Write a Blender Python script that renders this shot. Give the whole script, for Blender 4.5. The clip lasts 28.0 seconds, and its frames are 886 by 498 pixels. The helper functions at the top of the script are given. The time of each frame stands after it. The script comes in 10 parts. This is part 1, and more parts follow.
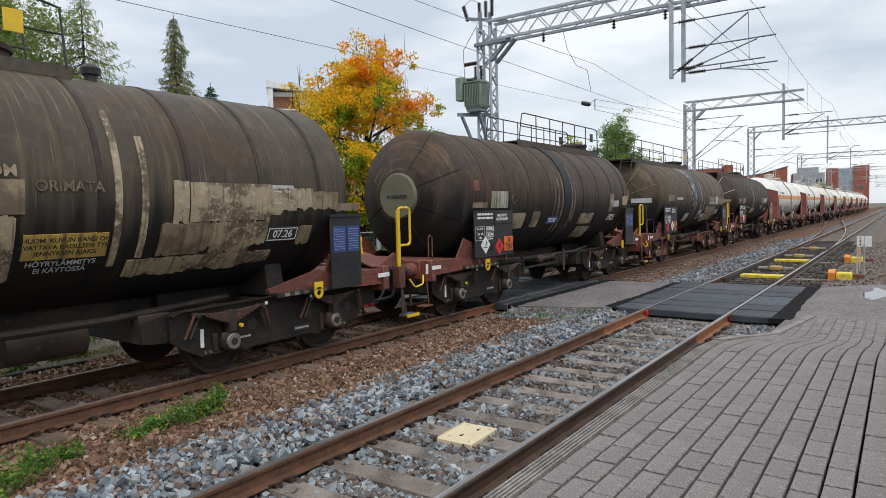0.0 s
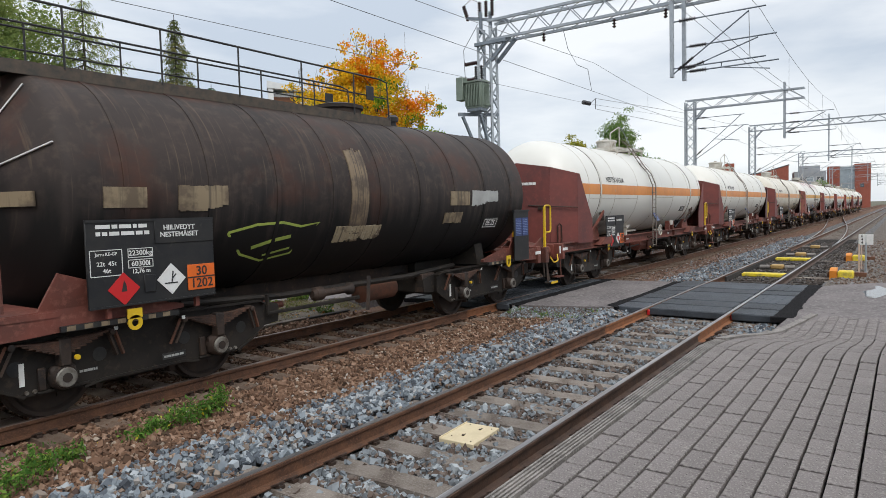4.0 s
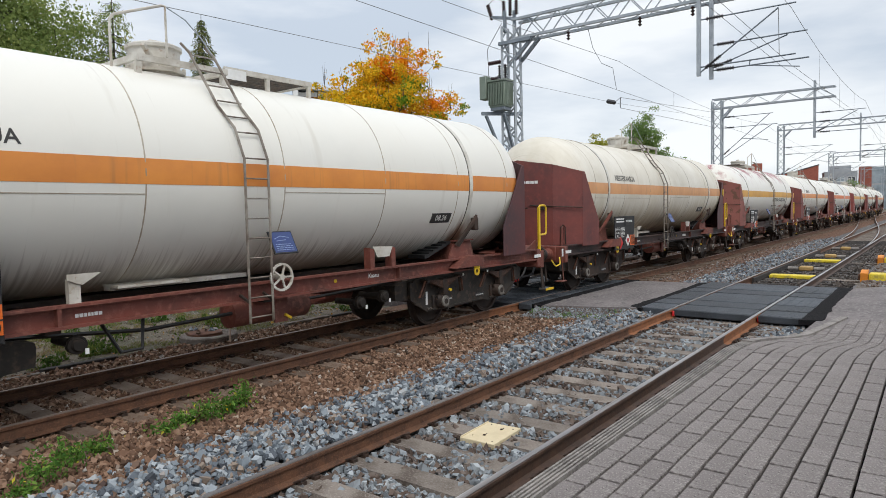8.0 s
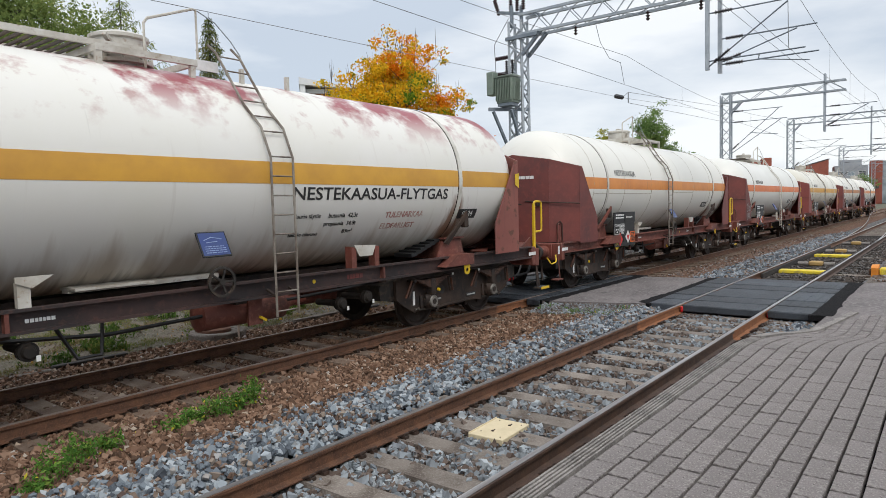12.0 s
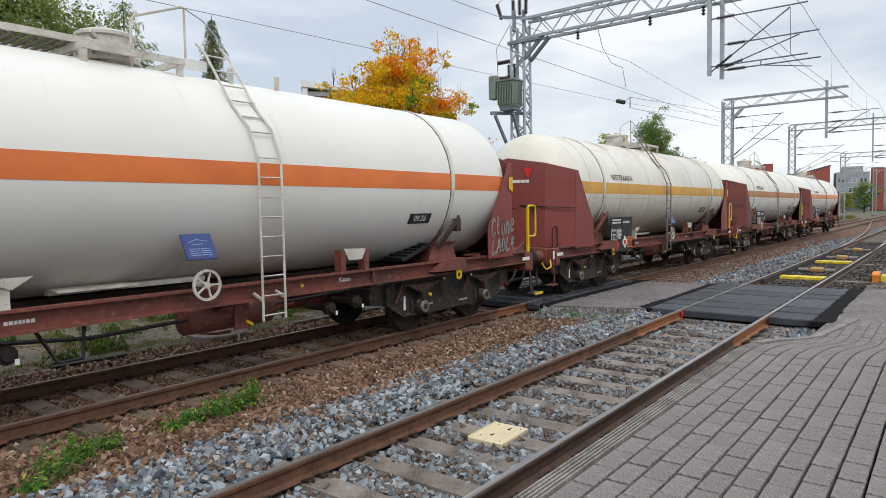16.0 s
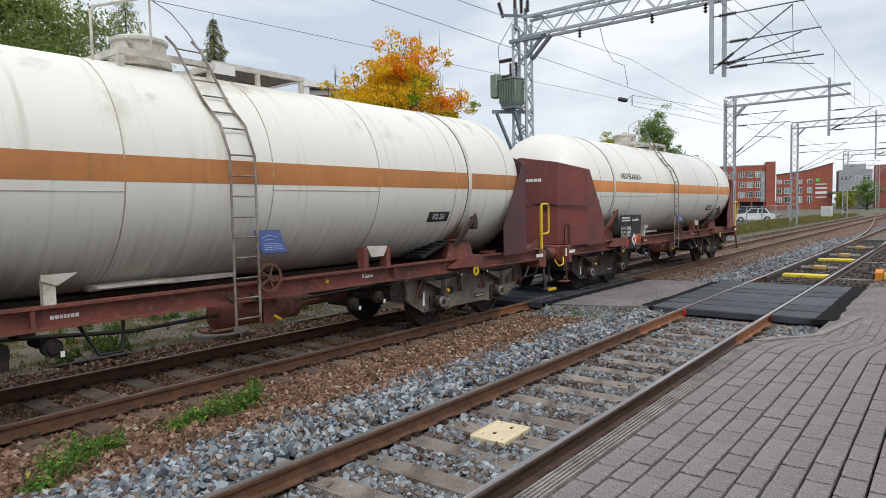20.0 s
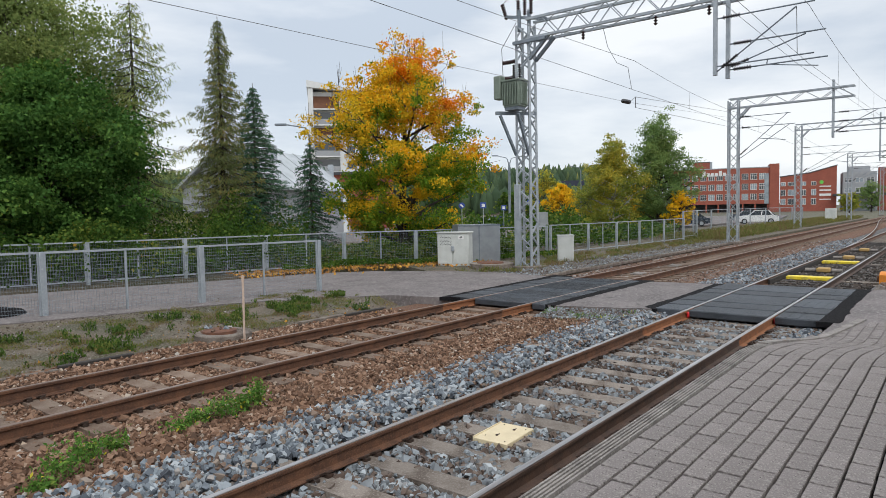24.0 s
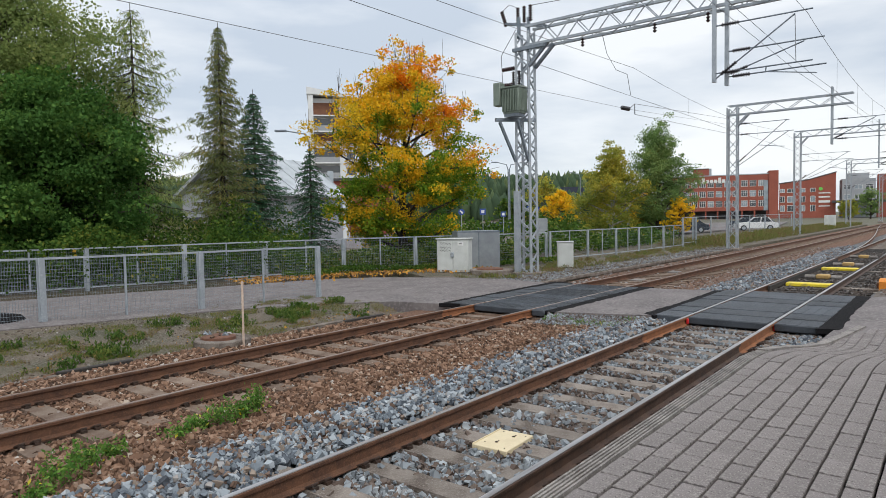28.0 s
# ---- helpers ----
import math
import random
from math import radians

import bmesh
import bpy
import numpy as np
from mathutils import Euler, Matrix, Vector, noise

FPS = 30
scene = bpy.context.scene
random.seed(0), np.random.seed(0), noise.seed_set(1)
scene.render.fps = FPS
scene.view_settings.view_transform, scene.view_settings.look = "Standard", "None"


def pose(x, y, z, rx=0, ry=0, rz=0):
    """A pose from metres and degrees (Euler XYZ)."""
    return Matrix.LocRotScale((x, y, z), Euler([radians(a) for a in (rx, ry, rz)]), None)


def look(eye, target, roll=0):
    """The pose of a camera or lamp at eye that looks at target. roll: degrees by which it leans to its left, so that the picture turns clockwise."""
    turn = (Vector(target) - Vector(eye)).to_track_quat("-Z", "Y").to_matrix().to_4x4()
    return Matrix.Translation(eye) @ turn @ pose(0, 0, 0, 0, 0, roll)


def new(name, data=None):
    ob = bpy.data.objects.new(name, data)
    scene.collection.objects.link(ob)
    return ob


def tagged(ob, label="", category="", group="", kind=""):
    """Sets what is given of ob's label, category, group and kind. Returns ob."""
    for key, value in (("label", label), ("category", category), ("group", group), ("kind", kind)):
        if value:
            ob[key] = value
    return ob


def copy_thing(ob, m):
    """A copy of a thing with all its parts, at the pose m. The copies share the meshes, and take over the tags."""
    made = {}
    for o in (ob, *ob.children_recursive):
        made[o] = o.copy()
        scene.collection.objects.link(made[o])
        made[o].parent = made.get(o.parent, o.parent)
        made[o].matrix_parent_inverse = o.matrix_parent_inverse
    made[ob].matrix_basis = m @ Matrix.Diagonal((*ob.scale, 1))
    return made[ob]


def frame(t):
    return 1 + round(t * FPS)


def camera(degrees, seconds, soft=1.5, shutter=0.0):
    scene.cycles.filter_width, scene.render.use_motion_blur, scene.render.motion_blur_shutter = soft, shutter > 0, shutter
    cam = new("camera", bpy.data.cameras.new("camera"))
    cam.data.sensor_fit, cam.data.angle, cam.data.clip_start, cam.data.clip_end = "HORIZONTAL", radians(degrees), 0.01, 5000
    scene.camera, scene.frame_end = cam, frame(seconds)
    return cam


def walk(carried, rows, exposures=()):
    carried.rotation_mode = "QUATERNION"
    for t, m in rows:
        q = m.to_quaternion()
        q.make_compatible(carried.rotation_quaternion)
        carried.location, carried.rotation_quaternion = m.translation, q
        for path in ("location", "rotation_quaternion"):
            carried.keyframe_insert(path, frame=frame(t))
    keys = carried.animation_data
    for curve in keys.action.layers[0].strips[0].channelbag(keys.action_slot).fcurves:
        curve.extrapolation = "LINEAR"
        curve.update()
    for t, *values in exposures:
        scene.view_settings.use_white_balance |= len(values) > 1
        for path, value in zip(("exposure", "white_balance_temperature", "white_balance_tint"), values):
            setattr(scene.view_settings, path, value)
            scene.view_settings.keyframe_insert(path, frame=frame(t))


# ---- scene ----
# ---- camera ----
EYE = (0.0, 0.0, 2.13)


def aim(yaw, pitch, roll):
    a, b = radians(yaw), radians(pitch)
    way = Vector((math.cos(a) * math.cos(b), math.sin(a) * math.cos(b), math.sin(b)))
    return look(EYE, Vector(EYE) + way * 10, roll)


cam = camera(68.57, 28.0, 0.5)
WALK = [
    (0.0, 35.328, -3.262, -1.264),
    (0.5, 35.330, -3.332, -1.371),
    (1.0, 35.348, -3.371, -1.374),
    (1.5, 35.345, -3.360, -1.234),
    (2.0, 35.363, -3.367, -1.465),
    (2.5, 35.387, -3.368, -1.414),
    (3.0, 35.358, -3.345, -1.301),
    (3.5, 35.378, -3.302, -1.408),
    (5.5, 35.508, -3.264, -1.602),
    (6.0, 35.561, -3.291, -1.503),
    (6.5, 35.653, -3.317, -1.447),
    (7.0, 36.118, -3.350, -1.422),
    (7.5, 37.092, -3.308, -1.355),
    (8.0, 37.415, -3.293, -1.248),
    (8.5, 37.556, -3.356, -1.166),
    (9.0, 37.723, -3.439, -1.298),
    (9.5, 37.776, -3.433, -1.285),
    (10.0, 37.868, -3.424, -1.256),
    (10.5, 37.964, -3.434, -1.400),
    (11.0, 38.046, -3.474, -1.453),
    (11.5, 38.045, -3.530, -1.464),
    (12.0, 38.091, -3.611, -1.496),
    (12.5, 38.144, -3.637, -1.460),
    (14.5, 38.145, -3.255, -0.872),
    (15.0, 38.140, -3.227, -0.909),
    (15.5, 38.111, -3.225, -1.056),
    (16.0, 38.151, -3.318, -1.039),
    (16.5, 38.201, -3.398, -1.061),
    (17.0, 38.262, -3.420, -1.010),
    (17.5, 38.275, -3.494, -1.180),
    (18.0, 38.306, -3.541, -1.334),
    (18.5, 38.333, -3.590, -1.426),
    (19.0, 38.348, -3.526, -1.424),
    (19.5, 38.322, -3.480, -1.221),
    (20.0, 38.336, -3.430, -1.176),
    (20.5, 38.410, -3.467, -1.169),
    (21.0, 38.549, -3.466, -1.127),
    (21.5, 38.614, -3.434, -1.034),
    (23.5, 38.598, -3.342, -1.154),
    (24.0, 38.596, -3.297, -1.073),
    (24.5, 38.497, -3.121, -1.259),
    (25.0, 38.442, -2.939, -1.096),
    (25.5, 38.419, -2.772, -1.049),
    (26.0, 38.409, -2.704, -1.153),
    (26.5, 38.515, -2.677, -0.988),
    (27.0, 38.522, -2.620, -1.007),
    (27.5, 38.529, -2.642, -1.007),
    (28.0, 38.550, -2.743, -1.015),
]
walk(cam, [(t, aim(a, b, c)) for t, a, b, c in WALK], [(0.0, 0.12), (28.0, 0.12)])

# ---- world and sun: an overcast autumn sky ----
world = bpy.data.worlds.new("sky")
scene.world = world
world.use_nodes = True
wn, wl = world.node_tree.nodes, world.node_tree.links
wn.clear()
sky = wn.new("ShaderNodeTexSky")
sky.sky_type, sky.sun_disc = "NISHITA", False
sky.sun_elevation, sky.sun_rotation = radians(32), radians(215)
sky_bg = wn.new("ShaderNodeBackground")
sky_bg.inputs[1].default_value = 0.10
wl.new(sky.outputs[0], sky_bg.inputs[0])
coord = wn.new("ShaderNodeTexCoord")
flat = wn.new("ShaderNodeMapping")
flat.inputs["Scale"].default_value = (1.0, 1.0, 4.0)
wl.new(coord.outputs["Generated"], flat.inputs[0])
cloud = wn.new("ShaderNodeTexNoise")
cloud.inputs["Scale"].default_value = 2.1
cloud.inputs["Detail"].default_value = 6
cloud.inputs["Roughness"].default_value = 0.52
wl.new(flat.outputs[0], cloud.inputs["Vector"])
ramp = wn.new("ShaderNodeValToRGB")
ramp.color_ramp.elements[0].position, ramp.color_ramp.elements[0].color = 0.36, (0.58, 0.65, 0.745, 1)
ramp.color_ramp.elements[1].position, ramp.color_ramp.elements[1].color = 0.6, (0.95, 0.975, 1.0, 1)
wl.new(cloud.outputs[0], ramp.inputs[0])
cloud_bg = wn.new("ShaderNodeBackground")
cloud_bg.inputs[1].default_value = 1.0
wl.new(ramp.outputs[0], cloud_bg.inputs[0])
height = wn.new("ShaderNodeSeparateXYZ")
wl.new(coord.outputs["Generated"], height.inputs[0])
rise = wn.new("ShaderNodeMapRange")  # an overcast sky is about twice as bright overhead as at the horizon
rise.inputs[1].default_value, rise.inputs[2].default_value = 0.25, 1.0
rise.inputs[3].default_value, rise.inputs[4].default_value = 1.0, 1.5
wl.new(height.outputs[2], rise.inputs[0])
wl.new(rise.outputs[0], cloud_bg.inputs[1])
sky_mix = wn.new("ShaderNodeMixShader")
sky_mix.inputs[0].default_value = 0.88
wl.new(sky_bg.outputs[0], sky_mix.inputs[1])
wl.new(cloud_bg.outputs[0], sky_mix.inputs[2])
out = wn.new("ShaderNodeOutputWorld")
wl.new(sky_mix.outputs[0], out.inputs[0])

sun = new("sun", bpy.data.lights.new("sun", "SUN"))
sun.data.energy, sun.data.angle, sun.data.color = 1.35, radians(25), (0.97, 0.935, 0.87)
sun.matrix_world = look((0, 0, 40), (18, 26, 0))


# ---- materials ----
def mat(name, base, rough=0.7, metal=0.0, dark=None, scale=6.0, stretch=(1, 1, 1), lo=0.35, hi=0.65, bump=0.0,
        bump_scale=40.0, vary=0.0, fine=None, island=False, spec=0.5, layer=None):
    """Base colour mixed towards `dark` by a broad noise, a second finer noise `fine`, a per-object or per-island variation, relief."""
    m = bpy.data.materials.new(name)
    m.use_nodes = True
    n, l = m.node_tree.nodes, m.node_tree.links
    b = n["Principled BSDF"]
    b.inputs["Roughness"].default_value, b.inputs["Metallic"].default_value = rough, metal
    b.inputs["Specular IOR Level"].default_value = spec
    tc = n.new("ShaderNodeTexCoord")
    mp = n.new("ShaderNodeMapping")
    mp.inputs["Scale"].default_value = stretch
    l.new(tc.outputs["Object"], mp.inputs[0])

    def noise_mask(sc, a, z, detail=5):
        t = n.new("ShaderNodeTexNoise")
        t.inputs["Scale"].default_value, t.inputs["Detail"].default_value = sc, detail
        t.inputs["Roughness"].default_value = 0.62
        l.new(mp.outputs[0], t.inputs["Vector"])
        r = n.new("ShaderNodeMapRange")
        r.inputs[1].default_value, r.inputs[2].default_value = a, z
        l.new(t.outputs[0], r.inputs[0])
        return r.outputs[0]

    def mixed(fac, a, c2):
        x = n.new("ShaderNodeMix")
        x.data_type = "RGBA"
        l.new(fac, x.inputs[0])
        if isinstance(a, tuple):
            x.inputs[6].default_value = (*a, 1)
        else:
            l.new(a, x.inputs[6])
        x.inputs[7].default_value = (*c2, 1)
        return x.outputs[2]

    col = base
    if dark:
        col = mixed(noise_mask(scale, lo, hi), col, dark)
    if fine:
        col = mixed(noise_mask(fine[0], fine[2], fine[3]), col, fine[1])
    if layer:
        col = layer(n, l, tc, mp, col, mixed, noise_mask)
    if vary:
        if island:
            g = n.new("ShaderNodeNewGeometry")
            src = g.outputs["Random Per Island"]
        else:
            g = n.new("ShaderNodeObjectInfo")
            src = g.outputs["Random"]
        r = n.new("ShaderNodeMapRange")
        r.inputs[3].default_value, r.inputs[4].default_value = 1 - vary, 1 + vary
        l.new(src, r.inputs[0])
        h = n.new("ShaderNodeHueSaturation")
        l.new(r.outputs[0], h.inputs["Value"])
        if isinstance(col, tuple):
            h.inputs["Color"].default_value = (*col, 1)
        else:
            l.new(col, h.inputs["Color"])
        col = h.outputs[0]
    if isinstance(col, tuple):
        b.inputs["Base Color"].default_value = (*col, 1)
    else:
        l.new(col, b.inputs["Base Color"])
    if bump:
        t = n.new("ShaderNodeTexNoise")
        t.inputs["Scale"].default_value, t.inputs["Detail"].default_value = bump_scale, 4
        l.new(tc.outputs["Object"], t.inputs["Vector"])
        u = n.new("ShaderNodeBump")
        u.inputs["Strength"].default_value, u.inputs["Distance"].default_value = bump, 0.02
        l.new(t.outputs[0], u.inputs["Height"])
        l.new(u.outputs[0], b.inputs["Normal"])
    return m


def island_mat(name, colours, rough=0.8, noise_scale=0.0, noise_mix=0.5, spec=0.4, trans=0.0):
    """A colour a piece, picked along a ramp by the island's random number, shifted by a broad noise in space."""
    m = bpy.data.materials.new(name)
    m.use_nodes = True
    n, l = m.node_tree.nodes, m.node_tree.links
    b = n["Principled BSDF"]
    b.inputs["Roughness"].default_value = rough
    b.inputs["Specular IOR Level"].default_value = spec
    g = n.new("ShaderNodeNewGeometry")
    src = g.outputs["Random Per Island"]
    if noise_scale:
        tc = n.new("ShaderNodeTexCoord")
        t = n.new("ShaderNodeTexNoise")
        t.inputs["Scale"].default_value, t.inputs["Detail"].default_value = noise_scale, 3
        l.new(tc.outputs["Object"], t.inputs["Vector"])
        r = n.new("ShaderNodeMapRange")
        r.inputs[1].default_value, r.inputs[2].default_value = 0.3, 0.7
        l.new(t.outputs[0], r.inputs[0])
        x = n.new("ShaderNodeMix")
        x.inputs[0].default_value = noise_mix
        l.new(src, x.inputs[2])
        l.new(r.outputs[0], x.inputs[3])
        src = x.outputs[0]
    ramp = n.new("ShaderNodeValToRGB")
    e = ramp.color_ramp.elements
    e[0].position, e[0].color = colours[0][0], (*colours[0][1], 1)
    e[1].position, e[1].color = colours[-1][0], (*colours[-1][1], 1)
    for pos, c in colours[1:-1]:
        k = e.new(pos)
        k.color = (*c, 1)
    l.new(src, ramp.inputs[0])
    l.new(ramp.outputs[0], b.inputs["Base Color"])
    if trans:
        tr = n.new("ShaderNodeBsdfTranslucent")
        l.new(ramp.outputs[0], tr.inputs[0])
        mx = n.new("ShaderNodeMixShader")
        mx.inputs[0].default_value = trans
        l.new(b.outputs[0], mx.inputs[1])
        l.new(tr.outputs[0], mx.inputs[2])
        l.new(mx.outputs[0], n["Material Output"].inputs[0])
    return m


def glass(name, tint=(0.03, 0.04, 0.05), rough=0.08):
    return mat(name, tint, rough, 0.0, spec=0.9)


M = {}
M["ground"] = mat("ground_earth", (0.115, 0.1, 0.075), 0.95, dark=(0.06, 0.075, 0.03), scale=0.35, fine=(9, (0.17, 0.15, 0.12), 0.45, 0.7), bump=0.5, bump_scale=18)
M["verge"] = mat("verge_grass_earth", (0.115, 0.088, 0.06), 0.95, dark=(0.05, 0.05, 0.022), scale=0.9, lo=0.42, hi=0.58, fine=(26, (0.17, 0.15, 0.13), 0.48, 0.62), bump=0.9, bump_scale=34)
M["asphalt"] = mat("old_asphalt", (0.185, 0.163, 0.16), 0.85, dark=(0.115, 0.1, 0.1), scale=1.1, fine=(14, (0.25, 0.228, 0.222), 0.5, 0.66), bump=0.6, bump_scale=60, layer=lambda n, l, tc, mp, col, mixed, nm: mixed(nm(4.0, 0.6, 0.66, 8), col, (0.085, 0.077, 0.076)))
M["fresh_asphalt"] = mat("fresh_black_asphalt", (0.011, 0.0105, 0.0115), 0.95, fine=(40, (0.028, 0.027, 0.029), 0.5, 0.75), bump=0.7, bump_scale=60, spec=0.12)
M["platform_asphalt"] = mat("platform_asphalt", (0.13, 0.125, 0.135), 0.85, dark=(0.1, 0.1, 0.105), scale=2, fine=(120, (0.22, 0.21, 0.22), 0.52, 0.75), bump=0.4, bump_scale=150)
def scuffs(n, l, tc, mp, col, mixed, noise_mask):
    """Pale salt and traffic wear in broad ragged patches, and dark spots."""
    return mixed(noise_mask(7.0, 0.56, 0.68, 8), mixed(noise_mask(38.0, 0.62, 0.7, 3), col, (0.075, 0.066, 0.06)), (0.33, 0.305, 0.285))


M["paver"] = mat("concrete_paver", (0.24, 0.214, 0.208), 0.9, dark=(0.175, 0.155, 0.15), scale=3.2, lo=0.38, hi=0.66, fine=(60, (0.36, 0.33, 0.31), 0.52, 0.66), bump=0.8, bump_scale=110, vary=0.07, spec=0.3, layer=scuffs)
M["paver_stuff"] = mat("concrete_paver_field", (0.24, 0.214, 0.208), 0.9, dark=(0.175, 0.155, 0.15), scale=3.2, lo=0.38, hi=0.66, fine=(60, (0.36, 0.33, 0.31), 0.52, 0.66), bump=0.8, bump_scale=110, vary=0.07, spec=0.3, layer=scuffs, island=True)
M["joint"] = mat("dark_mossy_joint", (0.014, 0.012, 0.011), 0.95, dark=(0.035, 0.045, 0.012), scale=1.6, lo=0.58, hi=0.66, spec=0.2)
M["kerb"] = mat("pale_concrete", (0.26, 0.237, 0.22), 0.85, dark=(0.15, 0.135, 0.125), scale=4, lo=0.4, hi=0.62, fine=(40, (0.4, 0.375, 0.35), 0.52, 0.72), bump=0.5, bump_scale=90, vary=0.1)
M["concrete"] = mat("weathered_concrete", (0.225, 0.192, 0.165), 0.9, dark=(0.11, 0.085, 0.068), scale=3.5, lo=0.38, hi=0.62, fine=(45, (0.31, 0.275, 0.245), 0.52, 0.72), bump=0.6, bump_scale=55, vary=0.18)
M["sleeper_far"] = mat("rusty_concrete_sleeper", (0.22, 0.165, 0.125), 0.9, dark=(0.13, 0.08, 0.055), scale=4, fine=(50, (0.29, 0.235, 0.19), 0.55, 0.75), bump=0.5, bump_scale=60, vary=0.2)
M["timber"] = mat("tarred_timber_sleeper", (0.045, 0.037, 0.032), 0.85, dark=(0.022, 0.019, 0.018), scale=3, stretch=(6, 1, 1), fine=(30, (0.1, 0.085, 0.07), 0.55, 0.75), bump=0.4, bump_scale=50, vary=0.2)
M["rail"] = mat("rusty_rail", (0.15, 0.07, 0.038), 0.75, 0.2, dark=(0.07, 0.034, 0.022), scale=5, fine=(60, (0.2, 0.1, 0.055), 0.5, 0.72), bump=0.3, bump_scale=70)
# darker brown for the rail beside the platform
M["rail_dark"] = mat("dark_brown_rail", (0.1, 0.056, 0.038), 0.65, 0.1, dark=(0.045, 0.028, 0.022), scale=5, fine=(60, (0.1, 0.055, 0.035), 0.52, 0.72), bump=0.3, bump_scale=70)
M["rail_end"] = mat("fresh_rust", (0.3, 0.12, 0.05), 0.8, 0.1, dark=(0.2, 0.085, 0.04), scale=8, bump=0.2, bump_scale=80)
M["rail_top"] = mat("polished_rail_head", (0.52, 0.51, 0.52), 0.32, 0.85, dark=(0.28, 0.26, 0.25), scale=3, stretch=(0.2, 6, 6))
M["rail_top_far"] = mat("dull_rail_head", (0.22, 0.15, 0.12), 0.5, 0.5, dark=(0.3, 0.24, 0.21), scale=3, stretch=(0.2, 6, 6))
M["clip"] = mat("rusty_spring_clip", (0.04, 0.028, 0.022), 0.7, 0.3, dark=(0.07, 0.04, 0.028), scale=20)
M["rubber"] = mat("slate_rubber_panel", (0.05, 0.058, 0.07), 0.6, dark=(0.03, 0.034, 0.04), scale=1.8, lo=0.4, hi=0.66, fine=(45, (0.085, 0.093, 0.105), 0.55, 0.75), bump=0.35, bump_scale=70, vary=0.35, spec=0.4)
M["grey_stone"] = island_mat("grey_ballast", [(0.0, (0.05, 0.056, 0.068)), (0.2, (0.13, 0.152, 0.178)), (0.5, (0.235, 0.27, 0.3)), (0.72, (0.37, 0.4, 0.425)), (0.79, (0.26, 0.21, 0.17)), (0.92, (0.15, 0.095, 0.068)), (1.0, (0.07, 0.045, 0.038))], 0.85)
M["mixed_stone"] = island_mat("mixed_ballast", [(0.0, (0.035, 0.028, 0.026)), (0.3, (0.1, 0.07, 0.056)), (0.42, (0.15, 0.115, 0.095)), (0.5, (0.14, 0.155, 0.17)), (0.75, (0.25, 0.275, 0.295)), (0.9, (0.4, 0.43, 0.45)), (1.0, (0.12, 0.075, 0.055))], 0.85, 1.4, 0.4)
M["dark_stone"] = island_mat("dark_greasy_ballast", [(0.0, (0.02, 0.017, 0.016)), (0.4, (0.06, 0.046, 0.038)), (0.7, (0.11, 0.092, 0.08)), (0.9, (0.2, 0.19, 0.185)), (1.0, (0.1, 0.065, 0.048))], 0.85)
M["beyond_stone"] = island_mat("grey_brown_ballast", [(0.0, (0.07, 0.045, 0.034)), (0.4, (0.17, 0.115, 0.088)), (0.65, (0.24, 0.175, 0.14)), (0.8, (0.24, 0.235, 0.235)), (0.95, (0.34, 0.33, 0.32)), (1.0, (0.2, 0.1, 0.06))], 0.9)
M["brown_grit"] = island_mat("earthy_grit", [(0.0, (0.05, 0.038, 0.028)), (0.4, (0.11, 0.085, 0.065)), (0.75, (0.17, 0.145, 0.12)), (0.93, (0.26, 0.24, 0.22)), (1.0, (0.38, 0.36, 0.34))], 0.9)
M["brown_stone"] = island_mat("rusty_ballast", [(0.0, (0.06, 0.035, 0.022)), (0.35, (0.145, 0.08, 0.05)), (0.72, (0.225, 0.132, 0.085)), (0.92, (0.31, 0.2, 0.14)), (0.97, (0.36, 0.29, 0.225)), (1.0, (0.42, 0.39, 0.36))], 0.9)
M["brown_bed"] = mat("rusty_ballast_bed", (0.18, 0.088, 0.052), 0.95, dark=(0.06, 0.03, 0.019), scale=22, lo=0.4, hi=0.6, fine=(60, (0.27, 0.16, 0.1), 0.5, 0.7), bump=1.0, bump_scale=45)
M["grey_bed"] = mat("grey_ballast_bed", (0.15, 0.145, 0.145), 0.95, dark=(0.035, 0.03, 0.029), scale=24, lo=0.4, hi=0.6, fine=(60, (0.28, 0.28, 0.285), 0.5, 0.7), bump=1.0, bump_scale=45)
M["yard"] = mat("grey_brown_yard_gravel", (0.125, 0.1, 0.082), 0.95, dark=(0.06, 0.047, 0.038), scale=9, lo=0.4, hi=0.6, fine=(40, (0.24, 0.21, 0.185), 0.5, 0.66), bump=1.0, bump_scale=30)
M["galv"] = mat("galvanised_steel", (0.42, 0.455, 0.49), 0.5, 0.4, dark=(0.31, 0.345, 0.38), scale=3, fine=(25, (0.52, 0.545, 0.57), 0.55, 0.75))
M["galv_dark"] = mat("weathered_galvanised_steel", (0.24, 0.275, 0.315), 0.55, 0.35, dark=(0.16, 0.19, 0.22), scale=2, fine=(20, (0.32, 0.355, 0.39), 0.55, 0.75))
M["wire"] = mat("grey_wire", (0.24, 0.25, 0.265), 0.6, 0.4)
M["porcelain"] = mat("brown_porcelain", (0.05, 0.028, 0.028), 0.25)
M["black_ins"] = mat("dark_insulator", (0.03, 0.028, 0.032), 0.35)
M["trafo"] = mat("transformer_green", (0.2, 0.245, 0.2), 0.5, dark=(0.155, 0.195, 0.16), scale=3, fine=(30, (0.24, 0.28, 0.24), 0.5, 0.8))
M["cabinet"] = mat("pale_grey_paint", (0.58, 0.6, 0.58), 0.5, dark=(0.48, 0.5, 0.48), scale=3, fine=(12, (0.64, 0.65, 0.63), 0.5, 0.8))
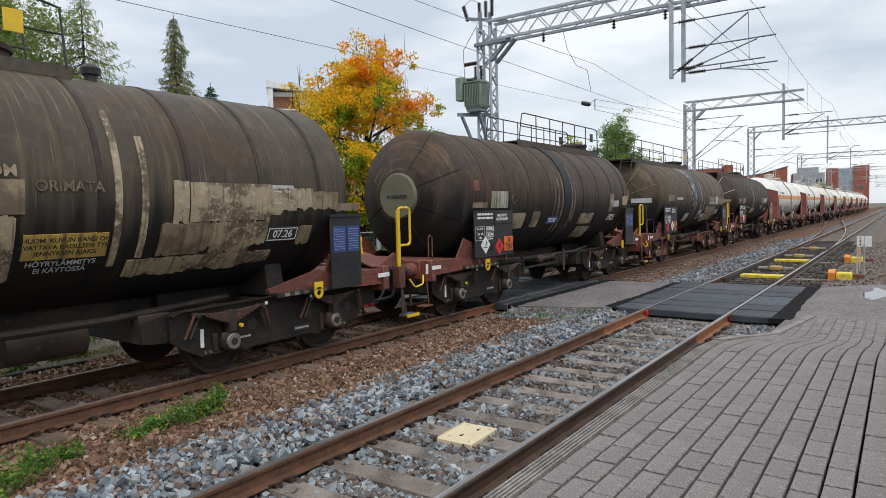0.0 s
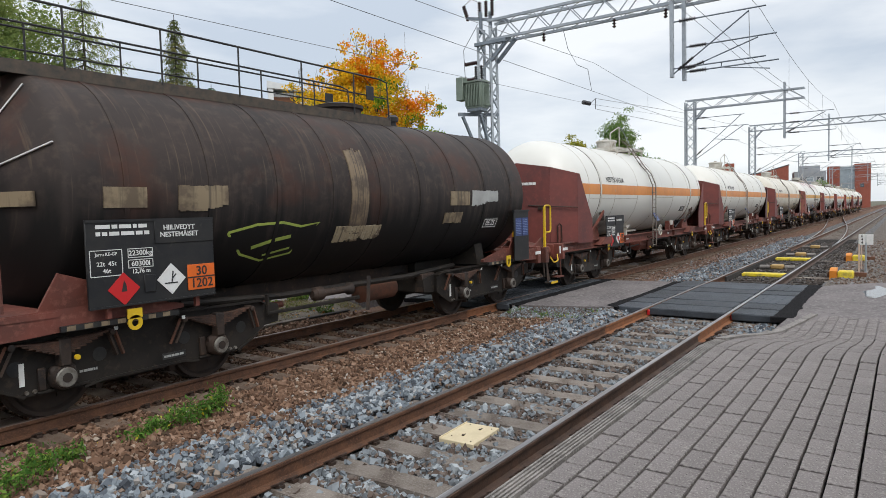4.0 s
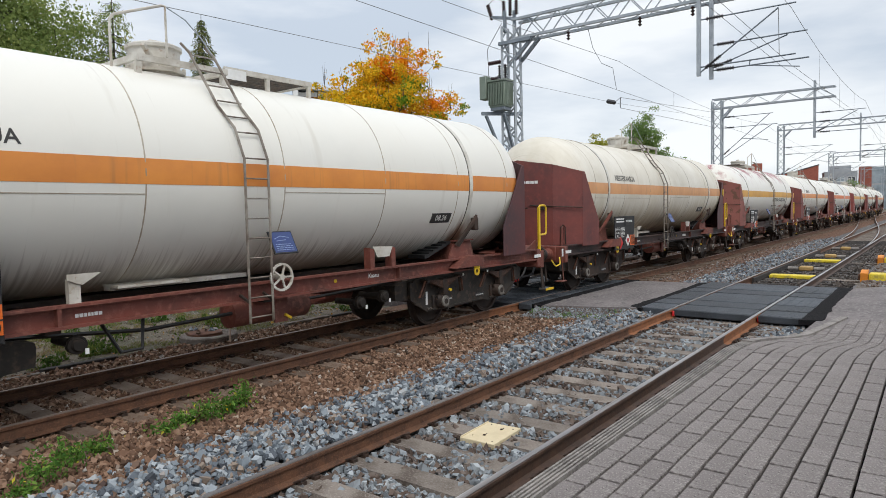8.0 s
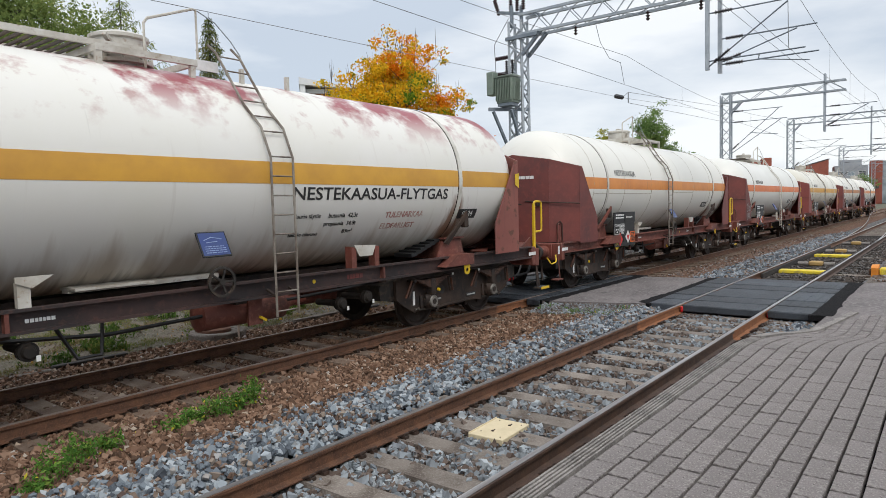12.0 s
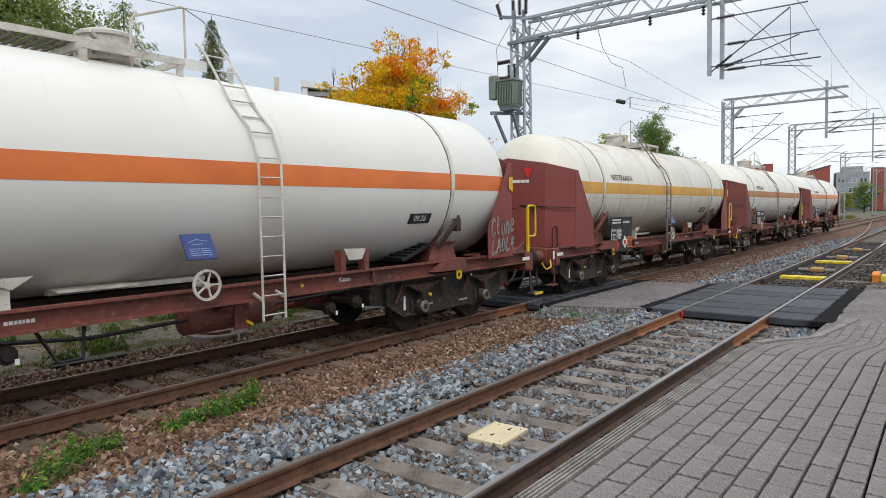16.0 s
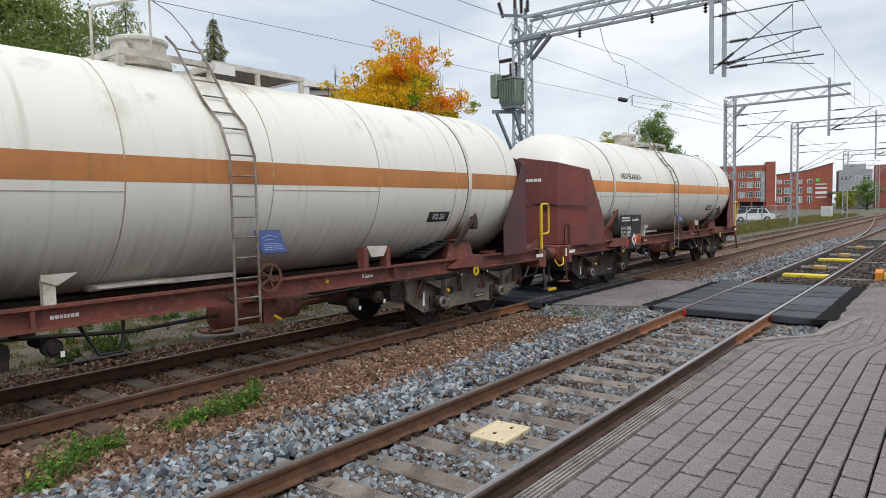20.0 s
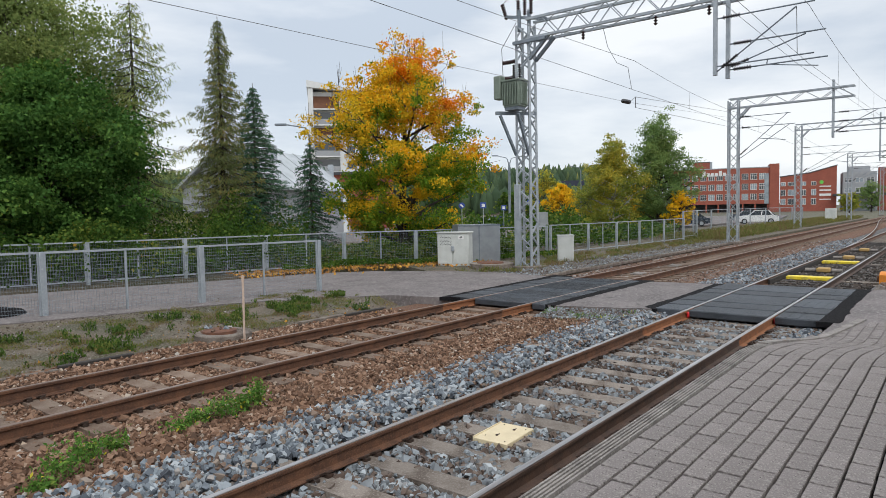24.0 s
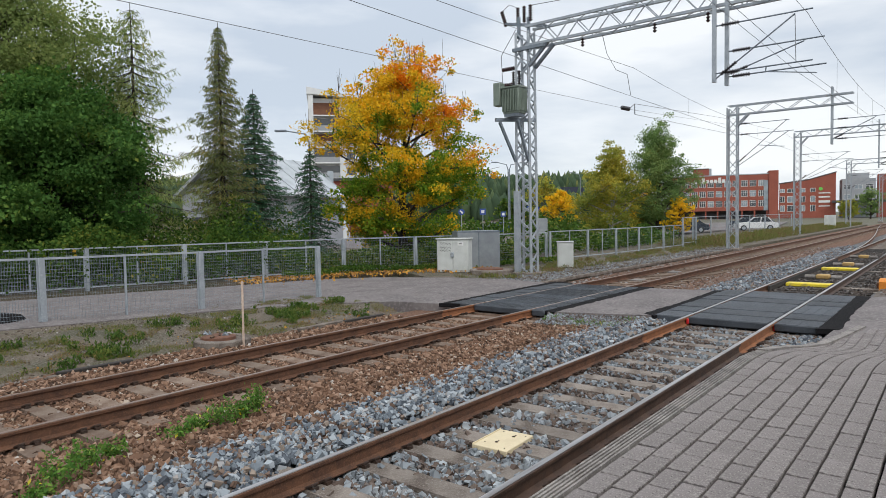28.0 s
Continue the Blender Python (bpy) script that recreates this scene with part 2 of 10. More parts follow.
M["grey_box"] = mat("grey_sheet_metal", (0.36, 0.39, 0.41), 0.5, 0.3, dark=(0.28, 0.3, 0.32), scale=2)
M["cream"] = mat("cream_board", (0.66, 0.56, 0.37), 0.6, dark=(0.58, 0.48, 0.31), scale=5, fine=(40, (0.72, 0.62, 0.43), 0.5, 0.8))
M["yellow"] = mat("yellow_paint", (0.75, 0.5, 0.012), 0.45, dark=(0.62, 0.4, 0.02), scale=4)
M["bright_yellow"] = mat("worn_yellow_cover", (0.74, 0.56, 0.02), 0.55, dark=(0.42, 0.33, 0.07), scale=5, lo=0.48, hi=0.66, fine=(30, (0.8, 0.68, 0.12), 0.5, 0.8))
M["orange_cover"] = mat("orange_cover", (0.72, 0.25, 0.012), 0.5, dark=(0.6, 0.2, 0.02), scale=4)
M["white"] = mat("white_paint", (0.78, 0.78, 0.77), 0.5, dark=(0.66, 0.66, 0.64), scale=6)
M["black"] = mat("black_paint", (0.014, 0.014, 0.016), 0.5, dark=(0.035, 0.033, 0.03), scale=5)
M["red"] = mat("red_paint", (0.55, 0.018, 0.02), 0.45)
M["blue"] = mat("blue_paint", (0.02, 0.06, 0.3), 0.45, dark=(0.04, 0.08, 0.28), scale=8)
M["wood"] = mat("pale_stake", (0.62, 0.5, 0.42), 0.8, dark=(0.5, 0.36, 0.28), scale=8)
M["rust"] = mat("rusty_plate", (0.17, 0.075, 0.042), 0.85, dark=(0.1, 0.045, 0.03), scale=6, bump=0.3)
M["brick"] = mat("red_brick_wall", (0.31, 0.088, 0.058), 0.85, dark=(0.25, 0.07, 0.048), scale=0.5, fine=(6, (0.36, 0.115, 0.075), 0.45, 0.7))
M["grey_wall"] = mat("grey_panel_wall", (0.34, 0.355, 0.37), 0.7, dark=(0.28, 0.29, 0.31), scale=0.6)
M["white_wall"] = mat("white_render", (0.72, 0.73, 0.73), 0.7, dark=(0.62, 0.63, 0.64), scale=0.5)
M["dark_roof"] = mat("dark_roof_felt", (0.05, 0.05, 0.055), 0.8, dark=(0.08, 0.08, 0.085), scale=1)
M["metal_roof"] = mat("pale_metal_roof", (0.5, 0.53, 0.55), 0.45, 0.4, dark=(0.4, 0.43, 0.45), scale=0.8)
M["window"] = glass("window_glass", (0.045, 0.055, 0.065), 0.1)
# pale base colour paints the sky's reflection into these panes
M["window_pale"] = mat("painted_sky_window", (0.32, 0.38, 0.42), 0.12, spec=0.9, dark=(0.18, 0.22, 0.25), scale=0.4)
M["frame_white"] = mat("white_window_frame", (0.7, 0.7, 0.69), 0.5)
M["car_white"] = mat("white_car_paint", (0.78, 0.79, 0.8), 0.2, spec=0.7)
M["car_dark"] = mat("dark_car_paint", (0.03, 0.04, 0.06), 0.2, spec=0.7)
M["car_blue"] = mat("blue_car_paint", (0.03, 0.08, 0.2), 0.2, spec=0.7)
M["tyre"] = mat("tyre_rubber", (0.02, 0.02, 0.021), 0.8)
M["wood_panel"] = mat("timber_cladding", (0.2, 0.085, 0.04), 0.7, dark=(0.14, 0.055, 0.03), scale=1.5, stretch=(1, 1, 6))
M["bark"] = mat("tree_bark", (0.075, 0.062, 0.05), 0.95, dark=(0.035, 0.03, 0.026), scale=5, stretch=(1, 1, 0.25), bump=0.6, bump_scale=14)
M["birch_bark"] = mat("birch_bark", (0.42, 0.41, 0.38), 0.9, dark=(0.06, 0.055, 0.05), scale=3, stretch=(1, 1, 3), lo=0.5, hi=0.6)


# ---- geometry helpers ----
class Geo:
    """Vertices and faces of one mesh."""

    def __init__(self):
        self.v, self.f = [], []

    def add(self, verts, faces):
        k = len(self.v)
        self.v.extend(tuple(p) for p in verts)
        self.f.extend(tuple(i + k for i in f) for f in faces)
        return self

    def box(self, x0, x1, y0, y1, z0, z1, b=0.0, m=None):
        if b <= 0:
            vs = [(x, y, z) for x in (x0, x1) for y in (y0, y1) for z in (z0, z1)]
            fs = [(0, 1, 3, 2), (4, 6, 7, 5), (0, 4, 5, 1), (2, 3, 7, 6), (0, 2, 6, 4), (1, 5, 7, 3)]
        else:
            xs, ys, zs = (x0, x1), (y0, y1), (z0, z1)
            vs, idx = [], {}
            for i in (0, 1):
                for j in (0, 1):
                    for k in (0, 1):
                        sx, sy, sz = b * (1 - 2 * i), b * (1 - 2 * j), b * (1 - 2 * k)
                        for a, p in enumerate(((xs[i], ys[j] + sy, zs[k] + sz), (xs[i] + sx, ys[j], zs[k] + sz), (xs[i] + sx, ys[j] + sy, zs[k]))):
                            idx[i, j, k, a] = len(vs)
                            vs.append(p)
            q = lambda *t: tuple(idx[e] for e in t)
            fs = [q((0, 0, 0, 0), (0, 0, 1, 0), (0, 1, 1, 0), (0, 1, 0, 0)), q((1, 0, 0, 0), (1, 1, 0, 0), (1, 1, 1, 0), (1, 0, 1, 0)),
                  q((0, 0, 0, 1), (1, 0, 0, 1), (1, 0, 1, 1), (0, 0, 1, 1)), q((0, 1, 0, 1), (0, 1, 1, 1), (1, 1, 1, 1), (1, 1, 0, 1)),
                  q((0, 0, 0, 2), (0, 1, 0, 2), (1, 1, 0, 2), (1, 0, 0, 2)), q((0, 0, 1, 2), (1, 0, 1, 2), (1, 1, 1, 2), (0, 1, 1, 2))]
            for i in (0, 1):
                for j in (0, 1):
                    fs.append(q((i, j, 0, 0), (i, j, 0, 1), (i, j, 1, 1), (i, j, 1, 0)))
                    fs.append(q((i, 0, j, 0), (i, 0, j, 2), (i, 1, j, 2), (i, 1, j, 0)))
                    fs.append(q((0, i, j, 1), (0, i, j, 2), (1, i, j, 2), (1, i, j, 1)))
                    for k in (0, 1):
                        fs.append(q((i, j, k, 0), (i, j, k, 1), (i, j, k, 2)))
        if m is not None:
            vs = [tuple(m @ Vector(p)) for p in vs]
        return self.add(vs, fs)

    def ring_tube(self, rings, close=True, caps=True):
        n, vs, fs = len(rings[0]), [p for r in rings for p in r], []
        for a in range(len(rings) - 1):
            for i in range(n if close else n - 1):
                j = (i + 1) % n
                fs.append((a * n + i, a * n + j, (a + 1) * n + j, (a + 1) * n + i))
        if caps and close:
            fs.append(tuple(range(n))[::-1])
            fs.append(tuple((len(rings) - 1) * n + i for i in range(n)))
        return self.add(vs, fs)

    def pipe(self, pts, r, n=6, r1=None):
        """A round tube along the points; its section is carried from bend to bend without a twist."""
        pts = [Vector(p) for p in pts]
        rings, s, last = [], None, len(pts) - 1
        for i, p in enumerate(pts):
            a = (p - pts[i - 1]).normalized() if i else (pts[1] - p).normalized()
            b = (pts[i + 1] - p).normalized() if i < last else a
            d = (a + b).normalized() if (a + b).length > 1e-4 else a
            if s is None:
                s = d.cross(Vector((0, 0, 1)))
                if s.length < 1e-3:
                    s = Vector((1, 0, 0)) if abs(d.x) < 0.9 else Vector((0, 1, 0))
            s = s - d * s.dot(d)
            if s.length < 1e-4:
                s = d.orthogonal()
            s.normalize()
            w = s.cross(d)
            rr = r if r1 is None else r + (r1 - r) * i / last
            rings.append([p + s * (rr * math.cos(q)) + w * (rr * math.sin(q)) for q in (2 * math.pi * k / n for k in range(n))])
        return self.ring_tube(rings)

    def bent(self, pts, r, n=8, bow=0.07):
        """A tube whose corners are bent round."""
        pts = [Vector(p) for p in pts]
        out = [pts[0]]
        for a, b, c in zip(pts, pts[1:], pts[2:]):
            f, g = min(bow, (a - b).length * 0.45), min(bow, (c - b).length * 0.45)
            p, q = b + (a - b).normalized() * f, b + (c - b).normalized() * g
            for k in range(5):
                t = k / 4
                out.append(p * (1 - t) ** 2 + b * (2 * t * (1 - t)) + q * t * t)
        return self.pipe(out + [pts[-1]], r, n)

    def lathe(self, profile, origin=(0, 0, 0), axis="x", n=24):
        """profile: (along, radius) pairs."""
        rings = []
        for u, r in profile:
            ring = []
            for k in range(n):
                a = 2 * math.pi * k / n
                c, s = r * math.cos(a), r * math.sin(a)
                p = {"x": (u, c, s), "y": (c, u, s), "z": (c, s, u)}[axis]
                ring.append((p[0] + origin[0], p[1] + origin[1], p[2] + origin[2]))
            rings.append(ring)
        return self.ring_tube(rings)

    def prism(self, poly, a, b, axis="y"):
        """poly in the two other axes, in order (x,z), (y,z) or (x,y), drawn out from a to b."""
        n = len(poly)
        to = {"y": lambda p, d: (p[0], d, p[1]), "x": lambda p, d: (d, p[0], p[1]), "z": lambda p, d: (p[0], p[1], d)}[axis]
        vs = [to(p, a) for p in poly] + [to(p, b) for p in poly]
        fs = [tuple(range(n)), tuple(range(2 * n - 1, n - 1, -1))] + [(i, n + i, n + (i + 1) % n, (i + 1) % n) for i in range(n)]
        return self.add(vs, fs)

    def beam(self, p, q, w, h=None):
        """A square bar from p to q."""
        h = h or w
        p, q = Vector(p), Vector(q)
        d = (q - p).normalized()
        s = d.cross(Vector((0, 0, 1)))
        if s.length < 1e-3:
            s = Vector((0, 1, 0))
        s.normalize()
        t = s.cross(d)
        return self.ring_tube([[c + s * (w / 2 * a) + t * (h / 2 * e) for a, e in ((-1, -1), (1, -1), (1, 1), (-1, 1))] for c in (p, q)])

    def mesh(self, name, material, smooth=True):
        me = bpy.data.meshes.new(name)
        me.from_pydata(self.v, [], self.f)
        bm = bmesh.new()
        bm.from_mesh(me)
        bmesh.ops.recalc_face_normals(bm, faces=bm.faces)
        bm.to_mesh(me)
        bm.free()
        if smooth:
            me.shade_smooth()
            me.set_sharp_from_angle(angle=radians(38))
        me.materials.append(material)
        return me


def thing(name, label, category, m=None, group="", kind=""):
    ob = new(name)
    ob.empty_display_size = 0.2
    if m is not None:
        ob.matrix_world = m
    return tagged(ob, label, category, group, kind)


def part(name, geo, material, parent, label="", smooth=True):
    me = geo if isinstance(geo, bpy.types.Mesh) else geo.mesh(name, material, smooth)
    ob = new(name, me)
    ob.parent = parent
    if label:
        ob["label"] = label
    return ob


def solid(name, geo, material, label, category, kind="", group="", m=None, smooth=True):
    """A thing that is one mesh."""
    ob = new(name, geo if isinstance(geo, bpy.types.Mesh) else geo.mesh(name, material, smooth))
    if m is not None:
        ob.matrix_world = m
    return tagged(ob, label, category, group, kind)


def repaint(ob, material):
    ob.material_slots[0].link = "OBJECT"
    ob.material_slots[0].material = material


def letters(text, size, bend=None, thick=0.002):
    """Flat lettering in the x-z plane, facing -y, from the built-in font; its middle at the origin."""
    cu = bpy.data.curves.new("lettering", "FONT")
    cu.body, cu.size, cu.align_x, cu.align_y, cu.extrude = text, size, "CENTER", "CENTER", thick
    cu.resolution_u, cu.offset = 3, 0.014 * size
    tmp = bpy.data.objects.new("lettering", cu)
    scene.collection.objects.link(tmp)
    bpy.context.view_layer.update()
    me = bpy.data.meshes.new_from_object(tmp.evaluated_get(bpy.context.evaluated_depsgraph_get()))
    g = Geo()
    g.add([(v.co.x, -v.co.z, v.co.y) for v in me.vertices], [tuple(p.vertices) for p in me.polygons])
    bpy.data.objects.remove(tmp)
    bpy.data.curves.remove(cu)
    bpy.data.meshes.remove(me)
    return g


def shift(g, dx=0, dy=0, dz=0):
    g.v = [(x + dx, y + dy, z + dz) for x, y, z in g.v]
    return g


def wrap(g, radius, zc, x=0.0, z=0.0, lift=0.004):
    """Lays flat lettering on the near side of a lying cylinder of that radius and axis height."""
    vs = []
    for px, py, pz in g.v:
        a = math.asin(max(-0.99, min(0.99, (z - zc) / radius))) + pz / radius
        r = radius + lift - py
        vs.append((px + x, -r * math.cos(a), zc + r * math.sin(a)))
    g.v = vs
    return g


def stones(name, n, spot, size, material, label, category, seed, parent=None, kind="stuff"):
    """Many broken stones in one mesh: blocks with knocked-off corners. spot(rng, n) gives their places."""
    rng = np.random.default_rng(seed)
    base = np.array([(x, y, z) for x in (-1, 1) for y in (-1, 1) for z in (-1, 1)]) * 0.72
    faces = np.array([(0, 1, 3), (0, 3, 2), (4, 6, 7), (4, 7, 5), (0, 4, 5), (0, 5, 1), (2, 3, 7), (2, 7, 6), (0, 2, 6), (0, 6, 4), (1, 5, 7), (1, 7, 3)])
    pos = spot(rng, n)
    n = len(pos)
    v = base[None] * rng.uniform(0.6, 1.2, (n, 8, 1)) + rng.uniform(-0.27, 0.27, (n, 8, 3))
    v = v * rng.uniform(0.6, 1.2, (n, 1, 3)) * (size * rng.lognormal(0, 0.25, (n, 1, 1)))
    q = rng.normal(size=(n, 4))
    q /= np.linalg.norm(q, axis=1)[:, None]
    w, x, y, z = q.T
    rot = np.stack([np.stack([1 - 2 * (y * y + z * z), 2 * (x * y - w * z), 2 * (x * z + w * y)], -1),
                    np.stack([2 * (x * y + w * z), 1 - 2 * (x * x + z * z), 2 * (y * z - w * x)], -1),
                    np.stack([2 * (x * z - w * y), 2 * (y * z + w * x), 1 - 2 * (x * x + y * y)], -1)], -2)
    v = np.einsum("nij,nkj->nki", rot, v) + pos[:, None, :]
    me = fast_mesh(name, v.reshape(-1, 3), (faces[None] + 8 * np.arange(n)[:, None, None]).reshape(-1, 3), material)
    me.shade_flat()
    ob = new(name, me)
    if parent is not None:
        ob.parent = parent
    return tagged(ob, label, category if parent is None else "", "", kind)


def fast_mesh(name, verts, faces, material):
    me = bpy.data.meshes.new(name)
    k = faces.shape[1]
    me.vertices.add(len(verts))
    me.vertices.foreach_set("co", np.ascontiguousarray(verts, dtype=np.float32).ravel())
    me.loops.add(faces.size)
    me.loops.foreach_set("vertex_index", np.ascontiguousarray(faces, dtype=np.int32).ravel())
    me.polygons.add(len(faces))
    me.polygons.foreach_set("loop_start", np.arange(0, faces.size, k, dtype=np.int32))
    me.update(calc_edges=True)
    me.validate()
    me.materials.append(material)
    return me

# ---- the ground, the tracks, the crossing and the platform ----
# x runs along the tracks, y across them away from the platform, z = 0 is the top of the rails
NEAR, FAR, HALF = 3.611, 8.497, 0.81
RUN0, RUN1 = -40.0, 420.0

ground = solid("ground", Geo().box(-1500, 2500, -1500, 2500, -0.8, -0.30), M["ground"], "brown earth and dry grass reaching the horizon", "ground", "structure")

far_bed = solid("ballast_bed", Geo().prism([(5.75, -0.31), (11.3, -0.31), (10.9, -0.225), (5.85, -0.225)], RUN0, RUN1, "x"), M["brown_bed"],
                "rust-brown crushed stone bed under the far track", "ballast", "structure")
near_bed = solid("ballast_bed", Geo().prism([(-0.5, -0.31), (5.75, -0.31), (5.73, -0.225), (-0.4, -0.225)], RUN0, RUN1, "x"), M["grey_bed"],
                 "grey crushed stone bed under the near track", "ballast", "structure")


def rail_profile(y):
    half = [(0.075, -0.172), (0.075, -0.162), (0.012, -0.142), (0.009, -0.055), (0.034, -0.04), (0.036, -0.012), (0.026, 0.0)]
    return [(y + a, b) for a, b in half] + [(y - a, b) for a, b in reversed(half)]


def track(name, label, yc, first, material, top_material, sleeper_material, ends):
    tr = thing(name, label, "railway track", kind="structure")
    for y in (yc - HALF, yc + HALF):
        for a, b, mt in ends:
            rail = part("rail", Geo().prism(rail_profile(y), a, b, "x"), M["rail_dark"] if mt == M["rail"] and y < NEAR else mt, tr)
            part("running_surface", Geo().box(a, b, y - 0.03, y + 0.027, -0.004, 0.003), top_material, rail, "polished top of the rail head")
    body = Geo().prism([(-0.15, -0.36), (-0.13, -0.18), (0.13, -0.18), (0.15, -0.36)], -1.3, 1.3, "y").mesh("sleeper", sleeper_material)
    dark_body = Geo().prism([(-0.13, -0.36), (-0.13, -0.17), (0.13, -0.17), (0.13, -0.36)], -1.3, 1.3, "y").mesh("sleeper", M["timber"])
    clips = Geo()
    for sx in (-0.075, 0.075):
        clips.pipe([(sx - 0.05, 0.06, -0.165), (sx - 0.03, 0.13, -0.13), (sx + 0.03, 0.13, -0.13), (sx + 0.05, 0.06, -0.165)], 0.011, 5)
        clips.box(sx - 0.03, sx + 0.03, 0.07, 0.15, -0.185, -0.15)
    clip = clips.mesh("rail_clip", M["clip"])
    back = Geo()
    back.v, back.f = [(x, -y, z) for x, y, z in clips.v], list(clips.f)
    clip2 = back.mesh("rail_clip", M["clip"])
    far_sleepers, far_clips = Geo(), Geo()
    k = -8
    while first + k * 0.612 < 150:
        x = first + k * 0.612
        k += 1
        if x < -2.0 or 13.5 < x < 18.6:
            continue
        if x < 46:
            s = part("sleeper", dark_body if x > 18 and yc == NEAR else body, None, tr)
            s.location = (x, yc, 0)
            if x < 13:
                for y in (-HALF, HALF):
                    for c in (clip, clip2):
                        q = part("rail_clip", c, None, s)
                        q.location = (0, y, 0)
        else:
            far_sleepers.box(x - 0.13, x + 0.13, yc - 1.3, yc + 1.3, -0.3, -0.185)
    part("sleeper_row", far_sleepers, sleeper_material, tr, "row of sleepers far down the line")["kind"] = "stuff"
    return tr


track("railway_track", "rusty rails of the far track on concrete sleepers", FAR, 2.51, M["rail"], M["rail_top_far"], M["sleeper_far"], [(RUN0, 11.6, M["rail"]), (11.6, 13.0, M["rail_end"]), (13.0, RUN1, M["rail"])])
track("railway_track", "near track with polished rails on concrete sleepers", NEAR, 3.64, M["rail"], M["rail_top"], M["concrete"],
      [(RUN0, 11.2, M["rail"]), (11.2, 13.9, M["rail_end"]), (13.9, RUN1, M["rail"])])
# the track that leaves the near one beyond the crossing
branch = thing("railway_track", "curved switch rails leaving the near track", "railway track", kind="structure")
for y0 in (NEAR - HALF, NEAR + HALF):
    for sgn, a in ((1, 34.0),):
        pts = [(a + d, y0 + 4.886 * ((d / 96) ** 2 * (3 - 2 * d / 96))) for d in range(0, 97, 4)]
        g = Geo().ring_tube([[(x, yy + p, z) for p, z in rail_profile(0.0)] for x, yy in pts])
        rail = part("rail", g, M["rail"], branch)
        part("running_surface", Geo().ring_tube([[(x, yy + e, z) for e, z in ((-0.026, -0.003), (0.024, -0.003), (0.024, 0.003), (-0.026, 0.003))] for x, yy in pts]), M["rail_top"], rail)

# loose ballast
def near_spots(rng, n):
    x, y = 0.3 + 13.3 * rng.random(n) ** 1.15, rng.uniform(1.95, 6.0, n)
    seen = x > 0.24 * y
    x, y = x[seen], y[seen]
    n = len(x)
    k = np.abs((x - 3.64 + 0.306) % 0.612 - 0.306)
    heap = np.array([noise.noise(Vector((a * 1.3, b * 2.2, 4.0))) for a, b in zip(x, y)])
    on = (k < 0.15) & (np.abs(y - NEAR) < 1.32) & (rng.random(n) > 0.04 + 0.85 * np.clip(heap * 3 - 0.1, 0, 1))
    rail = (np.abs(y - NEAR + HALF) < 0.1) | (np.abs(y - NEAR - HALF) < 0.1)
    keep = ~on & ~rail & ~((y > 5.65) & (rng.random(n) < 0.6))
    x, y = x[keep], y[keep]
    hump = 0.1 * np.exp(-((y - 5.12) / 0.42) ** 2)
    z = np.where(between_mask(y), -0.225, -0.205) + rng.uniform(-0.03, 0.045, len(x)) + hump * rng.uniform(0.4, 1, len(x))
    return np.stack([x, y, z], 1)


def between_mask(y):
    return (y > NEAR - 1.2) & (y < NEAR + HALF)


stones("ballast_stones", 52000, lambda r, n: (lambda p: p[~between_mask(p[:, 1])])(near_spots(r, n)), 0.032, M["grey_stone"], "loose blue-grey crushed stones beside the near track", "ballast", 3)
stones("ballast_stones", 52000, lambda r, n: (lambda p: p[between_mask(p[:, 1])])(near_spots(r, n)), 0.031, M["mixed_stone"], "grey and rusty crushed stones between the near rails", "ballast", 4)


def far_spots(rng, n):
    x, y = -0.5 + 14.0 * rng.random(n) ** 1.1, rng.uniform(5.5, 10.9, n)
    seen = x > 0.24 * y
    x, y = x[seen], y[seen]
    n = len(x)
    k = np.abs((x - 2.51 + 0.306) % 0.612 - 0.306)
    heap = np.array([noise.noise(Vector((a * 1.7, b * 1.7, 9.0))) for a, b in zip(x, y)])
    on = (k < 0.15) & (np.abs(y - FAR) < 1.32) & (rng.random(n) > 0.1 + np.where(y < FAR - 0.95, 0.3, 0.8) * np.clip(heap * 3, 0, 1))
    rail = (np.abs(y - FAR + HALF) < 0.1) | (np.abs(y - FAR - HALF) < 0.1)
    keep = ~on & ~rail & ~((y < 5.75) & (rng.random(n) < 0.5)) & ~((x > 12.75) & (y > 6.9)) & ~(x > 12.7 + 0.45 * (7.2 - y))
    x, y = x[keep], y[keep]
    z = np.where(np.abs(y - FAR) < 1.35, -0.222, -0.205) + rng.uniform(-0.02, 0.028, len(x))
    return np.stack([x, y, z], 1)


stones("ballast_stones", 68000, far_spots, 0.028, M["brown_stone"], "loose rust-brown crushed stones round the far track", "ballast", 5)


def beyond_spots(rng, n):
    x, y = 18.6 + 30 * rng.random(n) ** 1.5, rng.uniform(4.4, 6.2, n)
    return np.stack([x, y, -0.22 + rng.uniform(-0.02, 0.03, n) + 0.1 * np.exp(-((y - 5.4) / 0.5) ** 2)], 1)


stones("ballast_stones", 9000, beyond_spots, 0.036, M["grey_stone"], "grey crushed stones beyond the level crossing", "ballast", 6)
stones("ballast_stones", 9000, lambda r, n: np.stack([18.4 + 30 * r.random(n) ** 1.5, r.uniform(6.1, 10.9, n), -0.24 + r.uniform(-0.02, 0.025, n)], 1),
       0.036, M["beyond_stone"], "rusty and grey crushed stones beyond the crossing", "ballast", 7)

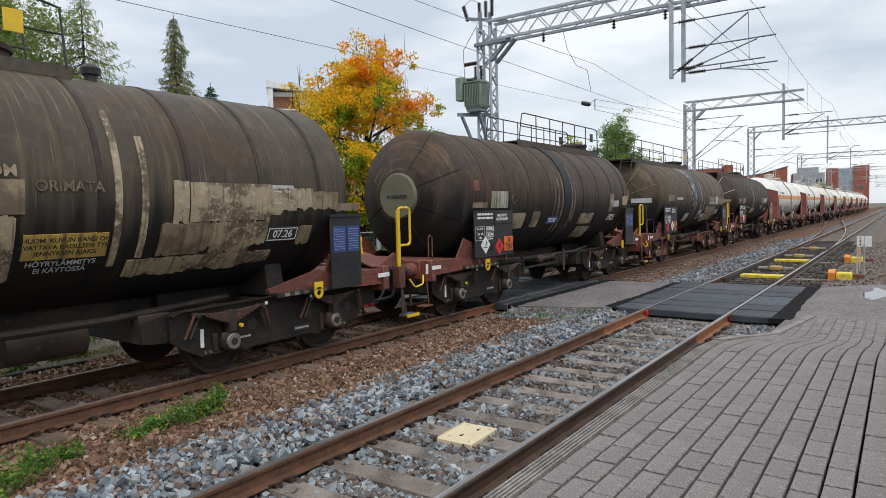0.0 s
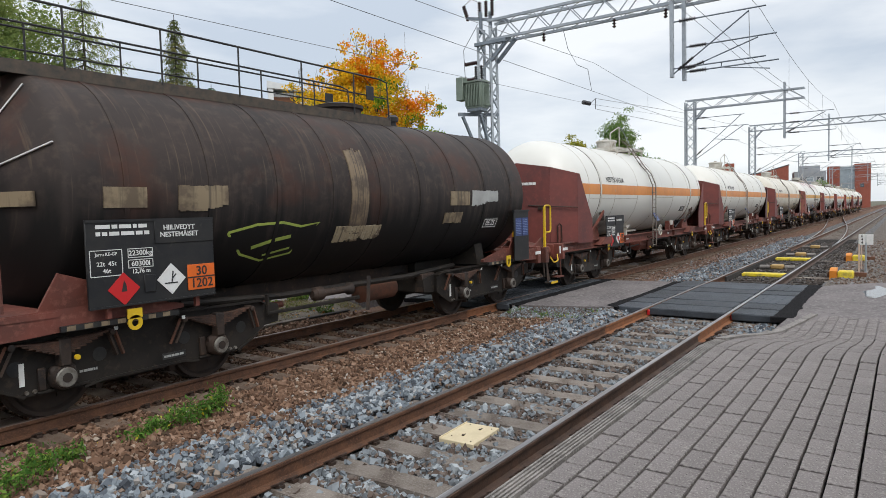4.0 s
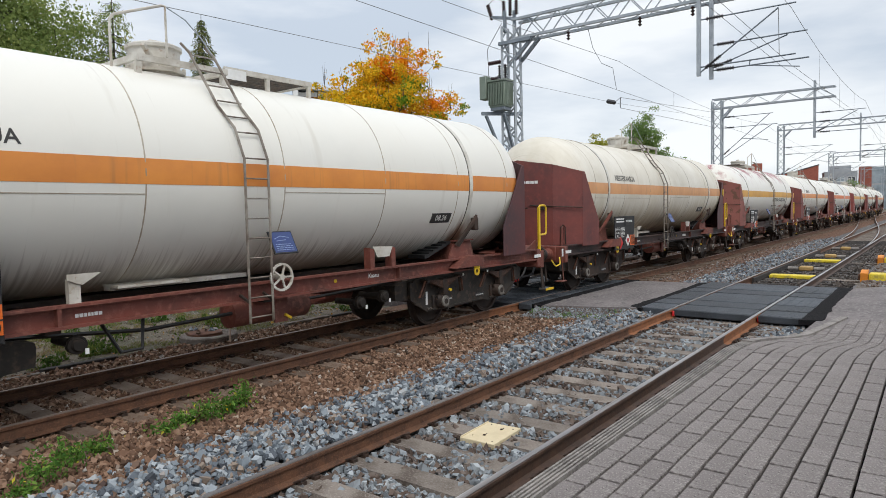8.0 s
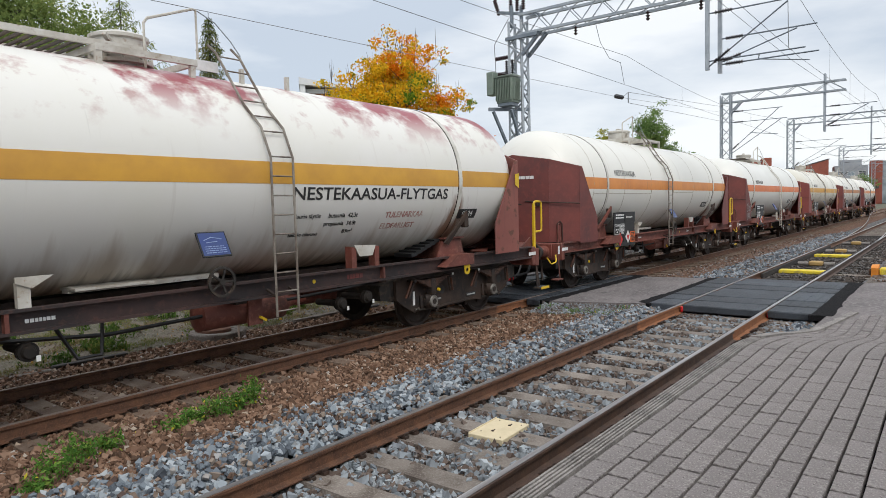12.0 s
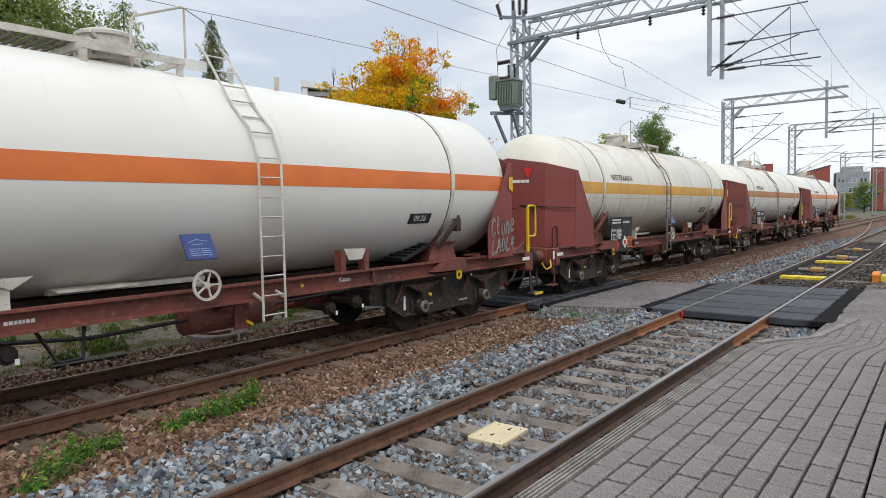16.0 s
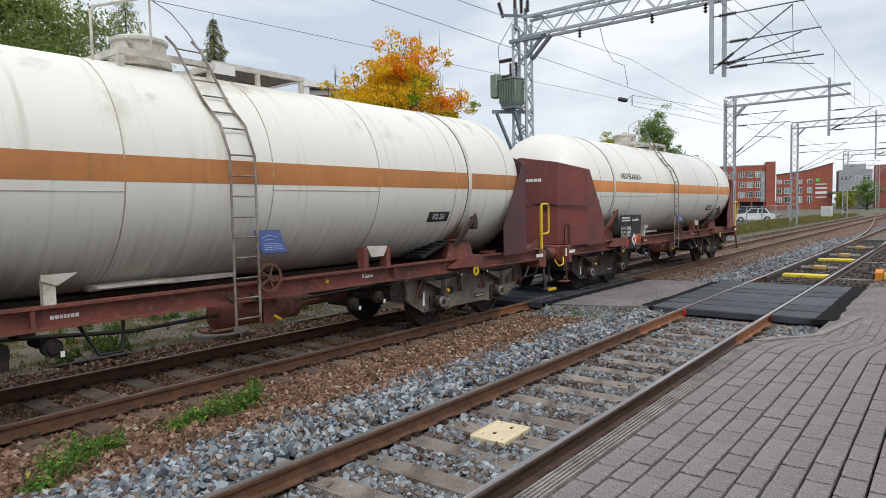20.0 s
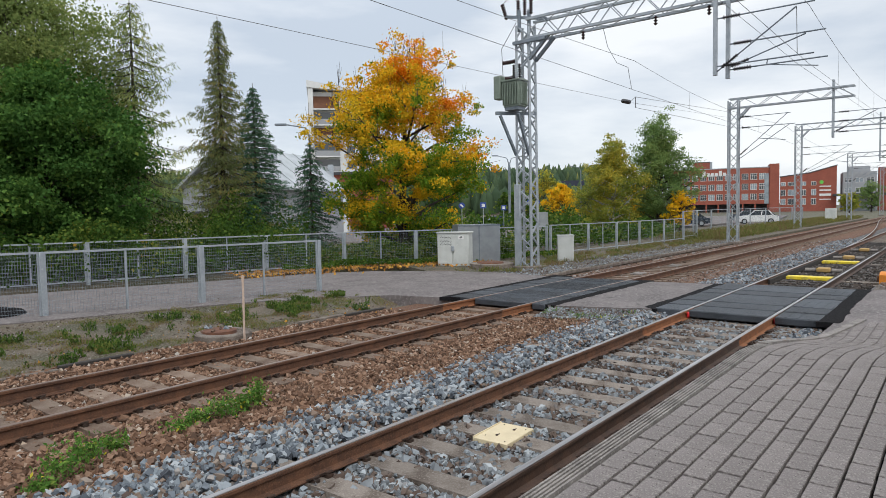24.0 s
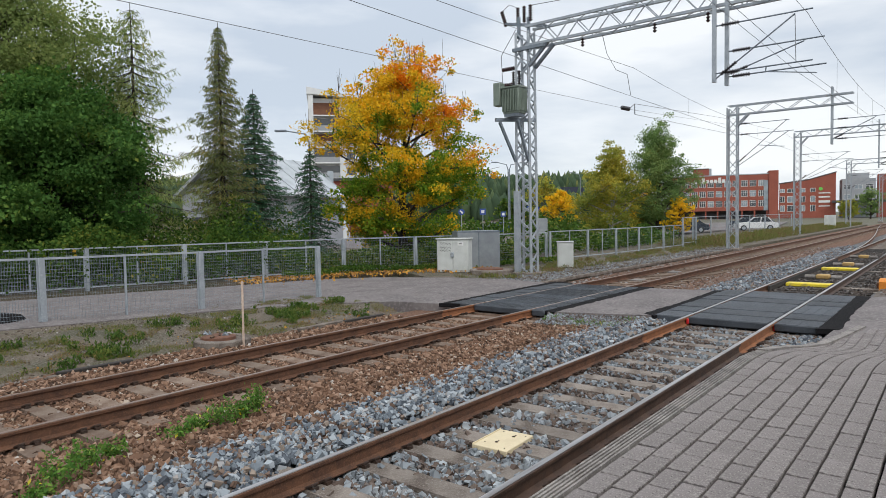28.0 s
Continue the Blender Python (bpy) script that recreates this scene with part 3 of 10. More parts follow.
stones("ballast_stones", 9000, lambda r, n: (lambda x, y: np.stack([x, y, -0.2 + r.uniform(-0.02, 0.03, n)], 1)[(np.abs(y - NEAR + HALF) > 0.12) & (np.abs(y - NEAR - HALF) > 0.12)])(18.0 + 24 * r.random(n) ** 1.4, r.uniform(1.9, 5.0, n)),
       0.034, M["dark_stone"], "dark greasy crushed stones round the switch", "ballast", 17)
blades = thing("switch_blades", "dark greasy switch blades lying against the near rails", "switch", kind="structure")
for y, e in ((NEAR - HALF, 0.095), (NEAR + HALF, -0.095)):
    part("switch_blade", Geo().prism([(y + e - 0.03, -0.16), (y + e + 0.03, -0.16), (y + e + 0.028, -0.02), (y + e - 0.028, -0.02)], 20.6, 34.0, "x"), M["timber"], blades)

# the road over the crossing
def slab(name, poly, z0, z1, material, label, category="road", kind="structure"):
    if name == "asphalt_patch":  # a ragged outline
        rag = []
        for (xa, ya), (xb, yb) in zip(poly, poly[1:] + poly[:1]):
            n = max(2, int(math.hypot(xb - xa, yb - ya) / 0.18))
            for k in range(n):
                x, y = xa + (xb - xa) * k / n, ya + (yb - ya) * k / n
                rag.append((x + 0.04 * noise.noise(Vector((x * 4, y * 4, 2))), y + 0.055 * noise.noise(Vector((x * 4, y * 4, 7)))))
        poly = rag
    return solid(name, Geo().prism(poly, z0, z1, "z"), material, label, category, kind)


slab("road", [(13.45, 5.1), (18.7, 5.1), (18.4, 7.2), (12.75, 7.2)], -0.3, -0.012, M["asphalt"], "worn grey asphalt between the two tracks")
slab("road", [(12.75, 9.95), (18.4, 10.2), (18.9, 12.2), (18.6, 14.2), (17.2, 17.0), (15.5, 18.4), (12.5, 19.2), (9.0, 20.6), (2.0, 23.0), (-20, 30.0), (-20, 24.5), (2.0, 16.6), (5.3, 15.3), (9.0, 14.1), (11.0, 13.0), (12.4, 11.6)],
     -0.3, -0.03, M["asphalt"], "worn asphalt lane bending away behind the fence")
slab("road", [(12.0, 1.80), (13.9, 1.75), (18.9, 1.82), (20.4, 0.5), (20.0, -30.0), (9.0, -30), (9.0, -6.0), (11.9, -5.8)], -0.3, -0.015, M["asphalt"], "patched asphalt in front of the crossing")
slab("asphalt_patch", [(13.4, 2.06), (19.1, 2.06), (19.1, 1.7), (16.0, 1.72), (13.5, 1.66)], -0.1, -0.004, M["fresh_asphalt"], "fresh black asphalt along the crossing panels", "asphalt")
slab("asphalt_patch", [(13.4, 5.0), (18.9, 5.0), (18.7, 5.3), (15.5, 5.25), (13.6, 5.36)], -0.1, -0.006, M["fresh_asphalt"], "fresh black asphalt along the crossing panels", "asphalt")
slab("asphalt_patch", [(12.75, 7.05), (18.7, 7.02), (18.6, 7.5), (12.85, 7.5)], -0.1, -0.006, M["fresh_asphalt"], "fresh black asphalt along the crossing panels", "asphalt")
slab("asphalt_patch", [(12.8, 9.6), (18.7, 9.7), (18.8, 10.35), (12.6, 10.2)], -0.1, -0.006, M["fresh_asphalt"], "fresh black asphalt along the crossing panels", "asphalt")
puddle = solid("puddle", Geo().prism([(18.3 + 1.0 * math.cos(a) * (1 + 0.3 * math.sin(3 * a) + 0.12 * math.sin(7 * a)), 0.42 + 0.36 * math.sin(a) * (1 + 0.35 * math.cos(2 * a + 1) + 0.2 * math.sin(5 * a))) for a in (k * math.pi / 22 for k in range(44))], -0.02, -0.011, "z"),
               mat("still_water", (0.05, 0.05, 0.055), 0.03, spec=1.0), "shallow rain puddle on the asphalt", "puddle", "structure")

crossing = thing("crossing_deck", "black ribbed rubber panels filling a level crossing", "level crossing", kind="structure")
for yc, x0, x1, rows in ((NEAR, 13.5, 18.95, ((-1.62, -0.86), (-0.75, 0.75), (0.86, 1.45))), (FAR, 12.75, 18.3, ((-1.2, -0.86), (-0.75, 0.75), (0.86, 1.5)))):
    n = 7 if yc == NEAR else 8
    step = (x1 - x0) / n
    for a, b in rows:
        for i in range(n):
            up = 0.004 + 0.007 * ((i * 7) % 3)
            g = Geo().box(x0 + i * step + 0.022, x0 + (i + 1) * step - 0.022, yc + a, yc + b, -0.14, up, 0.02)
            if b - a > 1.2 and yc == FAR:
                for k in range(5):
                    xk = x0 + (i + (k + 1) / 6) * step
                    g.box(xk - 0.02, xk + 0.02, yc + a + 0.06, yc + b - 0.06, up - 0.004, up + 0.006)
            elif b - a < 1.2 and a < 0:
                for k in range(3):
                    yk = yc + a + (b - a) * (k + 1) / 4
                    g.box(x0 + i * step + 0.06, x0 + (i + 1) * step - 0.06, yk - 0.02, yk + 0.02, up - 0.004, up + 0.006)
            part("rubber_panel", g, M["rubber"], crossing)
for x in (13.58, 13.64):
    y = NEAR - HALF if x > 13.6 else NEAR + HALF
    part("end_clamp", Geo().box(x - 0.1, x - 0.03, y - 0.085, y - 0.038, -0.14, -0.03, 0.008), M["red"], crossing, "small red rail clamp")


def deck_z(x):
    """The platform's height: level, then a ramp down to the crossing."""
    t = min(1.0, max(0.0, (x - 7.6) / 4.5))
    t = t * t * (3 - 2 * t) * 0.5 + t * 0.5
    return 0.55 - 0.55 * t


XS = [-10.0] + [1.0 + 0.5 * i for i in range(27)]
body = Geo().ring_tube([[(x, -14.0, -0.3), (x, 1.83, -0.3), (x, 1.83, deck_z(x) - 0.09), (x, -14.0, deck_z(x) - 0.09)] for x in XS if x <= 12.0])
platform = solid("platform", body, M["joint"], "raised platform of concrete ramped down towards the level crossing", "platform", "structure")
top = Geo().ring_tube([[(x, -13.9, deck_z(x) - 0.085), (x, -0.43, deck_z(x) - 0.085), (x, -0.43, deck_z(x) - 0.004), (x, -13.9, deck_z(x) - 0.004)] for x in XS if x <= 12.0])
top.box(-10.0, 2.58, -0.43, 1.7, 0.465, 0.546)
part("asphalt_surface", top, M["platform_asphalt"], platform, "grey asphalt surface of the platform")
part("edge_wall", Geo().ring_tube([[(x, 1.83, -0.3), (x, 1.88, -0.3), (x, 1.88, deck_z(x) - 0.008), (x, 1.83, deck_z(x) - 0.008)] for x in XS if x <= 12.0]), M["kerb"], platform, "pale concrete edge beam")
ribs = Geo()
for j in range(5):
    y = 1.752 + j * 0.028
    ribs.ring_tube([[(x, y - 0.009, deck_z(x) - 0.06), (x, y + 0.009, deck_z(x) - 0.06), (x, y + 0.007, deck_z(x) + 0.004), (x, y - 0.007, deck_z(x) + 0.004)] for x in XS if x <= 8.6])
part("grooved_edge", ribs, M["kerb"], platform, "grooved pale concrete strip along the platform edge")
part("end_kerb", Geo().ring_tube([[(x, y - 0.07, -0.2), (x, y + 0.05, -0.2), (x, y + 0.05, deck_z(x) + 0.02), (x, y - 0.07, deck_z(x) + 0.02)] for x, y in ((8.35, 1.83), (9.2, 1.82), (9.9, 1.8), (10.8, 1.75), (11.7, 1.68), (12.85, 1.55), (14.05, 1.39))]), M["kerb"], platform, "pale kerb round the end of the platform")
# unseen wall added behind the camera to cut low skylight on the train
solid("wall_south", Geo().box(-45, 75, -18.5, -18, -0.3, 5.0), M["grey_wall"], "added unseen grey wall blocking low skylight behind the camera", "wall", "structure")
part("bedding", Geo().ring_tube([[(x, -1.2, -0.29), (x, 1.85 - max(0, x - 11.9) * 0.25, -0.29), (x, 1.85 - max(0, x - 11.9) * 0.25, deck_z(x) - 0.03), (x, -1.2, deck_z(x) - 0.03)] for x in (11.9, 12.3, 12.7, 13.1, 13.5, 13.9)]), M["joint"], platform)


# ---- overhead line: lattice masts, gantry beams, brackets and wires ----
def lattice(parent, base, size, z0, z1, taper=1.0, chord=0.07, brace=0.035, step=0.62, material=None, split=True):
    """A square lattice column: four chords and the zigzag of each face."""
    material = material or M["galv_dark"]
    bx, by = base
    corner = [(-1, -1), (1, -1), (1, 1), (-1, 1)]
    at = lambda c, z: (bx + c[0] * size[0] / 2 * (1 + (taper - 1) * (z - z0) / (z1 - z0)), by + c[1] * size[1] / 2 * (1 + (taper - 1) * (z - z0) / (z1 - z0)), z)
    for c in corner:
        part("chord", Geo().beam(at(c, z0), at(c, z1), chord), material, parent)
    n = int((z1 - z0) / step)
    for i in range(4):
        g = Geo()
        for k in range(n):
            a, b = (corner[i], corner[(i + 1) % 4]) if k % 2 else (corner[(i + 1) % 4], corner[i])
            g.beam(at(a, z0 + k * (z1 - z0) / n), at(b, z0 + (k + 1) * (z1 - z0) / n), brace)
            if split:
                part("brace", g, material, parent)
                g = Geo()
        if not split:
            part("bracing", g, material, parent)["kind"] = "stuff"


def truss(parent, x, y0, y1, z0, z1, wide=0.5, step=0.75, chord=0.075, material=None, split=True):
    """A lattice beam across the tracks."""
    material = material or M["galv_dark"]
    for sx in (-wide / 2, wide / 2):
        for z in (z0, z1):
            part("beam_chord", Geo().beam((x + sx, y0, z), (x + sx, y1, z), chord), material, parent)
    n = int(abs(y1 - y0) / step)
    for face in range(4):
        g = Geo()
        for k in range(n):
            ya, yb = y0 + (y1 - y0) * k / n, y0 + (y1 - y0) * (k + 1) / n
            u = k % 2
            if face < 2:
                sx = (-wide / 2, wide / 2)[face]
                g.beam((x + sx, ya, (z0, z1)[u]), (x + sx, yb, (z1, z0)[u]), 0.032)
            else:
                z = (z0, z1)[face - 2]
                g.beam((x + (-1, 1)[u] * wide / 2, ya, z), (x - (-1, 1)[u] * wide / 2, yb, z), 0.028)
            if split:
                part("beam_brace", g, material, parent)
                g = Geo()
        if not split:
            part("beam_bracing", g, material, parent)["kind"] = "stuff"


def insulator(parent, p, q, r=0.065, material=None, sheds=7):
    """Ribbed insulator between p and q."""
    p, q = Vector(p), Vector(q)
    d = q - p
    g = Geo()
    prof = []
    for k in range(sheds):
        prof += [((k + 0.15) / sheds, 0.45 * r), ((k + 0.5) / sheds, r), ((k + 0.62) / sheds, r), ((k + 0.7) / sheds, 0.45 * r)]
    g.lathe([(0, 0.4 * r)] + prof + [(1, 0.4 * r)], n=8)
    turn = d.to_track_quat("X", "Z").to_matrix()
    g.v = [tuple(p + turn @ Vector((v[0] * d.length, v[1], v[2]))) for v in g.v]
    part("insulator", g, material or M["black_ins"], parent, "dark ribbed insulator")


def bracket(parent, x, ym, zs, yw, r=0.022, flip=-1):
    """A set of cantilever tubes from a post at ym towards the wire at yw."""
    for z, reach in zs:
        part("bracket_tube", Geo().pipe([(x, ym, z), (x, yw + flip * reach, z)], r, 6), M["galv_dark"], parent)
        s = 1 if yw > ym else -1
        insulator(parent, (x, ym + s * 0.22, z), (x, ym + s * 0.72, z))


mast1 = thing("lattice_mast", "grey galvanised lattice mast carrying a transformer beside the track", "mast", group="overhead line masts")
X1, Y1M = 21.36, 12.91
lattice(mast1, (X1, Y1M), (0.5, 0.62), -0.1, 9.0, 0.86, 0.085, 0.05, 0.42, M["galv"])
part("footing", Geo().box(X1 - 0.5, X1 + 0.5, Y1M - 0.55, Y1M + 0.55, -0.35, 0.02, 0.03), M["concrete"], mast1)
part("cable_duct", Geo().box(X1 - 0.4, X1 - 0.26, Y1M + 0.1, Y1M + 0.34, -0.2, 3.1, 0.01), M["galv"], mast1, "grey steel cable cover")
part("shelf_bracket", Geo().beam((X1 - 0.95, Y1M + 0.75, 5.75), (X1 + 0.2, Y1M - 0.3, 5.75), 0.12).beam((X1 - 0.95, Y1M + 0.55, 5.65), (X1 - 0.25, Y1M + 0.3, 4.2), 0.09).beam((X1 - 0.9, Y1M - 0.2, 5.65), (X1 - 0.25, Y1M - 0.25, 4.2), 0.09), M["galv_dark"], mast1)
tr1 = thing("transformer", "green finned pole transformer mounted on the lattice mast", "transformer")
part("tank", Geo().box(X1 - 0.92, X1 - 0.42, Y1M - 0.26, Y1M + 0.42, 5.92, 6.86, 0.02), M["trafo"], tr1)
for k in range(10):
    y = Y1M - 0.23 + k * 0.07
    part("cooling_fin", Geo().box(X1 - 0.99, X1 - 0.92, y - 0.012, y + 0.012, 6.0, 6.8), M["trafo"], tr1)
for k in range(6):
    x = X1 - 0.87 + k * 0.08
    part("cooling_fin", Geo().box(x - 0.012, x + 0.012, Y1M - 0.34, Y1M - 0.26, 6.0, 6.8), M["trafo"], tr1)
part("lid", Geo().box(X1 - 0.98, X1 - 0.38, Y1M - 0.32, Y1M + 0.47, 6.86, 6.91), M["trafo"], tr1)
part("base_frame", Geo().box(X1 - 0.9, X1 - 0.44, Y1M - 0.22, Y1M + 0.38, 5.81, 5.92), M["galv_dark"], tr1)
part("expansion_tank", Geo().box(X1 - 1.0, X1 - 0.65, Y1M + 0.5, Y1M + 0.8, 6.25, 7.1, 0.02), M["trafo"], tr1)
part("tank_strut", Geo().box(X1 - 0.9, X1 - 0.75, Y1M + 0.4, Y1M + 0.55, 6.4, 6.6), M["trafo"], tr1)
for dy in (-0.1, 0.15):
    insulator(tr1, (X1 - 0.6, Y1M + dy, 6.91), (X1 - 0.6, Y1M + dy, 7.5), 0.07)
truss(mast1, X1, Y1M - 0.2, -9.0, 8.45, 9.15, 0.55, 0.62, 0.09, M["galv"])
part("knee_brace", Geo().beam((X1 - 0.22, Y1M - 0.3, 7.7), (X1 - 0.22, Y1M - 1.1, 8.45), 0.11).beam((X1 + 0.22, Y1M - 0.3, 7.7), (X1 + 0.22, Y1M - 1.1, 8.45), 0.11).beam((X1 - 0.3, Y1M + 0.35, 8.35), (X1 - 0.3, Y1M - 1.0, 8.35), 0.12), M["galv_dark"], mast1)
part("top_crossarm", Geo().beam((X1, Y1M + 0.85, 9.5), (X1, Y1M - 0.9, 9.1), 0.1).beam((X1 - 0.1, Y1M + 0.2, 8.8), (X1 - 0.1, Y1M + 0.2, 9.6), 0.1).beam((X1 + 0.1, Y1M - 0.1, 8.8), (X1 + 0.1, Y1M - 0.1, 9.6), 0.1), M["galv_dark"], mast1)
for dy, lean in ((0.82, 0.2), (0.3, 0.0), (0.02, 0.0), (-0.25, 0.0)):
    insulator(mast1, (X1, Y1M + dy, 9.4), (X1, Y1M + dy + lean, 10.0), 0.085, M["porcelain"])
for z in (7.15, 7.75):
    insulator(mast1, (X1 - 0.1, Y1M + 0.3, z), (X1 - 0.1, Y1M + 0.95, z), 0.085, M["porcelain"])
part("jumper_wire", Geo().pipe([(X1, Y1M + 0.3, 9.98), (X1 - 0.1, Y1M + 0.6, 10.15), (X1, Y1M + 1.0, 10.0)], 0.014, 5).pipe([(X1, Y1M - 0.2, 9.98), (X1, Y1M - 1.5, 9.9), (X1, Y1M - 4.0, 10.4)], 0.014, 5).pipe([(X1 - 0.1, Y1M + 0.95, 7.15), (X1 - 0.1, Y1M + 1.0, 8.3), (X1, Y1M + 0.4, 9.2)], 0.014, 5), M["wire"], mast1)
for y in (10.6, 8.0, 6.3):
    insulator(mast1, (X1 + 0.1, y, 8.12), (X1 + 0.1, y, 8.42), 0.07, M["porcelain"], 3)
# drop posts under the beam with the near track's brackets
part("drop_post", Geo().beam((20.85, 5.94, 6.1), (20.85, 5.94, 9.2), 0.11), M["galv"], mast1)
part("drop_post", Geo().beam((21.1, 5.64, 6.0), (21.1, 5.64, 9.2), 0.11), M["galv"], mast1)
bracket(mast1, 20.85, 5.95, [(7.78, 0.3), (6.36, 0.3)], 3.6)
bracket(mast1, 21.1, 5.7, [(7.02, 0.55), (6.26, 0.6)], 3.6)
for a, b, r in (((20.85, 5.9, 6.2), (20.85, 3.75, 7.72), 0.022), ((21.1, 5.7, 6.3), (21.1, 3.55, 6.98), 0.02), ((20.9, 4.5, 6.22), (20.9, 3.2, 6.0), 0.016), ((20.9, 4.5, 6.36), (20.9, 4.52, 6.2), 0.016)):
    part("bracket_tube", Geo().pipe([a, b], r, 6), M["galv_dark"], mast1)
insulator(mast1, (20.85, 5.75, 6.31), (20.85, 5.3, 6.63))
insulator(mast1, (21.1, 5.55, 6.35), (21.1, 5.05, 6.5))
part("dropper", Geo().pipe([(20.85, 3.75, 7.72), (20.85, 3.72, 6.4)], 0.01, 4), M["wire"], mast1)
part("jumper_wire", Geo().pipe([(X1 + 0.1, 9.85, 8.4), (X1 - 0.3, 9.5, 7.6), (X1 - 0.6, 9.05, 6.95), (X1 - 0.7, 8.62, 6.72), (X1 - 0.7, 8.5, 6.02)], 0.012, 4), M["wire"], mast1)


def gantry(x, ym, ztop, yend, drop=None, right=False):
    g = thing("catenary_gantry", "grey lattice portal mast holding the overhead wires", "mast", group="overhead line masts")
    lattice(g, (x, ym), (0.42, 0.55), -0.15, ztop - 0.1, 1.0, 0.08, 0.04, 0.6, M["galv"], x < 80)
    part("footing", Geo().box(x - 0.5, x + 0.5, ym - 0.5, ym + 0.5, -0.35, -0.05, 0.03), M["concrete"], g)
    truss(g, x, ym + 0.25, yend, ztop - 0.55, ztop, 0.4, 0.8, 0.075, M["galv"], x < 80)
    part("knee_brace", Geo().beam((x - 0.2, ym - 0.2, ztop - 1.3), (x - 0.2, ym - 0.9, ztop - 0.55), 0.08).beam((x + 0.2, ym - 0.2, ztop - 1.3), (x + 0.2, ym - 0.9, ztop - 0.55), 0.08), M["galv"], g)
    bracket(g, x, ym - 0.25, [(7.55, 0.35), (6.9, 0.6)], 8.3)
    for a, b in (((x, ym - 0.3, 5.2), (x, 8.1, 7.55)), ((x, ym - 0.3, 5.0), (x, 8.0, 6.88)), ((x, 9.7, 6.2), (x, 8.2, 6.0))):
        part("bracket_tube", Geo().pipe([a, b], 0.022, 6), M["galv_dark"], g)
    insulator(g, (x, ym - 0.4, 5.28), (x, ym - 0.75, 5.6))
    if drop:
        for dx in (-0.12, 0.12):
            part("drop_post", Geo().beam((x + dx, drop, 5.9), (x + dx, drop, ztop + 0.45), 0.1), M["galv"], g)
        bracket(g, x, drop - 0.05, [(7.3, 0.3), (6.8, 0.3), (6.2, 0.4)], 3.6)
        part("bracket_tube", Geo().pipe([(x, drop, 6.2), (x, 3.7, 7.25)], 0.022, 6), M["galv_dark"], g)
        insulator(g, (x, drop - 0.15, 6.25), (x, drop - 0.6, 6.47))
    return g


gantry(42.8, 11.08, 8.68, 4.75, 5.78)
gantry(70.0, 12.28, 9.75, -6.0, 5.8)
gantry(104.0, 12.0, 9.0, -6.0, 5.9)
gantry(150.0, 12.0, 9.0, -6.0, 5.9)
gantry(205.0, 12.0, 9.0, -6.0, 5.9)


def catenary(name, label, pts, r=0.011):
    return solid(name, Geo().pipe(pts, r * 0.6, 4), M["wire"], label, "wire", group="overhead wires")


def sag(p, q, d, n=8):
    return [tuple(Vector(p).lerp(Vector(q), k / n) - Vector((0, 0, 4 * d * (k / n) * (1 - k / n)))) for k in range(n + 1)]


for y, zc, zm in ((8.5, 6.0, 6.95), (3.45, 6.1, 7.7)):
    catenary("contact_wire", "contact wire stretched over the track", [(-40, y, zc - (0.3 if y < 5 else 0)), (20.9, y, zc), (42.8, y - 0.1, zc + (0.6 if y < 5 else 0)), (70, y + 0.1, zc), (104, y, zc), (205, y, zc)], 0.012)
    supports = [(-30, y, zm), (20.9, y, zm), (42.8, y - 0.1, zm), (70, y + 0.1, zm), (104, y, zm), (150, y, zm), (205, y, zm)]
    pts = []
    for a, b in zip(supports, supports[1:]):
        pts += sag(a, b, 0.4 if b[0] - a[0] < 40 else 0.55)[: -1 if b[0] < 205 else None]
    catenary("messenger_wire", "sagging carrier wire over the track", pts, 0.012)
    drops = thing("dropper_wires", "thin droppers between carrier and contact wire", "wire", group="overhead wires")
    for a, b in zip(supports, supports[1:]):
        for k, p in enumerate(sag(a, b, 0.4 if b[0] - a[0] < 40 else 0.55)):
            if 0 < k < 8 and k % 2 == 0:
                part("dropper", Geo().pipe([p, (p[0], p[1], zc)], 0.004, 4), M["wire"], drops)
anchor = thing("anchor_wire", "slack wire with a dark ribbed insulator ending at a mast", "wire", group="overhead wires")
part("strand", Geo().pipe([(-6.0, 8.3, 4.1), (4.3, 9.0, 5.16), (13.3, 9.3, 5.55), (23.4, 9.75, 6.05), (42.8, 11.2, 7.55)], 0.0055, 4), M["wire"], anchor)
insulator(anchor, (22.8, 9.73, 6.03), (23.6, 9.78, 6.08), 0.085, M["black_ins"], 4)
part("yoke", Geo().pipe([(23.6, 9.78, 6.08), (24.2, 9.8, 6.35), (24.2, 9.8, 5.95)], 0.02, 4).pipe([(24.2, 9.8, 6.35), (42.8, 11.2, 7.9)], 0.009, 4).pipe([(24.2, 9.8, 5.95), (42.8, 10.9, 6.9)], 0.009, 4), M["wire"], anchor)
catenary("contact_wire", "second contact wire beside the first", [(-40, 3.7, 5.8), (20.9, 3.7, 6.1), (42.8, 3.6, 6.7), (70, 3.5, 7.2)], 0.011)

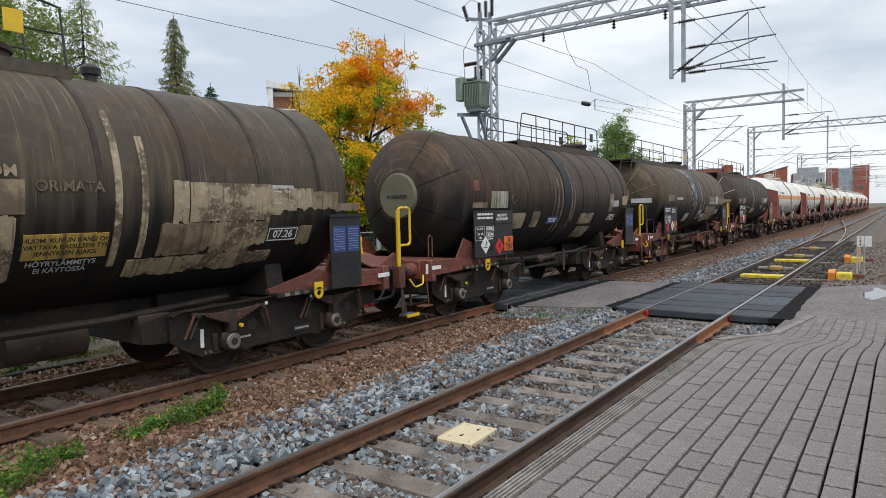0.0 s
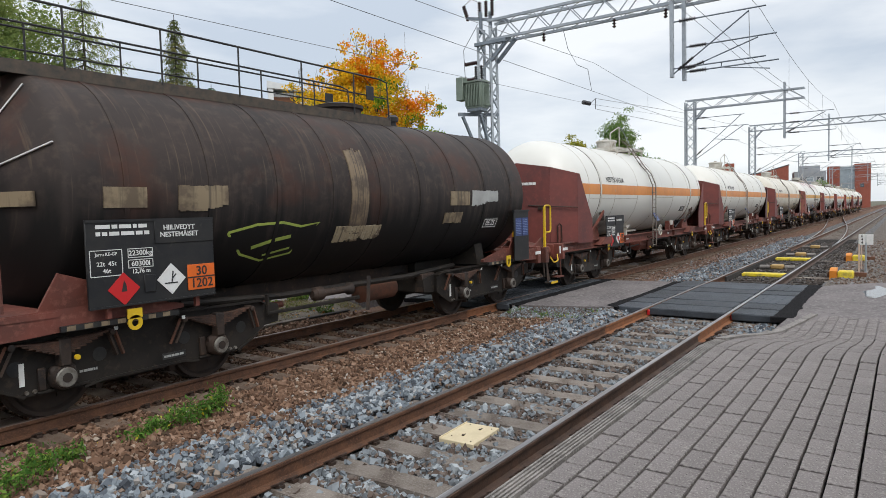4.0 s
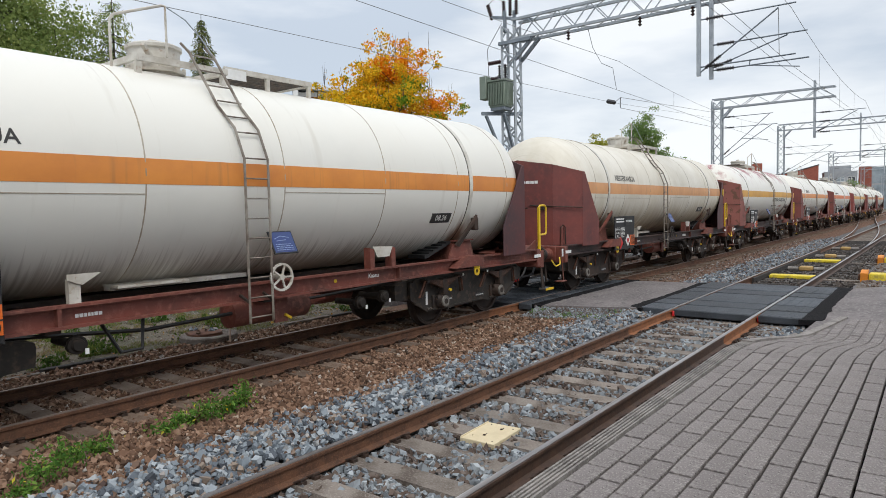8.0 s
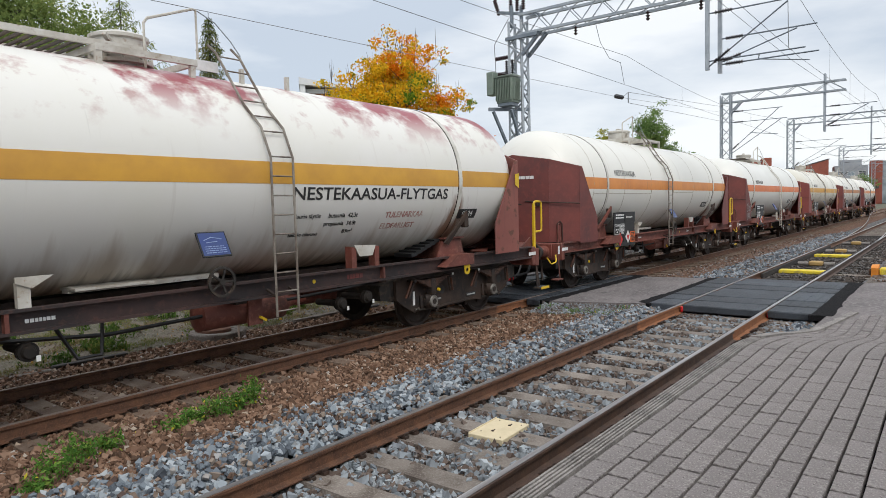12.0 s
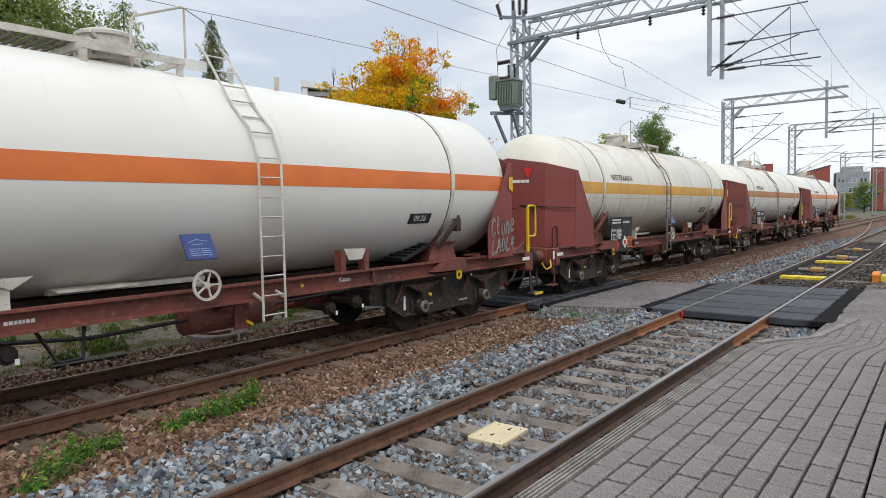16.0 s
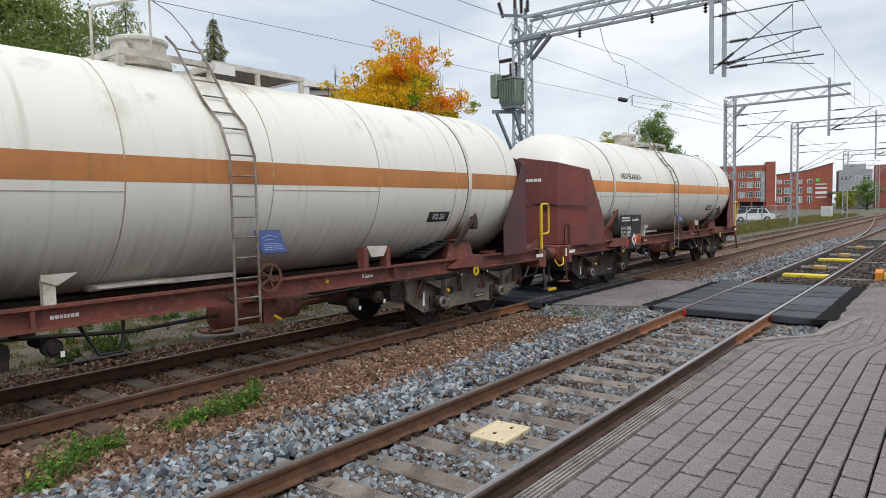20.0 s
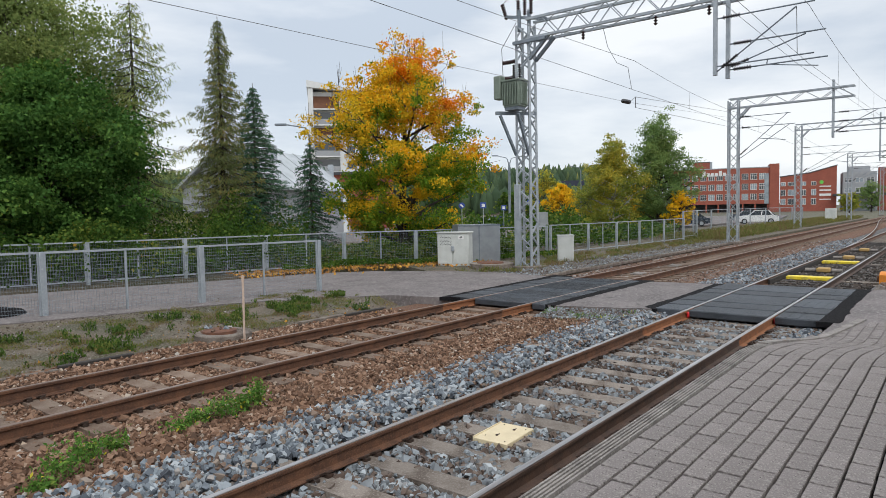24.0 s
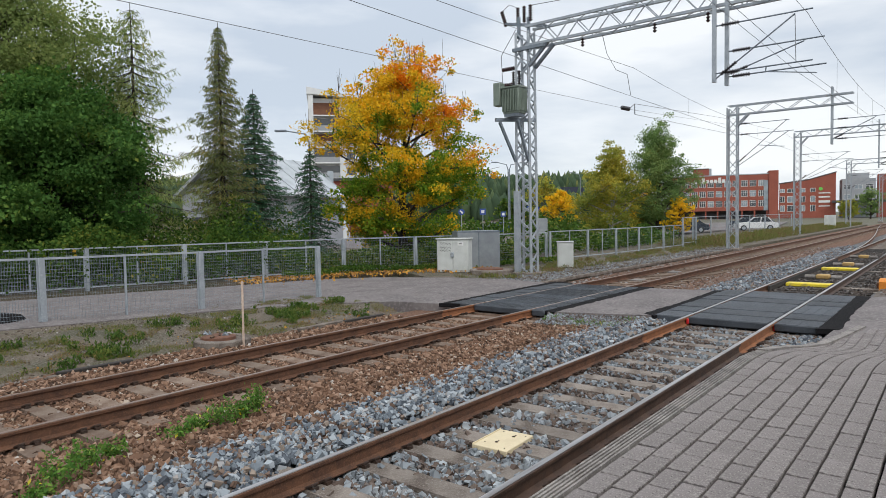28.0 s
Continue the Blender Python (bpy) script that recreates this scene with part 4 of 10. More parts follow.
# ---- fences along the line ----
def fence_panel(parent, p, q, h, lift=0.08, cell=0.055, mid=True):
    """Welded mesh in a tube frame from p to q."""
    p, q = Vector(p), Vector(q)
    d = q - p
    fr = Geo()
    up = Vector((0, 0, 1))
    a, b, c, e = p + up * lift, q + up * lift, q + up * h, p + up * h
    for s, t in ((a, b), (b, c), (c, e), (e, a)):
        fr.beam(s, t, 0.045)
    panel = part("frame", fr, M["galv"], parent)
    if mid:
        m0 = (a + b) / 2
        part("middle_post", Geo().beam(m0, m0 + up * (h - lift), 0.04), M["galv"], panel)
    w = Geo()
    n, k = max(2, int(d.length / cell)), max(2, int((h - lift) / (cell * 1.5)))
    side = Vector((-d.y, d.x, 0)).normalized() * 0.0025
    for i in range(1, n):
        s = a.lerp(b, i / n)
        t = s + up * (h - lift)
        w.add([s - side * 1.0 - d.normalized() * 0.003, s + d.normalized() * 0.003 + side, t + d.normalized() * 0.003 + side, t - d.normalized() * 0.003 - side], [(0, 1, 2, 3)])
    for j in range(1, k):
        s, t = a + up * ((h - lift) * j / k), b + up * ((h - lift) * j / k)
        w.add([s - up * 0.0022 - side, s + up * 0.0022 + side, t + up * 0.0022 + side, t - up * 0.0022 - side], [(0, 1, 2, 3)])
    part("wire_mesh", w, M["galv_dark"], panel, "welded steel mesh", smooth=False)


def fence(label, posts, h, z=lambda p: -0.05, cell=0.055, mid=True, gap=()):
    f = thing("mesh_fence", label, "fence", group="fences by the line")
    for i, p in enumerate(posts):
        zz = z(p)
        part("post", Geo().box(p[0] - 0.05, p[0] + 0.05, p[1] - 0.05, p[1] + 0.05, zz - 0.25, zz + h + 0.02, 0.006), M["galv"], f)
    for i, (p, q) in enumerate(zip(posts, posts[1:])):
        if i in gap:
            continue
        u = (Vector(q) - Vector(p)).normalized() * 0.06
        fence_panel(f, (p[0] + u.x, p[1] + u.y, z(p)), (q[0] - u.x, q[1] - u.y, z(q)), h, cell=cell, mid=mid)
    return f


fence("galvanised mesh fence beside the gravel verge", [(-0.8, 18.6), (2.4, 17.3), (5.7, 16.0), (8.86, 14.8), (12.06, 14.1)], 1.58, lambda p: -0.2)
fence("galvanised mesh fence along the lane under the trees", [(3.2, 24.2), (6.3, 23.3), (9.34, 22.4), (12.3, 21.55), (15.16, 20.75), (18.2, 19.7), (20.95, 18.2), (24.0, 16.7), (27.4, 15.5)], 1.36, lambda p: -0.02, cell=0.07)
fence("galvanised mesh fence beside the far track", [(27.4, 15.3), (30.6, 14.9), (33.4, 14.6), (36.1, 14.4), (39.9, 14.35), (43.4, 14.3)], 1.38, lambda p: 0.0, cell=0.1)
fence("tall mesh fence along the car park", [(43.6, 14.4), (46.4, 14.4), (49.5, 15.6), (56, 16.2), (63, 16.4), (70, 16.5), (77, 16.6), (84, 16.6), (91, 16.6), (98, 16.6)], 1.75, lambda p: 0.1, cell=0.16, mid=False)

# ---- the train ----
def streaks(colour, sx=5.0, lo=0.52, hi=0.7, amount=0.8, sz=0.35):
    """Run-down stains: narrow along the wagon, long down its side."""
    def layer(n, l, tc, mp, col, mixed, noise_mask):
        m2 = n.new("ShaderNodeMapping")
        m2.inputs["Scale"].default_value = (sx, 0.4, sz)
        l.new(tc.outputs["Object"], m2.inputs[0])
        t = n.new("ShaderNodeTexNoise")
        t.inputs["Scale"].default_value, t.inputs["Detail"].default_value = 1.6, 6
        l.new(m2.outputs[0], t.inputs["Vector"])
        r = n.new("ShaderNodeMapRange")
        r.inputs[1].default_value, r.inputs[2].default_value, r.inputs[4].default_value = lo, hi, amount
        l.new(t.outputs[0], r.inputs[0])
        return mixed(r.outputs[0], col, colour)
    return layer


def both(*layers):
    def run(n, l, tc, mp, col, mixed, noise_mask):
        for f in layers:
            col = f(n, l, tc, mp, col, mixed, noise_mask)
        return col
    return run


def patches(colour, scale=1.2, lo=0.55, hi=0.62, zmin=None, amount=1.0):
    """Flaked paint, kept to the part of the tank above zmin."""
    def layer(n, l, tc, mp, col, mixed, noise_mask):
        m = noise_mask(scale, lo, hi, 8)
        if zmin is not None:
            sep = n.new("ShaderNodeSeparateXYZ")
            l.new(tc.outputs["Object"], sep.inputs[0])
            r = n.new("ShaderNodeMapRange")
            r.inputs[1].default_value, r.inputs[2].default_value = zmin - 0.2, zmin + 0.35
            l.new(sep.outputs[2], r.inputs[0])
            x = n.new("ShaderNodeMath")
            x.operation = "MULTIPLY"
            l.new(m, x.inputs[0])
            l.new(r.outputs[0], x.inputs[1])
            m = x.outputs[0]
        return mixed(m, col, colour)
    return layer


def rust_at(places, zmax=2.35):
    """Rust run down round the tank straps."""
    def layer(n, l, tc, mp, col, mixed, noise_mask):
        sep = n.new("ShaderNodeSeparateXYZ")
        l.new(tc.outputs["Object"], sep.inputs[0])
        near = None
        for u in places:
            d = n.new("ShaderNodeMath")
            d.operation, d.inputs[1].default_value = "SUBTRACT", u
            l.new(sep.outputs[0], d.inputs[0])
            e = n.new("ShaderNodeMath")
            e.operation = "ABSOLUTE"
            l.new(d.outputs[0], e.inputs[0])
            r = n.new("ShaderNodeMapRange")
            r.inputs[1].default_value, r.inputs[2].default_value, r.inputs[3].default_value, r.inputs[4].default_value = 0.05, 0.5, 1.0, 0.0
            l.new(e.outputs[0], r.inputs[0])
            if near is None:
                near = r.outputs[0]
            else:
                a = n.new("ShaderNodeMath")
                a.operation = "MAXIMUM"
                l.new(near, a.inputs[0])
                l.new(r.outputs[0], a.inputs[1])
                near = a.outputs[0]
        low = n.new("ShaderNodeMapRange")
        low.inputs[1].default_value, low.inputs[2].default_value, low.inputs[3].default_value, low.inputs[4].default_value = zmax - 0.7, zmax + 0.1, 1.0, 0.0
        l.new(sep.outputs[2], low.inputs[0])
        t = n.new("ShaderNodeTexNoise")
        m2 = n.new("ShaderNodeMapping")
        m2.inputs["Scale"].default_value = (6, 1, 1.6)
        l.new(tc.outputs["Object"], m2.inputs[0])
        l.new(m2.outputs[0], t.inputs["Vector"])
        t.inputs["Scale"].default_value, t.inputs["Detail"].default_value = 1.5, 6
        k = n.new("ShaderNodeMath")
        k.operation = "MULTIPLY"
        l.new(near, k.inputs[0])
        l.new(low.outputs[0], k.inputs[1])
        k2 = n.new("ShaderNodeMath")
        k2.operation = "ADD"
        l.new(k.outputs[0], k2.inputs[0])
        l.new(t.outputs[0], k2.inputs[1])
        r = n.new("ShaderNodeMapRange")
        r.inputs[1].default_value, r.inputs[2].default_value, r.inputs[4].default_value = 0.74, 1.15, 0.9
        l.new(k2.outputs[0], r.inputs[0])
        return mixed(r.outputs[0], col, (0.2, 0.085, 0.035))
    return layer


def low_runs(colour, z0, z1, amount=0.9, sx=3.5):
    """A darker streaky colour down the tank's flank, growing together lower down."""
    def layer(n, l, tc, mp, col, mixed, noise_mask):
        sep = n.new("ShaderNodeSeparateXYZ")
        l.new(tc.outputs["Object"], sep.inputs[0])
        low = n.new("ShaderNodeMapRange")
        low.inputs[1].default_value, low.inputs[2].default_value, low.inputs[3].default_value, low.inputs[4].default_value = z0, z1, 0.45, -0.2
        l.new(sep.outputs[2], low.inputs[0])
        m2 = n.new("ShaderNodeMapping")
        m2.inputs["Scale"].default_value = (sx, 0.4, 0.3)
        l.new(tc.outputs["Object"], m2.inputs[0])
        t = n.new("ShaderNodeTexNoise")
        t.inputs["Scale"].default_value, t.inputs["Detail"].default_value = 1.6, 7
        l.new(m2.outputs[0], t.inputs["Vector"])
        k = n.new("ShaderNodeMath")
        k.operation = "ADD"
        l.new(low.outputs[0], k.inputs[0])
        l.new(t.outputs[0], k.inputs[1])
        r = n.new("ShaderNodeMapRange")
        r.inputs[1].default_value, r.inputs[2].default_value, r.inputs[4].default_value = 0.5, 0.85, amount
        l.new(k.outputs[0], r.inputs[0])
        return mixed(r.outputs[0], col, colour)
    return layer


T = {}
STRAPS = (3.12, 12.62)
T["strap"] = mat("white_strap_paint", (0.7, 0.69, 0.64), 0.5, dark=(0.5, 0.47, 0.41), scale=3, layer=rust_at(STRAPS, 2.1))
T["white"] = mat("white_tank_paint", (0.75, 0.735, 0.68), 0.34, dark=(0.74, 0.72, 0.66), scale=0.6, fine=(0.35, (0.69, 0.68, 0.63), 0.5, 0.7), layer=both(low_runs((0.15, 0.105, 0.065), 1.2, 1.9, 0.6, 20.0), streaks((0.42, 0.37, 0.29), 3, 0.6, 0.8, 0.3), streaks((0.26, 0.2, 0.14), 8, 0.67, 0.8, 0.3), low_runs((0.3, 0.255, 0.19), 1.2, 1.65, 0.5), rust_at(STRAPS, 2.2)))
T["clean"] = mat("clean_white_tank_paint", (0.755, 0.745, 0.7), 0.32, dark=(0.7, 0.69, 0.64), scale=0.5, layer=both(streaks((0.5, 0.47, 0.4), 3, 0.62, 0.82, 0.25), low_runs((0.36, 0.32, 0.25), 1.2, 1.6, 0.45)))
T["streaky"] = mat("streaked_white_tank_paint", (0.75, 0.73, 0.66), 0.38, dark=(0.62, 0.59, 0.5), scale=0.7, layer=both(low_runs((0.3, 0.235, 0.15), 1.5, 3.0, 0.5, 20.0), low_runs((0.12, 0.085, 0.055), 1.2, 2.0, 0.6, 26.0), patches((0.4, 0.2, 0.09), 0.9, 0.56, 0.66, 3.75, 0.7), streaks((0.36, 0.29, 0.2), 6, 0.6, 0.74, 0.4), streaks((0.26, 0.14, 0.06), 3, 0.68, 0.76, 0.55, 1.2), low_runs((0.42, 0.36, 0.27), 1.35, 2.3, 0.4), low_runs((0.22, 0.18, 0.13), 1.2, 1.7, 0.5), rust_at(STRAPS, 2.4)))
T["cream"] = mat("dirty_cream_tank_paint", (0.74, 0.705, 0.63), 0.45, dark=(0.6, 0.555, 0.46), scale=0.7, layer=both(streaks((0.45, 0.38, 0.27), 5, 0.56, 0.76, 0.4), low_runs((0.46, 0.37, 0.235), 1.5, 2.7, 0.6), low_runs((0.26, 0.19, 0.11), 1.4, 2.35, 0.5, 16.0), low_runs((0.09, 0.072, 0.05), 1.2, 1.8, 0.85, 9.0), streaks((0.3, 0.23, 0.15), 26, 0.6, 0.74, 0.3, 0.6), rust_at(STRAPS)))
T["sooty"] = mat("sooty_white_tank_paint", (0.745, 0.73, 0.67), 0.4, dark=(0.72, 0.7, 0.63), scale=0.7, layer=both(streaks((0.4, 0.37, 0.3), 5, 0.56, 0.76, 0.4), low_runs((0.34, 0.31, 0.26), 1.3, 2.3, 0.3, 9.0), low_runs((0.16, 0.14, 0.11), 1.2, 1.8, 0.45, 18.0), patches((0.4, 0.37, 0.3), 1.1, 0.55, 0.7, 3.2, 0.5), rust_at(STRAPS, 2.2)))
T["flaked"] = mat("white_paint_flaking_to_red", (0.75, 0.73, 0.69), 0.38, dark=(0.73, 0.71, 0.65), scale=0.7, layer=both(patches((0.3, 0.055, 0.07), 0.8, 0.49, 0.57, 3.4), patches((0.45, 0.3, 0.28), 2.2, 0.55, 0.68, 3.2, 0.6), low_runs((0.34, 0.25, 0.16), 1.25, 2.1, 0.6), low_runs((0.1, 0.075, 0.05), 1.15, 1.55, 0.8, 7.0), streaks((0.4, 0.33, 0.26), 5, 0.62, 0.8, 0.35), rust_at(STRAPS, 2.5)))
T["orange"] = mat("orange_stripe_paint", (0.72, 0.27, 0.05), 0.45, dark=(0.6, 0.21, 0.045), scale=1.2, layer=streaks((0.3, 0.14, 0.06), 6, 0.57, 0.78, 0.5))
T["orange_pale"] = mat("faded_orange_stripe", (0.69, 0.35, 0.15), 0.5, dark=(0.58, 0.28, 0.12), scale=1.2, layer=streaks((0.3, 0.17, 0.09), 6, 0.55, 0.78, 0.5))
T["orange_brown"] = mat("brownish_orange_stripe", (0.5, 0.2, 0.055), 0.5, dark=(0.38, 0.15, 0.05), scale=1.2, layer=streaks((0.2, 0.11, 0.06), 6, 0.55, 0.78, 0.5))
T["orange_red"] = mat("bright_orange_red_stripe", (0.74, 0.19, 0.04), 0.45, dark=(0.62, 0.15, 0.035), scale=1.2)
T["amber"] = mat("amber_stripe", (0.68, 0.36, 0.05), 0.5, dark=(0.55, 0.28, 0.05), scale=1.2)
T["red_oxide"] = mat("red_oxide_paint", (0.2, 0.048, 0.038), 0.6, dark=(0.11, 0.036, 0.034), scale=1.0, fine=(9, (0.215, 0.056, 0.044), 0.52, 0.75), layer=streaks((0.07, 0.036, 0.036), 2.5, 0.56, 0.75, 0.6))
T["red_frame"] = mat("dusty_red_frame", (0.19, 0.05, 0.034), 0.65, dark=(0.085, 0.034, 0.026), scale=1.5, fine=(12, (0.27, 0.1, 0.07), 0.5, 0.75))
T["bogie"] = mat("grimy_brown_bogie_steel", (0.058, 0.036, 0.026), 0.7, 0.1, dark=(0.016, 0.013, 0.012), scale=3, fine=(12, (0.1, 0.058, 0.038), 0.55, 0.75))
T["bogie_grey"] = mat("grimy_black_bogie_steel", (0.042, 0.035, 0.029), 0.6, 0.1, dark=(0.02, 0.017, 0.015), scale=2.2, fine=(9, (0.1, 0.066, 0.046), 0.52, 0.72), bump=0.15, bump_scale=25)
T["bogie_black"] = mat("oily_black_bogie_steel", (0.03, 0.025, 0.021), 0.65, 0.05, dark=(0.013, 0.011, 0.01), scale=2.5, fine=(10, (0.06, 0.042, 0.03), 0.54, 0.75), spec=0.3)
T["bogie_tan"] = mat("dusty_khaki_bogie_steel", (0.2, 0.18, 0.14), 0.7, 0.05, dark=(0.09, 0.075, 0.058), scale=3, fine=(12, (0.12, 0.07, 0.046), 0.55, 0.78))
T["sill_dark"] = mat("sooty_dark_frame", (0.06, 0.032, 0.028), 0.6, dark=(0.026, 0.02, 0.02), scale=1.2, fine=(12, (0.1, 0.045, 0.034), 0.54, 0.75))
T["red_dark"] = mat("sooty_burgundy_paint", (0.105, 0.03, 0.03), 0.55, dark=(0.05, 0.026, 0.03), scale=0.8, lo=0.36, hi=0.64, fine=(9, (0.12, 0.036, 0.034), 0.54, 0.75), layer=streaks((0.22, 0.055, 0.042), 1.5, 0.58, 0.72, 0.6))
T["red_bright"] = mat("clean_red_oxide_paint", (0.235, 0.05, 0.04), 0.55, dark=(0.19, 0.042, 0.036), scale=0.8, fine=(14, (0.26, 0.07, 0.055), 0.54, 0.75))
T["red_rusty"] = mat("rust_eaten_red_paint", (0.27, 0.09, 0.07), 0.6, dark=(0.2, 0.06, 0.048), scale=0.8, fine=(3.5, (0.12, 0.05, 0.03), 0.56, 0.62), layer=streaks((0.09, 0.045, 0.042), 3, 0.57, 0.72, 0.6))
T["scraped"] = mat("scraped_tan_paint", (0.33, 0.265, 0.17), 0.6, dark=(0.12, 0.085, 0.055), scale=2.6, lo=0.47, hi=0.56, fine=(18, (0.42, 0.36, 0.26), 0.52, 0.66), layer=streaks((0.06, 0.045, 0.034), 15, 0.57, 0.65, 0.75, 0.8))
T["stain"] = mat("brown_run_stain", (0.2, 0.145, 0.09), 0.6, dark=(0.09, 0.065, 0.045), scale=4, lo=0.42, hi=0.58, layer=streaks((0.06, 0.045, 0.034), 20, 0.5, 0.6, 0.8, 0.5))
T["faded_yellow"] = mat("faded_yellow_notice", (0.5, 0.34, 0.06), 0.6, dark=(0.28, 0.19, 0.06), scale=3, layer=streaks((0.09, 0.065, 0.035), 8, 0.55, 0.66, 0.8))
T["spray_grey"] = mat("grey_spray_paint", (0.3, 0.28, 0.27), 0.6, dark=(0.2, 0.15, 0.14), scale=8, lo=0.4, hi=0.6)
T["spray_green"] = mat("yellow_green_spray_paint", (0.42, 0.5, 0.1), 0.6, dark=(0.3, 0.38, 0.08), scale=6)
T["bogie_red"] = mat("rust_red_bogie", (0.25, 0.08, 0.046), 0.75, 0.05, dark=(0.1, 0.046, 0.033), scale=2.5, fine=(12, (0.31, 0.13, 0.085), 0.52, 0.75))
T["wheel"] = mat("grimy_wheel_steel", (0.028, 0.022, 0.02), 0.7, 0.3, dark=(0.055, 0.036, 0.026), scale=5)
T["cap"] = mat("worn_axle_cap", (0.25, 0.235, 0.21), 0.5, 0.4, dark=(0.1, 0.08, 0.065), scale=7, lo=0.4, hi=0.6)
# the last layer takes the barrel towards black below mid-height
T["brown"] = mat("sooty_brown_cladding", (0.056, 0.039, 0.029), 0.6, 0.0, dark=(0.04, 0.031, 0.025), scale=0.7, fine=(5, (0.088, 0.066, 0.048), 0.5, 0.75), spec=0.22, layer=both(streaks((0.3, 0.23, 0.14), 24, 0.6, 0.72, 0.45, 0.9), patches((0.1, 0.058, 0.034), 0.7, 0.52, 0.68, None, 0.35), streaks((0.19, 0.12, 0.065), 6, 0.56, 0.76, 0.6), streaks((0.024, 0.02, 0.018), 7, 0.58, 0.74, 0.6), low_runs((0.011, 0.0105, 0.01), 1.75, 3.25, 0.96)))
T["brown_pale"] = mat("dusty_brown_cladding", (0.08, 0.064, 0.048), 0.6, 0.0, dark=(0.05, 0.041, 0.033), scale=0.7, fine=(5, (0.105, 0.084, 0.062), 0.5, 0.75), spec=0.22, layer=both(streaks((0.3, 0.23, 0.14), 24, 0.6, 0.72, 0.45, 0.9), patches((0.1, 0.058, 0.034), 0.7, 0.52, 0.68, None, 0.35), streaks((0.22, 0.155, 0.09), 5, 0.58, 0.76, 0.5), streaks((0.03, 0.025, 0.02), 7, 0.58, 0.74, 0.6), low_runs((0.013, 0.012, 0.011), 1.75, 3.0, 0.96)))
T["khaki"] = mat("khaki_end_disc", (0.14, 0.135, 0.085), 0.55, dark=(0.1, 0.095, 0.06), scale=2)
T["black_clad"] = mat("blackened_cladding", (0.05, 0.038, 0.034), 0.6, 0.0, dark=(0.03, 0.025, 0.024), scale=0.8, fine=(6, (0.075, 0.055, 0.045), 0.5, 0.75), spec=0.22, layer=both(streaks((0.16, 0.115, 0.08), 20, 0.6, 0.72, 0.4, 0.8), patches((0.075, 0.034, 0.024), 0.7, 0.5, 0.66, None, 0.5), streaks((0.1, 0.068, 0.05), 5, 0.6, 0.76, 0.5), low_runs((0.011, 0.0105, 0.0105), 1.75, 2.9, 0.96)))
T["tar"] = mat("tar_band_with_white_drips", (0.008, 0.0085, 0.0095), 0.5, dark=(0.014, 0.014, 0.014), scale=2, spec=0.25, layer=both(streaks((0.4, 0.385, 0.34), 11, 0.56, 0.585, 0.92, 1.6), streaks((0.33, 0.31, 0.27), 30, 0.585, 0.61, 0.85, 1.3), streaks((0.2, 0.13, 0.08), 4, 0.6, 0.68, 0.6, 0.6), low_runs((0.008, 0.0085, 0.0095), 1.5, 2.6, 0.97, 9.0)))
T["sheet"] = mat("silver_sheet", (0.5, 0.51, 0.52), 0.35, 0.7)
T["board"] = mat("dark_sign_board", (0.015, 0.016, 0.019), 0.5, dark=(0.03, 0.029, 0.028), scale=3, fine=(10, (0.06, 0.053, 0.047), 0.62, 0.8), spec=0.35)
T["hazard"] = mat("orange_hazard_plate", (0.8, 0.15, 0.012), 0.5, dark=(0.65, 0.13, 0.02), scale=5)
T["patch_tan"] = mat("tan_paint_patch", (0.26, 0.2, 0.125), 0.6, dark=(0.13, 0.095, 0.062), scale=3, lo=0.45, hi=0.58, layer=streaks((0.07, 0.055, 0.04), 10, 0.53, 0.65, 0.7))
T["patch_grey"] = mat("pale_grey_patch", (0.42, 0.43, 0.42), 0.6, dark=(0.33, 0.33, 0.32), scale=3)
T["hose"] = mat("black_hose", (0.016, 0.016, 0.017), 0.5)
T["info_blue"] = mat("blue_info_plate", (0.025, 0.05, 0.2), 0.45, dark=(0.035, 0.06, 0.17), scale=6)
T["faded_blue"] = mat("pale_blue_print", (0.25, 0.32, 0.5), 0.5)
T["grating"] = mat("dark_grating", (0.05, 0.045, 0.04), 0.8, dark=(0.1, 0.075, 0.055), scale=8)
T["dirty_white"] = mat("dirty_white_steel", (0.62, 0.6, 0.55), 0.5, dark=(0.42, 0.38, 0.32), scale=3, fine=(14, (0.3, 0.2, 0.13), 0.58, 0.75))
T["ladder"] = mat("grimy_ladder_steel", (0.3, 0.27, 0.23), 0.6, 0.2, dark=(0.12, 0.09, 0.07), scale=4)
T["seam"] = mat("grimy_weld_seam", (0.48, 0.43, 0.35), 0.6, dark=(0.28, 0.22, 0.15), scale=2)


def plate(g, pts, t=0.012):
    """A flat sheet of thickness t with its outline pts."""
    pts = [Vector(p) for p in pts]
    nrm = (pts[1] - pts[0]).cross(pts[2] - pts[1]).normalized() * (t / 2)
    n = len(pts)
    return g.add([p + nrm for p in pts] + [p - nrm for p in pts], [tuple(range(n)), tuple(range(2 * n - 1, n - 1, -1))] + [(i, n + i, n + (i + 1) % n, (i + 1) % n) for i in range(n)])


def bars(g, x0, x1, z0, z1, y, rows, rng, t=0.003, fill=0.55):
    """Unreadable print as rows of short bars."""
    for r in range(rows):
        z = z1 - (r + 0.5) * (z1 - z0) / rows
        h = (z1 - z0) / rows * fill / 2
        x = x0
        while x < x1 - 0.01:
            w = min(rng.uniform(0.04, 0.16) * (x1 - x0) / 0.6, x1 - x)
            g.box(x, x + w, y - t, y, z - h, z + h)
            x += w + 0.02 * (x1 - x0) / 0.6
    return g


AXLE = 0.96  # half of the bogie's wheelbase


